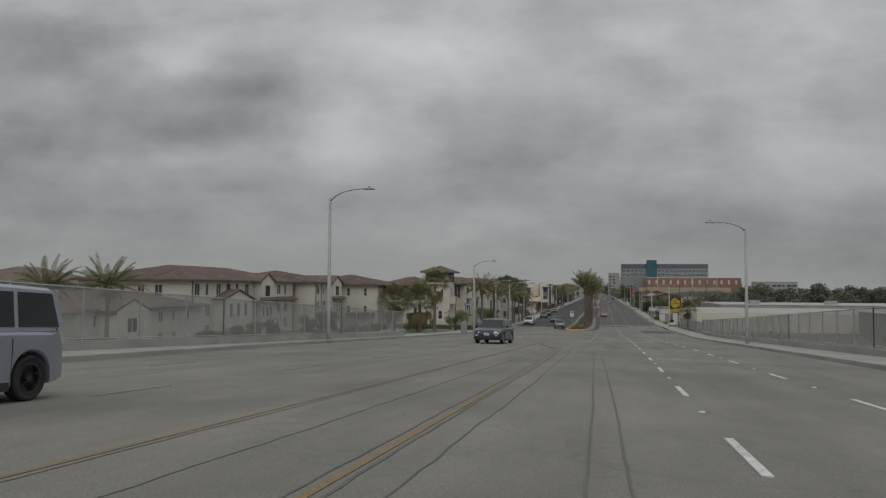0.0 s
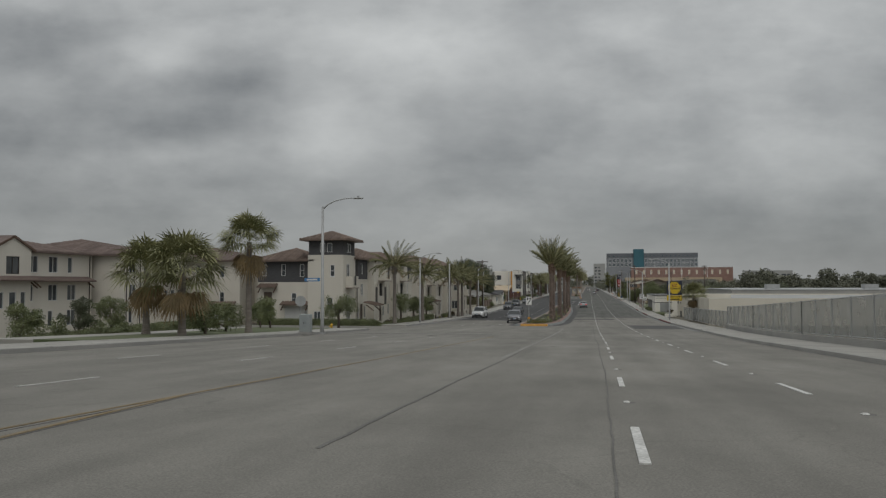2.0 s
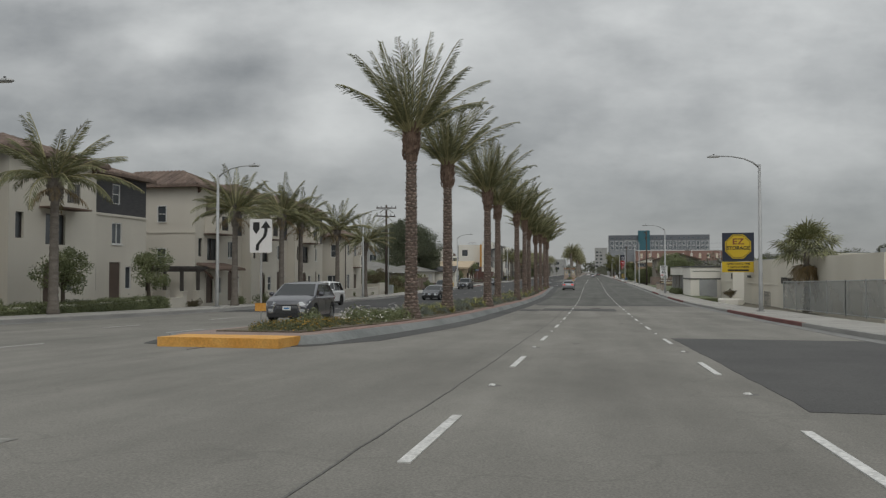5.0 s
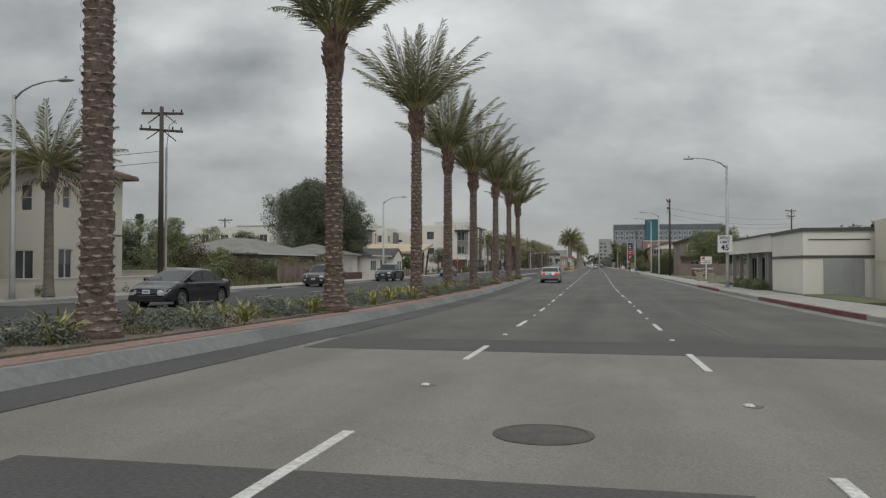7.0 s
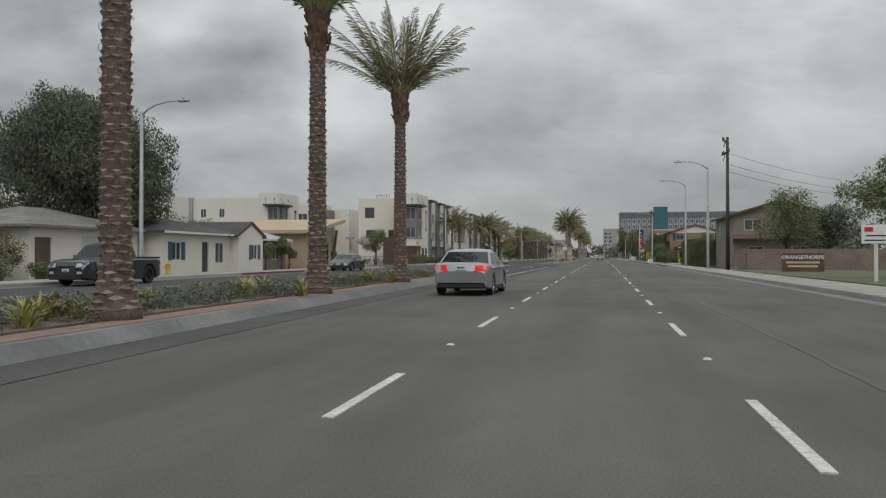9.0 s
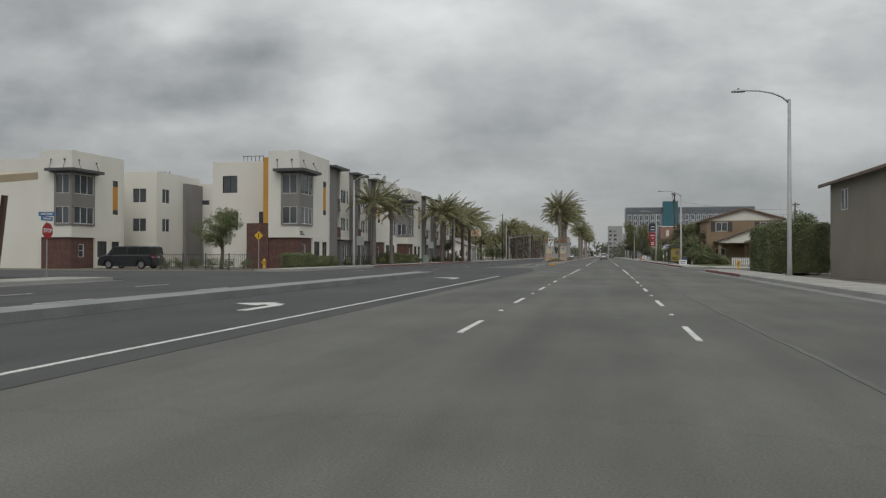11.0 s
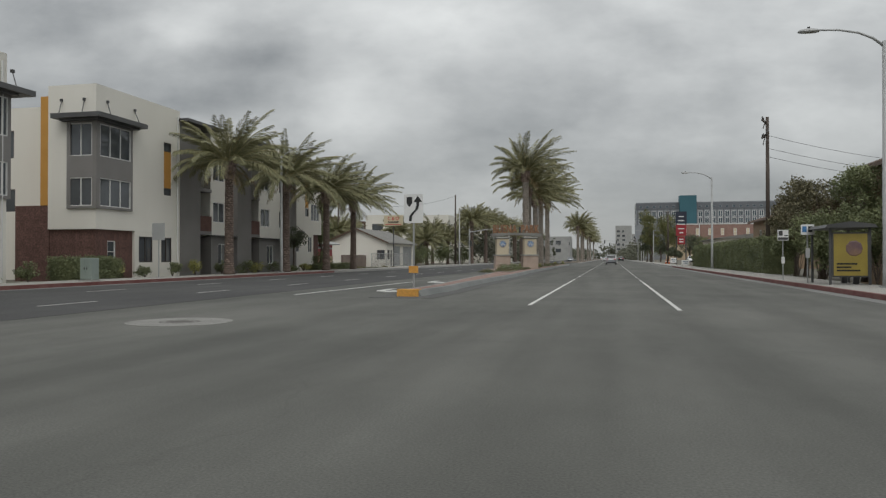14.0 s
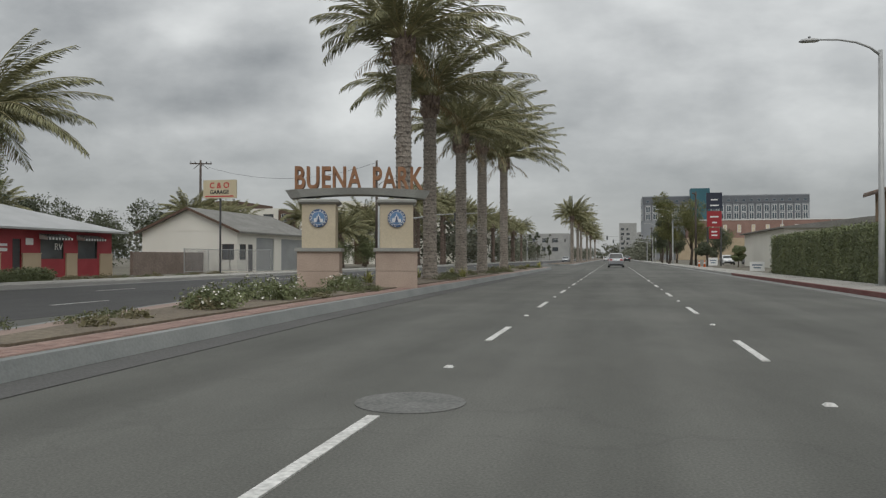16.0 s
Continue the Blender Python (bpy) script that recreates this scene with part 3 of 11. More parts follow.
for k, (x, y, dx, dy) in enumerate(SPOTS):
    bm = bmesh.new()
    z = road_z(y)
    sl = (road_z(y + 1) - z)
    loft(bm, [[(x + (dx * math.cos(a) + 0.3 * dy * math.sin(a)) * q * 0.6 * (1 + 0.35 * math.sin(3 * a + k) + 0.25 * math.sin(7 * a + 2 * k)), y + dy * q * 0.6 * math.sin(a) * (1 + 0.3 * math.cos(5 * a + k)), z + sl * dy * q * math.sin(a) + h) for a in np.linspace(0, 6.28, 25)[:-1]] for q, h in ((1.0, -0.01), (1.0, 0.003))])
    solo("tar_patch", bm, "skid", "small dark tar spot on the asphalt", "tar spot", "tar spots", "structure")
for name, x0, x1, y0, y1 in (("road_patch", 1.42, 6.9, 119.0, 132.4), ("road_patch_long", -3.8, 0.7, 157.0, 161.0), ("road_patch_narrow", -5.0, -3.9, 156.0, 159.2), ("road_patch_bay", -4.9, 7.0, 168.6, 170.7)):
    bm = bmesh.new()
    ribbon(bm, wobble(lambda y: x0, 0.03, 1), wobble(lambda y: x1, 0.03, 2), y0, y1, 0.007, -0.05, 0.4)
    solo(name, bm, "patch", "darker rectangular asphalt repair patch", "road patch", kind="structure")
bm = bmesh.new()
box(bm, -21.6, 96.2, road_z(96) - 0.01, -9.6, 96.6, road_z(96) + 0.012)
solo("stop_line", bm, "ghost_white", "worn white stop line", "road marking", kind="structure")

# ---- plants ----
M["palm_leaf"] = leaf_mat("date_palm_leaf", (0.12, 0.128, 0.062), (0.19, 0.19, 0.095))
M["palm_leaf_dark"] = leaf_mat("lush_palm_leaf", (0.185, 0.185, 0.1), (0.275, 0.265, 0.145))
M["palm_dry"] = leaf_mat("dry_palm_leaf", (0.2, 0.15, 0.08), (0.28, 0.2, 0.1))
M["fan_leaf"] = leaf_mat("fan_palm_leaf", (0.17, 0.178, 0.085), (0.27, 0.265, 0.13))
M["frond_stem"] = mat("frond_stem", (0.26, 0.25, 0.12), (0.36, 0.32, 0.17), fine=0.15, rough=0.7)
M["palm_trunk"] = mat("palm_trunk", (0.1, 0.075, 0.06), (0.16, 0.12, 0.1), scale=2.5, fine=0.3, fine_scale=20, bump=0.5)
M["palm_boot"] = mat("palm_boot", (0.19, 0.14, 0.115), (0.29, 0.225, 0.185), scale=4, fine=0.3, fine_scale=18, bump=0.5, island=0.3)
M["palm_neck"] = mat("palm_neck", (0.125, 0.08, 0.058), (0.185, 0.125, 0.09), scale=4, fine=0.3, fine_scale=14, bump=0.6)
M["grey_trunk"] = mat("grey_palm_trunk", (0.15, 0.13, 0.11), (0.22, 0.195, 0.17), scale=2, fine=0.25, streak=4, bump=0.5)
M["bark"] = mat("bark", (0.1, 0.08, 0.065), (0.16, 0.13, 0.105), scale=3, streak=0.3, fine=0.3, bump=0.6)
M["leaf_dark"] = leaf_mat("dark_tree_leaf", (0.08, 0.092, 0.06), (0.13, 0.143, 0.086))
M["leaf_brown"] = leaf_mat("brownish_tree_leaf", (0.115, 0.108, 0.064), (0.19, 0.172, 0.1))
M["leaf_mid"] = leaf_mat("green_tree_leaf", (0.132, 0.156, 0.076), (0.210, 0.230, 0.112))
M["leaf_olive"] = leaf_mat("olive_tree_leaf", (0.130, 0.142, 0.053), (0.212, 0.206, 0.088))
M["leaf_shrub"] = leaf_mat("shrub_leaf", (0.124, 0.144, 0.073), (0.195, 0.215, 0.106))
M["leaf_rust"] = leaf_mat("rust_shrub_leaf", (0.12, 0.085, 0.05), (0.085, 0.085, 0.04))
M["sage"] = leaf_mat("sage_leaf", (0.15, 0.17, 0.14), (0.2, 0.215, 0.175))
M["spiky"] = leaf_mat("yellow_green_blade", (0.27, 0.275, 0.09), (0.38, 0.36, 0.14))
M["petal_white"] = leaf_mat("white_petal", (0.7, 0.68, 0.62), (0.8, 0.78, 0.72))
M["petal_orange"] = leaf_mat("orange_petal", (0.45, 0.26, 0.05), (0.35, 0.28, 0.06))
rng = np.random.default_rng(7)


def unit(v):
    return v / np.maximum(np.linalg.norm(v, axis=-1, keepdims=True), 1e-9)


def leaves_mesh(name, pts, size, material, flat=0.0, r=None, aspect=0.5, out=None, hang=0.0):
    """Small four-cornered leaves, folded along the middle, at the given points; turned at random, or facing out of their clump."""
    r = r or rng
    n = len(pts)
    a = unit(r.normal(size=(n, 3)))
    if flat:
        a[:, 2] *= 1 - flat
        a = unit(a)
    if hang:
        a = unit(a + np.array([0, 0, -hang]))
    if out is None:
        b = unit(np.cross(a, r.normal(size=(n, 3))))
    else:
        b = unit(np.cross(a, out + 0.55 * r.normal(size=(n, 3))))
    c = np.cross(a, b)
    s = size * r.uniform(0.6, 1.3, size=(n, 1))
    P = np.asarray(pts)
    fold = c * s * 0.12
    quad = np.stack([P - a * s, P + b * s * aspect + fold, P + a * s, P - b * s * aspect + fold], 1).reshape(-1, 3)
    faces = [(4 * i, 4 * i + 1, 4 * i + 2, 4 * i + 3) for i in range(n)]
    return raw_mesh(name, quad.tolist(), faces, material)


def frond(verts, faces, base, az, lift, length, droop, r, pairs=30, leaf=0.42, stem=None, wide=0.022, wind=0.0):
    """One feather leaf: a bent stem with a row of narrow blades on both sides."""
    d = Vector((math.cos(az), math.sin(az), 0))
    p, ang = Vector(base), lift
    n = pairs
    step = length / n
    side0 = Vector((-math.sin(az), math.cos(az), 0))
    path = []
    for i in range(n + 1):
        path.append(p.copy())
        ang -= droop / n * (0.4 + 1.2 * i / n)
        p = p + (d * math.cos(ang) + Vector((0, 0, 1)) * math.sin(ang) + Vector((wind * i / n, 0, 0))) * step
    twist = r.uniform(-0.5, 0.5)
    for i in range(int(n * 0.16), n):
        t = (path[i + 1] - path[i]).normalized()
        up = side0.cross(t).normalized()
        k = i / n
        ln = leaf * (0.45 + 1.0 * math.sin(math.pi * min(1, 0.2 + 0.75 * k)) ** 0.8) * r.uniform(0.8, 1.15) * (1.0 if k < 0.85 else 0.75)
        for sgn in (-1, 1):
            dirn = (t * 0.85 + side0 * sgn * 0.62 + up * (0.42 + 0.25 * twist * sgn) + Vector(r.normal(size=3)) * 0.09).normalized()
            w = wide
            wv = t.cross(dirn).cross(dirn).normalized() * w
            a = path[i]
            mid = a + dirn * ln * 0.5
            tip = a + dirn * ln + Vector((0, 0, -0.06 * ln))
            q = len(verts)
            verts += [tuple(a), tuple(mid + wv), tuple(tip), tuple(mid - wv)]
            faces.append((q, q + 1, q + 2, q + 3))
    if stem is not None:
        tube(stem, path[::5] + [path[-1]], [0.035 * (1 - 0.8 * j / (len(path[::5]))) + 0.004 for j in range(len(path[::5]) + 1)], 5)


def palm_crown_meshes(name, seed, count, length, lifts, droop, leaf=0.42, material="palm_leaf", dry=0, pairs=30, wide=0.022, wind=0.0):
    """The green crown and its stems, about the top of the trunk at the origin."""
    r = np.random.default_rng(seed)
    verts, faces, stem = [], [], bmesh.new()
    for i in range(count):
        k = (i + 0.5) / count
        lift = radians(lifts[0] + (lifts[1] - lifts[0]) * k ** 0.8 + r.uniform(-6, 6))
        az = i * 2.39996 + r.uniform(-0.25, 0.25)
        frond(verts, faces, (0.1 * math.cos(az), 0.1 * math.sin(az), 0.25 * k), az, lift, length * r.uniform(0.82, 1.1),
              radians(droop[0] + (droop[1] - droop[0]) * k + r.uniform(-8, 8)), r, pairs, leaf, stem, wide, wind)
    green = raw_mesh(name, verts, faces, material)
    sm = mesh_from(stem, name + "_stem")
    sm.materials.append(M["frond_stem"])
    skirt = None
    if dry:
        verts, faces = [], []
        for i in range(dry):
            frond(verts, faces, (0, 0, -0.1), i * 2.4 + 1, radians(r.uniform(-25, 5)), length * 0.55, radians(60), r, 16, leaf * 0.8)
        skirt = raw_mesh(name + "_dry", verts, faces, "palm_dry")
    return green, sm, skirt


def trunk_mesh(height, r0, r1, seed, boots=True, flare=1.6, lean=0.0):
    """A palm's trunk: a tapered core and rows of cut leaf bases, or plain rings."""
    r = np.random.default_rng(seed)
    bm = bmesh.new()
    rings, n = [], 14
    rows = int(height / 0.125)
    for i in range(rows + 1):
        z = height * i / rows
        k = i / rows
        rad = r1 + (r0 - r1) * (1 - k) + r0 * (flare - 1) * max(0, 1 - z / 0.9) ** 2
        bulge = 0 if boots else 0.012 * (1 if i % 2 else -1)
        rings.append([((rad + bulge) * math.cos(2 * math.pi * j / n) + lean * k * k, (rad + bulge) * math.sin(2 * math.pi * j / n), z) for j in range(n)])
    loft(bm, rings)
    core = mesh_from(bm, "trunk", True)
    if not boots:
        return core, None
    bm = bmesh.new()
    for i in range(1, rows):
        z = height * i / rows
        k = i / rows
        rad = r1 + (r0 - r1) * (1 - k) + r0 * (flare - 1) * max(0, 1 - z / 0.9) ** 2
        m = 7
        for j in range(m):
            a = 2 * math.pi * (j + 0.5 * (i % 2)) / m + r.uniform(-0.06, 0.06)
            h, w, d = 0.08 * r.uniform(0.75, 1.15), rad * 0.55 * r.uniform(0.9, 1.15), 0.036 * r.uniform(0.5, 1.3)
            z = height * i / rows + r.uniform(-0.03, 0.03)
            tilt = r.uniform(-0.03, 0.03)
            def at(u, rr, zz):
                q = a + u / rad
                return (rr * math.cos(q) + lean * k * k, rr * math.sin(q), zz)
            left, right = bm.verts.new(at(-w, rad - 0.015, z + tilt)), bm.verts.new(at(w, rad - 0.015, z - tilt))
            low, high = bm.verts.new(at(0, rad - 0.02, z - h)), bm.verts.new(at(0, rad - 0.02, z + h * 0.9))
            lip = [bm.verts.new(at(-w * 0.55, rad + d * 0.75, z + h * 0.35)), bm.verts.new(at(w * 0.55, rad + d * 0.75, z + h * 0.35)), bm.verts.new(at(0, rad + d, z + h * 0.2))]
            for f in ((left, low, lip[2], lip[0]), (low, right, lip[1], lip[2]), (lip[0], lip[2], lip[1], high), (left, lip[0], high), (right, high, lip[1])):
                bm.faces.new(f)
    return core, mesh_from(bm, "leaf_bases")


def neck_mesh(seed, r, h):
    """The shaggy swelling of cut stalks under the crown."""
    bm = bmesh.new()
    rings = []
    for i in range(9):
        k = i / 8
        rad = r * (0.72 + 0.33 * math.sin(math.pi * (0.1 + 0.75 * k)))
        rings.append([(rad * (1 + 0.06 * math.sin(5 * j + 3 * i)) * math.cos(j * math.pi / 6), rad * (1 + 0.06 * math.sin(5 * j + 3 * i)) * math.sin(j * math.pi / 6), h * k) for j in range(12)])
    loft(bm, rings)
    rr = np.random.default_rng(seed)
    for i in range(70):
        a, z = rr.uniform(0, 6.28), rr.uniform(0.05, 1) * h
        rad = r * 0.98
        p = Vector((rad * math.cos(a), rad * math.sin(a), z))
        q = p + Vector((math.cos(a) * 0.1, math.sin(a) * 0.1, rr.uniform(0.08, 0.3)))
        tube(bm, [p, q], [0.045, 0.02], 4)
    return mesh_from(bm, "neck")


PALM_KINDS = {
    "median": [palm_crown_meshes("crown", 11 + s, 38, 3.75, (88, 44), (6, 44), 0.42, "palm_leaf", 0, 44, 0.017) for s in range(3)],
    "walk": [palm_crown_meshes("crown", 31 + s, 34, 3.3, (85, 4), (24, 72), 0.42, "palm_leaf", 6, 42, 0.02, 0.22) for s in range(2)],
    "lush": [palm_crown_meshes("crown", 51 + s, 58, 4.1, (82, 4), (42, 78), 0.5, "palm_leaf_dark", 4, 52, 0.026, 0.3) for s in range(2)],
}
PALM_KINDS["gate"] = [palm_crown_meshes("crown", 71 + s, 50, 4.3, (84, 14), (34, 74), 0.5, "palm_leaf_dark", 3, 52, 0.025, 0.3) for s in range(3)]
TRUNKS = {}
M["palm_pale"] = mat("pale_palm_trunk", (0.235, 0.205, 0.175), (0.31, 0.275, 0.235), scale=2.5, fine=0.3, fine_scale=20, bump=0.5, island=0.2)
M["string"] = mat("light_string", (0.25, 0.23, 0.2), rough=0.6, fine=0.1, bump=0)


def string_mesh():
    bm, pts = bmesh.new(), []
    for i in range(19 * 14):
        a, z = 2 * math.pi * i / 14, 0.1 + 0.0215 * i * 1.0
        rad = 0.19 + 0.05 * (1 - z / 6) + 0.18 * max(0, 1 - z / 0.9) ** 2 + 0.055
        pts.append((rad * math.cos(a), rad * math.sin(a), z + 0.02 * math.sin(a + 0.7)))
    tube(bm, pts, 0.004, 4)
    return mesh_from(bm, "light_string")


LIGHT_STRING = string_mesh()


def date_palm(x, y, base, height, kind, label, group, turn=0.0, seed=0):
    key = (kind, seed % 2)
    if key not in TRUNKS:
        if kind == "median":
            TRUNKS[key] = (*trunk_mesh(1.0 * 6.0, 0.24, 0.19, seed, True, 1.75), neck_mesh(seed, 0.265, 1.25))
        elif kind == "walk":
            TRUNKS[key] = (*trunk_mesh(5.0, 0.215, 0.165, seed, False, 1.35), neck_mesh(seed, 0.27, 1.3))
        elif kind == "gate":
            TRUNKS[key] = (*trunk_mesh(6.0, 0.3, 0.27, seed, True, 1.25), neck_mesh(seed, 0.36, 1.0))
        else:
            TRUNKS[key] = (*trunk_mesh(6.0, 0.28, 0.24, seed, True, 1.35), neck_mesh(seed, 0.36, 1.1))
    core, boots, neck = TRUNKS[key]
    full = 6.0 if kind != "walk" else 5.0
    t = thing("date_palm" if kind != "walk" else "street_palm", pose(x, y, base, 0, 0, turn), label, "palm tree", group)
    tr = part("trunk", core, {"walk": "grey_trunk", "gate": "palm_pale"}.get(kind, "palm_trunk"), t, m=Matrix.Diagonal((1, 1, height / full, 1)))
    if boots:
        tagged(part("leaf_base", boots, "palm_pale" if kind == "gate" else "palm_boot", tr), kind="stuff")
    if kind == "median":
        part("light_string", LIGHT_STRING, "string", tr, "thin pale light string wound round the trunk")
    part("neck", neck, "palm_neck" if kind == "median" else "grey_trunk" if kind == "walk" else "palm_boot", t, "shaggy brown cut stalks", m=pose(0, 0, height - 0.55))
    green, stems, dry = PALM_KINDS[kind][seed % len(PALM_KINDS[kind])]
    c = part("crown", green, "palm_leaf", t, m=pose(0, 0, height + 0.25))
    tagged(part("frond_stem", stems, "frond_stem", c), kind="stuff")
    if dry:
        tagged(part("dry_frond", dry, "palm_dry", c), "drooping dry fronds", kind="stuff")
    return t


MEDIAN_PALMS = [(-7.5, 138.8), (-7.6, 146.8), (-7.05, 157.2), (-7.6, 167.0), (-7.05, 176.2), (-7.3, 186.9), (-7.5, 194.7), (-7.2, 201.1), (-7.4, 212.9), (-7.35, 221.4), (-7.5, 230.5)]
for i, (x, y) in enumerate(MEDIAN_PALMS):
    date_palm(x, y, road_z(y) + 0.2, (6.55, 6.6, 6.5, 6.7, 6.9, 7.1, 6.6, 6.3, 6.9, 6.9, 6.6)[i], "median",
              "tall date palm with upright fronds in the planted median", "median palms", i * 77.0, i)
for i, (x, y) in enumerate([(-24.3, 126.0), (-24.3, 140.5), (-23.6, 156.6), (-23.6, 164.2), (-23.6, 168.0), (-23.6, 177.0), (-23.6, 185.8)]):
    date_palm(x, y, road_z(y) + 0.15, (6.0, 5.6, 5.7, 6.2, 5.9, 5.9, 5.2)[i], "walk", "street palm with a grey trunk and wind-blown fronds", "street palms", i * 61.0, i)
for i, y in enumerate([323.5, 330.2]):
    date_palm(-23.5, y, 0.15, (6.0, 5.6)[i], "walk", "slender street palm before the apartments", "street palms", 40 + i * 80.0, i)
for i, y in enumerate([357.8, 366.4, 374.6, 381.5]):
    date_palm(-23.5, y, 0.15, (6.6, 6.5, 6.2, 5.9)[i], "lush", "full-crowned date palm on the pavement", "pavement date palms", i * 12.0 - 18, i)
for i, (y, h) in enumerate([(384.6, 8.6), (389.9, 7.6), (396.8, 7.0), (403.3, 7.8), (412.6, 7.8)]):
    date_palm(-7.9 if i else -7.6, y, 0.2, h, "gate", "full-crowned date palm with a pale trunk behind the gateway sign", "gateway palms", i * 9.0 - 18, i)
for i, (x, y, h) in enumerate([(-7.5, 495.8, 8.0), (-8.0, 506, 8.3), (-7.6, 520, 7.6), (-8, 545, 8), (-7.8, 580, 8), (-8, 620, 8), (-8, 680, 8)]):
    date_palm(x, y, 0.2, h, "gate", "full-crowned date palm in the far median", "far median palms", i * 10.0 - 30, i)
for i in range(15):
    date_palm(-24.5 - 1.5 * (i % 2), 449 + 8 * i, 0.15, 7.3 + 0.4 * (i % 3), "lush", "date palm in a row along the far pavement", "far street palms", i * 50.0, i)
for i, (x, y, h) in enumerate([(-33.4, 35.0, 10.4), (-29.8, 35.0, 10.6)]):
    hp = date_palm(x, y, 1.3, h, "walk", "small date palm among the houses below the bridge", "house palms", i * 50.0, i)
    hp.matrix_basis = hp.matrix_basis @ Matrix.Scale(0.6, 4)
for i, (x, y, h) in enumerate([(-31, 470, 5), (-38, 447, 5.5), (-46, 440, 5.0), (-50, 452, 5.5), (-34, 458, 6), (-52, 412, 4.6), (-31, 441, 3.6), (-29, 449, 4.2), (-42, 427, 4.8)]):
    date_palm(x, y, 0.0, h, "lush", "palm behind the garage", "garage palms", i * 50.0, i)


# fan palms
def fan_palm_meshes(seed, count, rad):
    """A round crown of pleated fans on long stalks, their tips hanging, over a short skirt of dead ones."""
    r = np.random.default_rng(seed)
    verts, faces, dv, df = [], [], [], []
    for i in range(count):
        k = (i + 0.5) / count
        dead = k > 0.84
        lift = radians(86 - 125 * k + r.uniform(-12, 12)) if not dead else radians(r.uniform(-78, -50))
        az = i * 2.39996 + r.uniform(-0.2, 0.2)
        d = Vector((math.cos(az) * math.cos(lift), math.sin(az) * math.cos(lift), math.sin(lift)))
        side = Vector((-math.sin(az), math.cos(az), 0))
        up = side.cross(d)
        tilt = r.uniform(-0.5, 0.5)
        side, up = side * math.cos(tilt) + up * math.sin(tilt), up * math.cos(tilt) - side * math.sin(tilt)
        hub = d * rad * r.uniform(0.4, 0.62)
        V, F = (dv, df) if dead else (verts, faces)
        q = len(V)
        V += [(0, 0, 0), tuple(hub * 0.5 + side * 0.03), tuple(hub), tuple(hub * 0.5 - side * 0.03)]
        F.append((q, q + 1, q + 2, q + 3))
        blades = 24
        for b in range(blades):
            th = radians((-70 if dead else -100) + (140 if dead else 200) * b / (blades - 1))
            bd = (d * math.cos(th) + side * math.sin(th) + up * 0.12 * (-1) ** b).normalized()
            ln = rad * (0.52 - 0.14 * abs(th) / 1.75) * r.uniform(0.85, 1.15)
            w = bd.cross(up).normalized() * 0.042
            mid = hub + bd * ln * 0.55 - Vector((0, 0, 0.05 * ln))
            tip = hub + bd * ln * 0.95 - Vector((0, 0, r.uniform(0.15, 0.5) * ln))
            q = len(V)
            V += [tuple(hub), tuple(mid + w), tuple(tip), tuple(mid - w)]
            F.append((q, q + 1, q + 2, q + 3))
    return raw_mesh("crown", verts, faces, "fan_leaf"), raw_mesh("dead_leaves", dv, df, "palm_dry")


FAN = [fan_palm_meshes(5, 50, 2.3), fan_palm_meshes(6, 60, 2.5)]
for i, (x, y, z, h, k) in enumerate([(-24.2, 88.6, 2.6, 5.9, 0), (-24.0, 80.2, 2.95, 3.6, 1), (-27.6, 82.6, 2.85, 3.7, 0), (12.4, 161.2, 0.3, 3.8, 0)]):
    core, _ = trunk_mesh(h, 0.2, 0.15, i, False, 1.5)
    t = thing("fan_palm", pose(x, y, z, 0, 0, 70 * i), "fan palm with a shaggy round crown beside the fence", "palm tree", "fan palms")
    part("trunk", core, "grey_trunk", t)
    c = part("crown", FAN[k][0], "fan_leaf", t, m=pose(0, 0, h))
    tagged(part("dead_leaf", FAN[k][1], "palm_dry", c), "hanging dead brown leaves", kind="stuff")


# broadleaf trees, shrubs and hedges
def crown_points(r, blobs, n, shell=0.55, facing=False):
    """Points in the outer part of several balls, and the way out of the ball at each."""
    w = np.array([b[3] ** 2 for b in blobs])
    pick = r.choice(len(blobs), n, p=w / w.sum())
    d = unit(r.normal(size=(n, 3)))
    rad = r.uniform(shell, 1.05, size=n) + 0.08 * np.sin(d[:, 0] * 9) * np.cos(d[:, 1] * 8)
    B = np.array(blobs)[pick]
    P = B[:, :3] + d * (B[:, 3] * rad)[:, None] * np.array([1, 1, 0.85])
    return (P, d) if facing else P


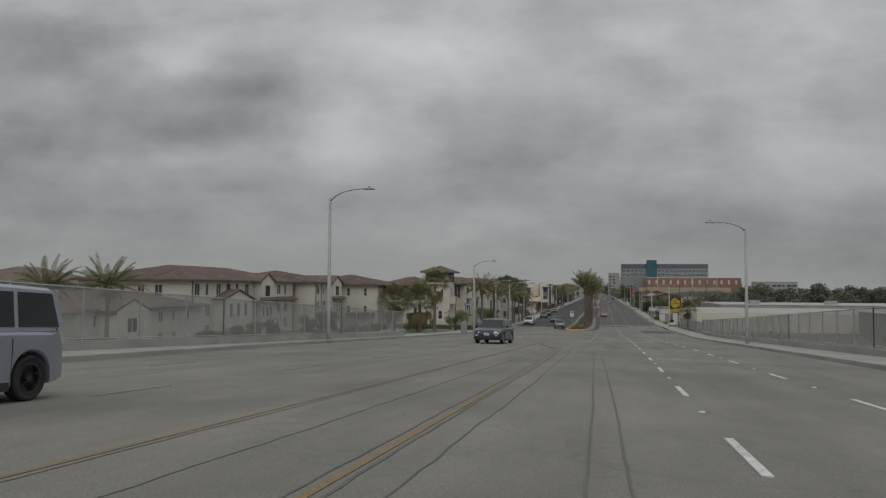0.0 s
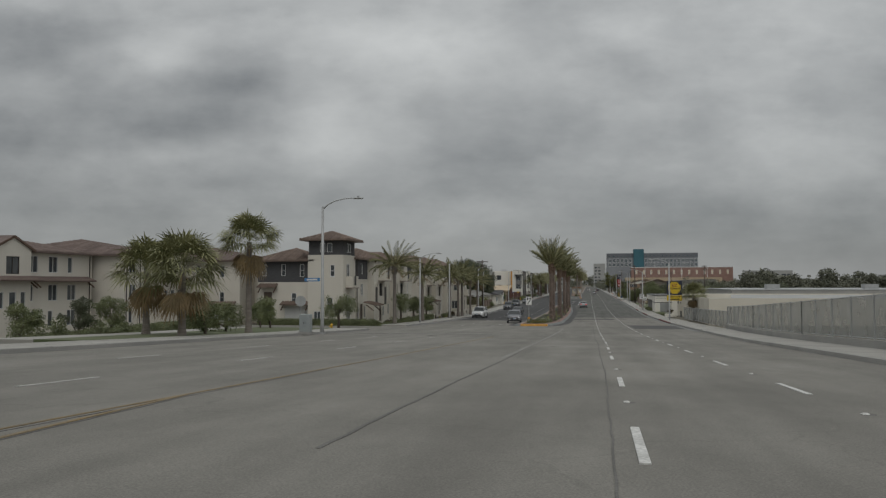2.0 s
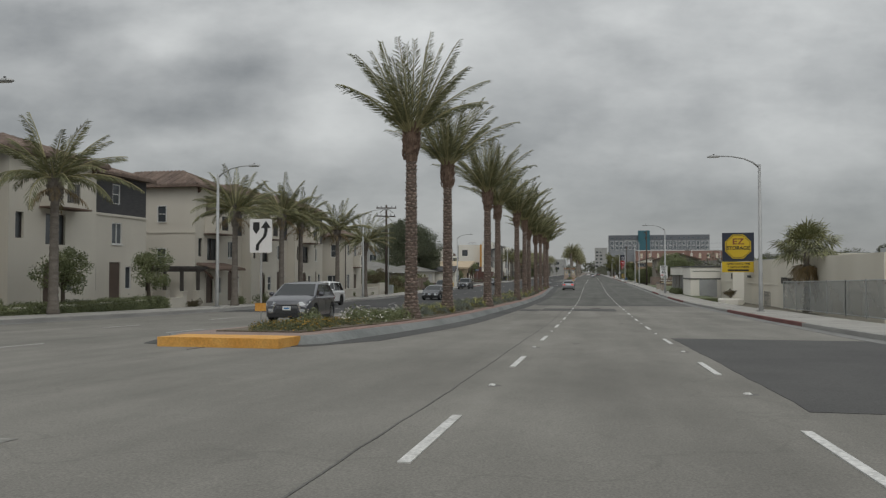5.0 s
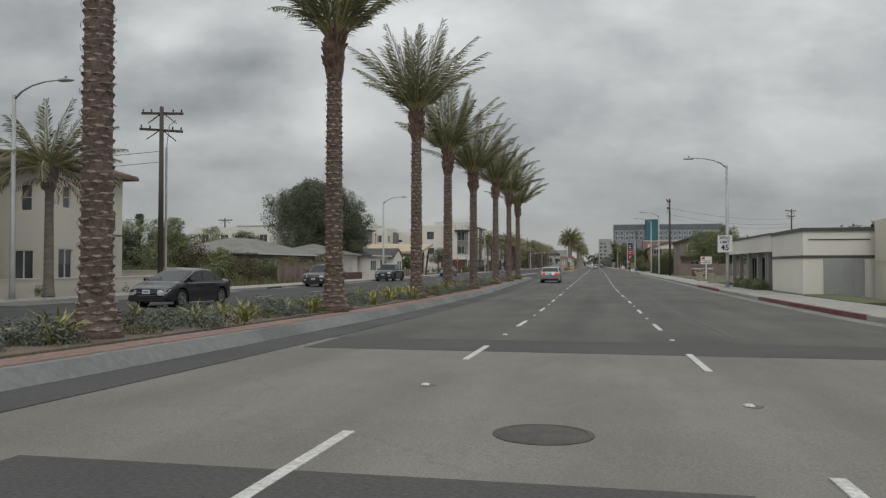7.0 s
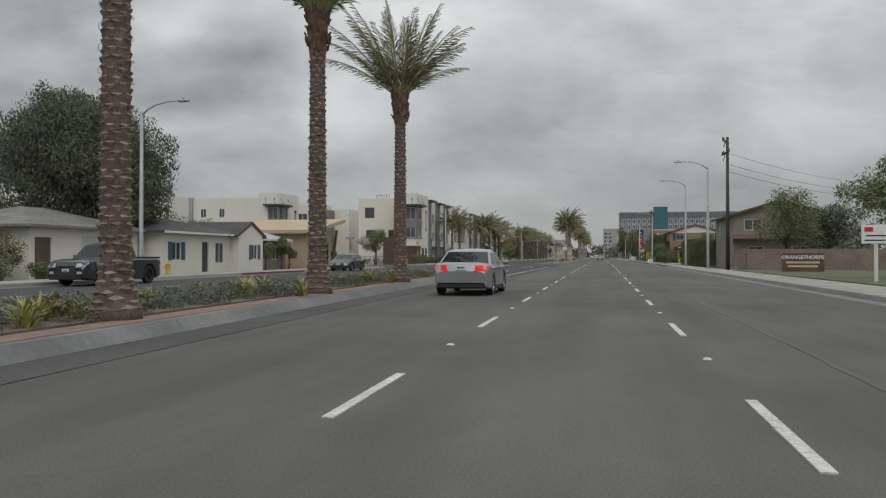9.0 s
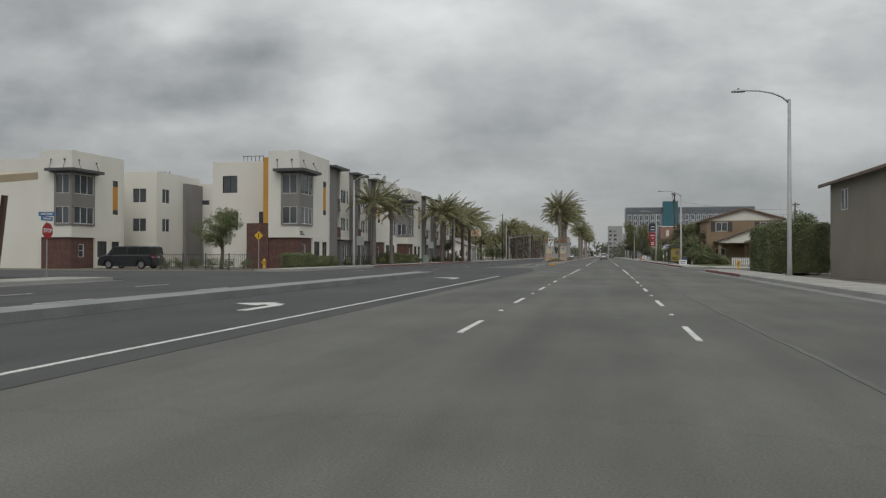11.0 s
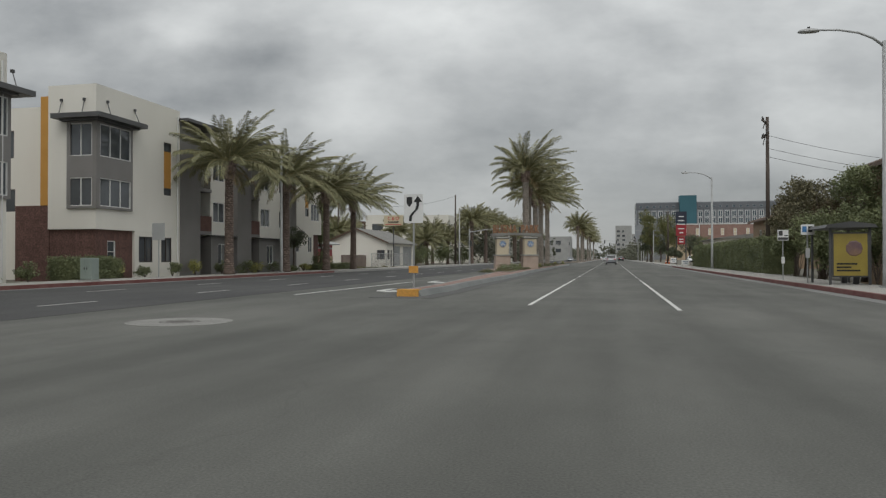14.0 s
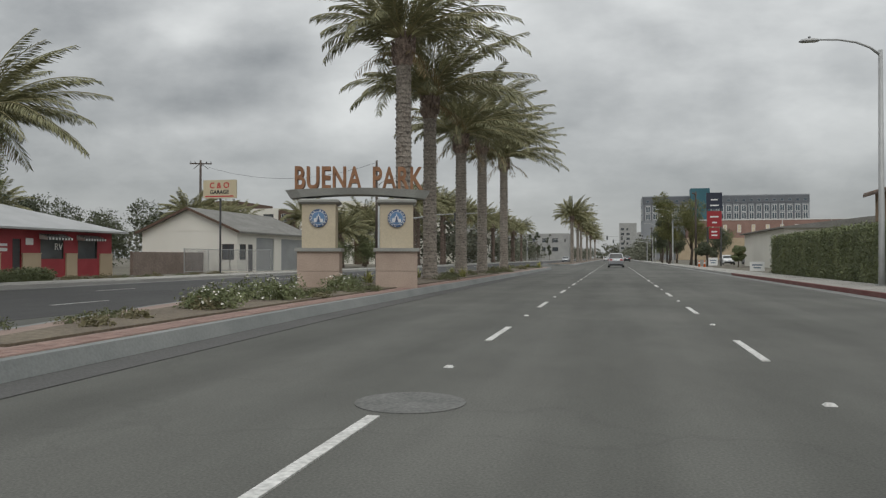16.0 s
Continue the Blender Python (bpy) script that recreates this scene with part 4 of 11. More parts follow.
def tree(name, x, y, z, height, width, material, label, seed, count=3500, leaf=0.16, trunk=0.35, group="", lumps=11, stem=True, hang=0.0):
    """A trunk with limbs, and a crown of clumps: large ones inside, many smaller ones over them for an uneven outline."""
    r = np.random.default_rng(seed)
    t = thing(name, pose(x, y, z), label, "tree", group)
    blobs = []
    ch = height * (1 - trunk)
    for i in range(lumps):
        a, q = r.uniform(0, 6.28), r.uniform(0.0, 1) ** 0.6
        zz = height * trunk + ch * r.uniform(0.2, 0.82)
        lim = math.sin(math.pi * min(0.95, max(0.12, (zz - height * trunk) / ch))) ** 0.6
        blobs.append((q * width * 0.34 * lim * math.cos(a), q * width * 0.34 * lim * math.sin(a), zz, width * r.uniform(0.14, 0.24)))
    small = []
    for i in range(lumps * 5):
        b = blobs[int(r.integers(lumps))]
        d = unit(r.normal(size=3) + np.array([0, 0, 0.15]))
        k = b[3] * r.uniform(0.75, 1.05)
        small.append((b[0] + d[0] * k, b[1] + d[1] * k, min(height * 0.97, b[2] + d[2] * k * 0.85), b[3] * r.uniform(0.25, 0.48)))
    P, D = crown_points(r, blobs + small, int(count * 2.4), 0.45, True)
    if hang:
        P[:, 2] -= r.uniform(0, 1, len(P)) ** 3 * hang * (1 - np.abs(D[:, 2]))
    part("crown", leaves_mesh("crown", P, leaf * 0.68, material, 0.2, r, 0.45, D, 1.2 if hang else 0.35), material, t)
    bm = bmesh.new()
    tr = max(0.06, width * 0.03)
    top = height * (trunk + 0.25)
    tube(bm, [(0, 0, -0.1), (0.02 * height, 0, top * 0.5), (0, 0.02 * height, top)], [tr * 1.3, tr, tr * 0.6], 8)
    for b in blobs[:9]:
        tube(bm, [(0, 0, top * r.uniform(0.5, 0.95)), (b[0] * 0.5, b[1] * 0.5, (top + b[2]) * 0.5), b[:3]], [tr * 0.5, tr * 0.35, tr * 0.12], 5)
    if stem:
        part("trunk", bm, "bark", t, smooth=True)
    else:
        bm.free()
    return t


def shrub(x, y, z, w, h, material, label, seed, group="shrubs", count=700, leaf=0.09, name="shrub"):
    r = np.random.default_rng(seed)
    blobs = [(r.uniform(-0.3, 0.3) * w, r.uniform(-0.3, 0.3) * w, h * r.uniform(0.25, 0.7), w * r.uniform(0.2, 0.32)) for _ in range(6)]
    for i in range(14):
        b = blobs[int(r.integers(6))]
        d = unit(r.normal(size=3) + np.array([0, 0, 0.3]))
        blobs.append((b[0] + d[0] * b[3], b[1] + d[1] * b[3], b[2] + d[2] * b[3] * 0.85, b[3] * r.uniform(0.25, 0.5)))
    pts, D = crown_points(r, blobs, int(count * 1.8), 0.35, True)
    pts[:, 2] = np.abs(pts[:, 2]) * h / max(0.2, pts[:, 2].max())
    t = thing(name, pose(x, y, z), label, "shrub", group)
    part("foliage", leaves_mesh("foliage", pts, leaf * 0.75, material, 0.1, r, 0.5, D), material, t)
    bm = bmesh.new()
    for k in range(5):
        a = k * 1.26
        tube(bm, [(0, 0, -0.05), (0.18 * w * math.cos(a), 0.18 * w * math.sin(a), h * 0.6)], [0.025, 0.012], 5)
    part("stem", bm, "bark", t)
    return t


def hedge(x0, y0, x1, y1, z, h, material, label, seed, density=260, leaf=0.09, group="hedges"):
    """A clipped hedge: leaves over the faces of a block, and a woody core inside."""
    r = np.random.default_rng(seed)
    cx, cy = (x0 + x1) / 2, (y0 + y1) / 2
    sx, sy = abs(x1 - x0), abs(y1 - y0)
    area = 2 * h * (sx + sy) + sx * sy
    n = int(min(60000, area * density * 3.2))
    faces = np.array([h * sx, h * sx, h * sy, h * sy, sx * sy])
    f = r.choice(5, n, p=faces / faces.sum())
    u, v = r.uniform(-0.5, 0.5, n), r.uniform(0, 1, n)
    jig = r.normal(size=(n, 3)) * 0.07
    P = np.zeros((n, 3))
    P[:, 0] = np.where(f < 2, u * sx, np.where(f == 2, -sx / 2, np.where(f == 3, sx / 2, u * sx)))
    P[:, 1] = np.where(f == 0, -sy / 2, np.where(f == 1, sy / 2, np.where(f < 4, u * sy, (v - 0.5) * sy)))
    P[:, 2] = np.where(f < 4, v * h, h)
    P += jig + 0.08 * np.sin(P[:, [1, 0, 1]] * 2.1)
    t = thing("hedge", pose(cx, cy, z), label, "hedge", group)
    away = np.stack([np.where(f == 2, -1.0, np.where(f == 3, 1.0, 0.0)), np.where(f == 0, -1.0, np.where(f == 1, 1.0, 0.0)), np.where(f == 4, 1.0, 0.15)], 1)
    part("foliage", leaves_mesh("foliage", P, leaf * 0.55, material, 0, r, 0.5, away), material, t)
    bm = bmesh.new()
    box(bm, -sx / 2 + 0.08, -sy / 2 + 0.08, -0.05, sx / 2 - 0.08, sy / 2 - 0.08, h - 0.08)
    part("core", bm, material, t)
    return t

# ---- street lamps, poles, signs ----
def street_lamp(x, y, z, height, side, label, group="street lamps"):
    """Tapered steel pole, curved arm towards the road (side is the way it reaches in x) and a flat lamp head."""
    t = thing("street_lamp", pose(x, y, z), label, "street lamp", group)
    bm = bmesh.new()
    tube(bm, [(0, 0, 0), (0, 0, 0.5), (0, 0, height)], [0.13, 0.115, 0.075], 10)
    part("pole", bm, "steel", t, smooth=True)
    bm = bmesh.new()
    box(bm, -0.17, -0.17, -0.05, 0.17, 0.17, 0.06)
    part("base_plate", bm, "steel", t)
    bm = bmesh.new()
    pts = [(side * 0.04, 0, height - 0.15), (side * 0.35, 0, height + 0.12), (side * 0.8, 0, height + 0.33), (side * 1.4, 0, height + 0.46), (side * 2.05, 0, height + 0.5)]
    tube(bm, pts, [0.05, 0.045, 0.04, 0.035, 0.03], 8)
    arm = part("arm", bm, "steel", t, smooth=True)
    bm = bmesh.new()
    hx = side * 2.35
    rings = [[(hx + a * 0.36 * s, b * 0.14 * s, height + zz) for a, b in ((-1, -0.5), (-0.5, -1), (0.6, -1), (1, -0.4), (1, 0.4), (0.6, 1), (-0.5, 1), (-1, 0.5))] for s, zz in ((0.8, 0.43), (1.0, 0.47), (0.9, 0.52), (0.5, 0.56))]
    loft(bm, rings)
    head = part("lamp_head", bm, "steel", t)
    bm = bmesh.new()
    box(bm, hx - 0.22, -0.09, height + 0.425, hx + 0.2, 0.09, height + 0.433)
    part("lens", bm, "lamp_lens", head)
    bm = bmesh.new()
    tube(bm, [(hx, 0, height + 0.55), (hx, 0, height + 0.63)], 0.045, 8)
    part("photocell", bm, "dark_metal", head)
    return t


RL = LL = "grey steel street lamp with a curved arm on the pavement"
for x, y, h in ((5.25, 56.2, 8.2), (8.25, 154.2, 8.15), (8.3, 208.4, 8.1), (8.8, 268.2, 8.6), (9.05, 287.0, 8.85), (9.2, 341.8, 8.45), (9.3, 387.5, 8.6), (9.3, 487, 8.6), (9.3, 540, 8.6)):
    street_lamp(x, y, road_z(y) + 0.15, h - 0.15, -1, RL)
for x, y, h in ((-20.0, 41.3, 8.35), (-19.6, 89.5, 8.25), (-23.0, 133.3, 8.0), (-23.0, 153.1, 8.2), (-23.0, 183.0, 8.4), (-23.0, 237.2, 8.6), (-23.0, 315.6, 8.3), (-23.0, 364.5, 8.6), (-23.0, 430, 8.6), (-23, 490, 8.6)):
    street_lamp(x, y, road_z(y) + 0.15, h - 0.15, 1, LL)


def utility_pole(x, y, z, height, turn, arms, label, conduit=True):
    t = thing("utility_pole", pose(x, y, z, 0, 0, turn), label, "utility pole", "utility poles")
    bm = bmesh.new()
    tube(bm, [(0, 0, -0.1), (0, 0, height)], [0.17, 0.11], 9)
    part("pole", bm, "wood_pole", t, smooth=True)
    for i, az in enumerate(arms):
        bm = bmesh.new()
        obox(bm, pose(0, 0.14, height - 0.35 - 0.95 * i, 0, 0, 0), 2.3, 0.1, 0.13)
        obox(bm, pose(0.45, 0.14, height - 0.65 - 0.95 * i, 0, 38, 0), 0.85, 0.05, 0.05)
        obox(bm, pose(-0.45, 0.14, height - 0.65 - 0.95 * i, 0, -38, 0), 0.85, 0.05, 0.05)
        arm = part("crossarm", bm, "wood_pole", t, m=pose(0, 0, 0, 0, 0, az))
        for k in (-1.05, -0.6, 0.6, 1.05):
            bm = bmesh.new()
            zz = height - 0.28 - 0.95 * i
            tube(bm, [(k, 0.14, zz), (k, 0.14, zz + 0.08), (k, 0.14, zz + 0.18)], [0.02, 0.055, 0.03], 7)
            part("insulator", bm, "dark_metal", arm)
    if conduit:
        bm = bmesh.new()
        tube(bm, [(0.25, 0.1, 0), (0.25, 0.1, height * 0.78)], 0.06, 7)
        tube(bm, [(0.25, 0.1, height * 0.78), (0.4, 0.1, height * 0.9), (0.75, 0.1, height * 0.93)], 0.025, 6)
        part("conduit", bm, "steel", t, "grey metal conduit")
    return t


utility_pole(-23.9, 195.0, 0.1, 10.4, 15, (0, 20), "dark wooden utility pole with two crossarms")
utility_pole(10.2, 267.2, 0.1, 10.8, 70, (0, 25), "dark wooden utility pole with a grey conduit")
utility_pole(11.0, 370.9, 0.1, 11.0, 70, (0, 20), "dark wooden utility pole with a grey conduit")
utility_pole(-59.5, 271.0, 0, 9.3, 10, (0,), "distant wooden utility pole behind the houses", False)
utility_pole(34.0, 300.0, 0, 11.5, 30, (0, 10), "wooden utility pole with a transformer behind the houses", False)
utility_pole(33.0, 390.0, 0, 10.5, 30, (0,), "wooden utility pole behind the houses", False)
utility_pole(-24.4, 433.7, 0, 11.4, 40, (), "plain dark wooden pole beside the far pavement", False)
utility_pole(-43.6, 431.5, 0, 11.7, 20, (0,), "wooden utility pole with a crossarm behind the garage", False)
for i, y in enumerate((470, 530, 600, 680)):
    utility_pole(11.2, y, 0, 10.5, 70, (0,), "distant wooden utility pole along the road", False)


def cable(p, q, sag, r=0.014):
    bm = bmesh.new()
    p, q = Vector(p), Vector(q)
    tube(bm, [p.lerp(q, k / 10) - Vector((0, 0, 4 * sag * k / 10 * (1 - k / 10))) for k in range(11)], r, 4)
    solo("cable", bm, "black_ink", "thin black overhead cable", "cable", "cables")


cable((-23.9, 195, 8.0), (-60, 190, 8.5), 1.0)
cable((-23.9, 195, 7.4), (-60, 188, 7.6), 1.0)
for dz in (0, -0.9, -1.5):
    cable((10.2, 267.2, 9.6 + dz), (34, 300, 9.8 + dz), 0.7)
    cable((11.0, 370.9, 9.8 + dz), (33, 390, 9.4 + dz), 0.6)
cable((-24.4, 433.7, 11.2), (-43.6, 431.5, 11.2), 1.6)


def sign_post(t, h, r=0.03):
    bm = bmesh.new()
    tube(bm, [(0, 0, 0), (0, 0, h)], r, 7)
    return part("post", bm, "steel", t)


def plate(t, w, h, z, material, name="panel", y=-0.05, thick=0.012, round_=0.04):
    bm = bmesh.new()
    pts = []
    for cx, cz, a0 in ((w / 2 - round_, h / 2 - round_, 0), (-w / 2 + round_, h / 2 - round_, 90), (-w / 2 + round_, -h / 2 + round_, 180), (w / 2 - round_, -h / 2 + round_, 270)):
        for k in range(4):
            a = radians(a0 + 30 * k)
            pts.append((cx + round_ * math.cos(a), cz + round_ * math.sin(a)))
    loft(bm, [[(px, y + d, z + pz) for px, pz in pts] for d in (0, thick)])
    return part(name, bm, material, t)


def text_mesh(body, size, depth=0.004, spacing=1.0, bold=0.0):
    cu = bpy.data.curves.new("text", "FONT")
    cu.body, cu.size, cu.extrude, cu.align_x, cu.align_y = body, size, depth, "CENTER", "CENTER"
    cu.space_character, cu.offset = spacing, bold
    ob = bpy.data.objects.new("text", cu)
    me = bpy.data.meshes.new_from_object(ob)
    bpy.data.objects.remove(ob)
    bpy.data.curves.remove(cu)
    return me


def lettering(parent, body, size, x, y, z, material, depth=0.004, spacing=1.0, bold=0.0, face=0.0, name="lettering", sx=1.0):
    me = text_mesh(body, size, depth, spacing, bold)
    me.materials.clear()
    me.materials.append(M[material])
    return part(name, me, material, parent, m=pose(x, y, z, 90, 0, face) @ Matrix.Diagonal((sx, 1, 1, 1)))


# speed limit sign on the lamp post
t = thing("speed_limit_sign", pose(8.1, 208.2, road_z(208) + 0.15), "white speed limit sign with black letters on the lamp post", "road sign")
plate(t, 0.9, 1.1, 2.82, "white_sign", y=-0.14)
lettering(t, "SPEED", 0.25, 0, -0.143, 3.2, "black_ink", bold=0.004)
lettering(t, "LIMIT", 0.25, 0, -0.143, 2.93, "black_ink", bold=0.004)
lettering(t, "45", 0.5, 0, -0.143, 2.57, "black_ink", bold=0.01)
for z in (2.55, 3.1):
    bm = bmesh.new()
    box(bm, -0.05, -0.126, z - 0.03, 0.25, -0.03, z + 0.03)
    part("bracket", bm, "steel", t)


def keep_right_sign(x, y, z):
    t = thing("keep_right_sign", pose(x, y, z, 0, 0, 6), "white median sign with a black bent arrow and yellow reflector", "road sign")
    sign_post(t, 2.95)
    plate(t, 0.62, 0.92, 2.55, "white_sign")
    bm = bmesh.new()
    box(bm, -0.22, -0.056, 2.72, -0.04, -0.051, 2.92)
    v = [bm.verts.new(p) for p in ((-0.22, -0.056, 2.72), (-0.04, -0.056, 2.72), (-0.13, -0.056, 2.6))]
    bm.faces.new(v)
    part("island_mark", bm, "black_ink", t)
    bm = bmesh.new()
    path = [(-0.1, 2.15), (-0.09, 2.3), (0.0, 2.42), (0.1, 2.52), (0.14, 2.66), (0.14, 2.78)]
    vs = []
    for px, pz in path:
        vs.append((bm.verts.new((px - 0.045, -0.055, pz)), bm.verts.new((px + 0.045, -0.055, pz))))
    for a, b in zip(vs, vs[1:]):
        bm.faces.new((a[0], a[1], b[1], b[0]))
    bm.faces.new([bm.verts.new(p) for p in ((0.0, -0.055, 2.76), (0.28, -0.055, 2.76), (0.14, -0.055, 2.96))])
    part("arrow", bm, "black_ink", t)
    bm = bmesh.new()
    box(bm, -0.15, -0.06, 0.5, 0.15, -0.03, 0.72)
    part("reflector", bm, "orange_kerb", t, "yellow reflector plate")


keep_right_sign(-5.95, 337.2, 0.2)
keep_right_sign(-9.6, 130.0, road_z(130) + 0.2)

# ---- buildings ----
M["stucco"] = mat("cream_stucco", (0.6, 0.565, 0.495), (0.66, 0.625, 0.55), scale=0.35, fine=0.06, fine_scale=25, bump=0.25, bump_scale=60, streak=0.4)
M["stucco_cream"] = mat("pale_cream_stucco", (0.64, 0.6, 0.51), (0.7, 0.66, 0.57), scale=0.35, fine=0.05, fine_scale=25, bump=0.2, bump_scale=60, streak=0.4)
M["stucco_pale_cream"] = mat("white_cream_stucco", (0.6, 0.565, 0.5), (0.66, 0.625, 0.555), scale=0.35, fine=0.06, fine_scale=25, bump=0.25, bump_scale=60, streak=0.4)
M["stucco_white"] = mat("white_stucco", (0.73, 0.705, 0.635), (0.79, 0.765, 0.695), scale=0.3, fine=0.05, fine_scale=25, bump=0.2, bump_scale=60, streak=0.4)
M["stucco_grey"] = mat("grey_stucco", (0.2, 0.19, 0.18), (0.235, 0.225, 0.215), scale=0.4, fine=0.07, bump=0.2, bump_scale=60)
M["stucco_pale"] = mat("pale_grey_stucco", (0.34, 0.34, 0.33), (0.4, 0.4, 0.385), scale=0.4, fine=0.07, bump=0.2)
M["charcoal_board"] = mat("charcoal_boarding", (0.062, 0.062, 0.066), (0.088, 0.087, 0.09), scale=2, fine=0.15, streak=12, bump=0.3)
M["orange_panel"] = mat("orange_panel", (0.52, 0.26, 0.055), (0.58, 0.3, 0.07), scale=0.8, fine=0.06, bump=0.1)
M["brick_red"] = mat("dark_red_brick", (0.105, 0.055, 0.045), (0.15, 0.08, 0.065), scale=2.5, fine=0.3, fine_scale=10, bump=0.4)
M["brick_far"] = mat("orange_brick", (0.25, 0.15, 0.122), (0.3, 0.187, 0.152), scale=0.3, fine=0.15, fine_scale=2, bump=0.2)
M["tile"] = mat("clay_tile", (0.15, 0.108, 0.086), (0.21, 0.155, 0.125), scale=1.3, fine=0.25, fine_scale=9, bump=0.3, island=0.25)
M["tile_red"] = mat("red_clay_tile", (0.135, 0.1, 0.086), (0.18, 0.135, 0.118), scale=0.8, fine=0.2, fine_scale=6, bump=0.3, island=0.2)
M["shingle_grey"] = mat("grey_shingle", (0.17, 0.165, 0.15), (0.22, 0.215, 0.2), scale=0.7, fine=0.25, fine_scale=8, bump=0.5, streak=3)
M["shingle_dark"] = mat("dark_shingle", (0.06, 0.06, 0.062), (0.085, 0.083, 0.085), scale=0.7, fine=0.25, fine_scale=8, bump=0.5)
M["metal_roof"] = mat("pale_metal_roof", (0.33, 0.335, 0.335), (0.4, 0.405, 0.405), scale=0.5, rough=0.6, fine=0.06)
M["glass"] = glass_mat("window_glass")
M["glass_blue"] = glass_mat("blue_window_glass", (0.05, 0.07, 0.085), 0.06)
M["frame_white"] = mat("white_window_frame", (0.66, 0.66, 0.64), (0.72, 0.72, 0.7), rough=0.5, fine=0.04, bump=0)
M["frame_dark"] = mat("bronze_window_frame", (0.06, 0.052, 0.045), rough=0.5, fine=0.05, bump=0)
M["timber_dark"] = mat("charcoal_timber", (0.05, 0.045, 0.042), (0.08, 0.072, 0.066), scale=2, streak=0.2, fine=0.2)
M["timber"] = mat("brown_timber", (0.095, 0.06, 0.042), (0.14, 0.09, 0.065), scale=2, streak=0.2, fine=0.2)
M["door_brown"] = mat("brown_door", (0.1, 0.07, 0.055), (0.13, 0.095, 0.075), fine=0.15, rough=0.6)
M["door_white"] = mat("white_garage_door", (0.58, 0.58, 0.56), (0.64, 0.64, 0.62), fine=0.05, rough=0.6)
M["door_grey"] = mat("grey_roller_door", (0.3, 0.31, 0.31), (0.36, 0.37, 0.37), fine=0.1, rough=0.6)
M["teal"] = mat("teal_cladding", (0.045, 0.13, 0.16), (0.055, 0.15, 0.185), scale=0.1, fine=0.06, bump=0)
# panel grey with the pale blue of distance haze mixed into its colour
M["hotel_grey_hazed"] = mat("hazed_hotel_grey_panel", (0.27, 0.285, 0.3), (0.31, 0.325, 0.34), scale=0.1, fine=0.05, bump=0)
M["hotel_dark"] = mat("hotel_dark_panel", (0.135, 0.145, 0.16), (0.16, 0.17, 0.185), scale=0.1, fine=0.05, bump=0)
M["tan_stucco"] = mat("tan_stucco", (0.26, 0.185, 0.12), (0.31, 0.225, 0.15), scale=0.4, fine=0.08, bump=0.25)
M["beige"] = mat("beige_stucco", (0.44, 0.35, 0.24), (0.5, 0.4, 0.28), scale=0.4, fine=0.08, bump=0.2)
M["grey_tan"] = mat("grey_tan_stucco", (0.22, 0.2, 0.165), (0.26, 0.235, 0.195), scale=0.4, fine=0.08, bump=0.2)
M["red_paint"] = mat("bright_red_paint", (0.3, 0.03, 0.04), (0.36, 0.045, 0.055), scale=1, fine=0.08, rough=0.6)
M["shutter_blue"] = mat("blue_shutter", (0.06, 0.12, 0.17), (0.075, 0.14, 0.19), fine=0.1)
M["sign_yellow"] = mat("yellow_sign", (0.62, 0.42, 0.02), (0.66, 0.46, 0.03), rough=0.4, fine=0.04, bump=0)
M["sign_navy"] = mat("navy_sign", (0.025, 0.03, 0.05), (0.032, 0.038, 0.06), rough=0.4, fine=0.04, bump=0)
M["sign_maroon"] = mat("maroon_sign_ink", (0.2, 0.055, 0.03), (0.24, 0.07, 0.035), rough=0.5, fine=0.05, bump=0)
M["sign_red"] = mat("red_sign", (0.5, 0.03, 0.035), (0.55, 0.04, 0.045), rough=0.4, fine=0.04, bump=0)
M["sign_cream"] = mat("cream_sign", (0.58, 0.5, 0.34), (0.62, 0.54, 0.38), rough=0.5, fine=0.06, bump=0)
M["block_wall"] = mat("block_wall", (0.2, 0.155, 0.13), (0.25, 0.2, 0.17), scale=1, fine=0.2, fine_scale=8, bump=0.4)
TH = 0.22


def hole_wall(bm, length, z0, z1, holes, th=TH, u0=0.0):
    """A wall in the plane y = 0 (outside at -y), from u0 to length, with openings (u0, u1, z0, z1) cut right through."""
    us = sorted({u0, length, *[min(max(h[k], u0), length) for h in holes for k in (0, 1)]})
    for a, b in zip(us, us[1:]):
        if b - a < 1e-4:
            continue
        mid = (a + b) / 2
        gaps = sorted((max(h[2], z0), min(h[3], z1)) for h in holes if h[0] - 1e-6 < mid < h[1] + 1e-6)
        z = z0
        for g0, g1 in gaps + [(z1, z1)]:
            if g0 - z > 1e-4:
                box(bm, a, 0, z, b, th, g0)
            z = max(z, g1)
    bmesh.ops.remove_doubles(bm, verts=bm.verts[:], dist=1e-4)


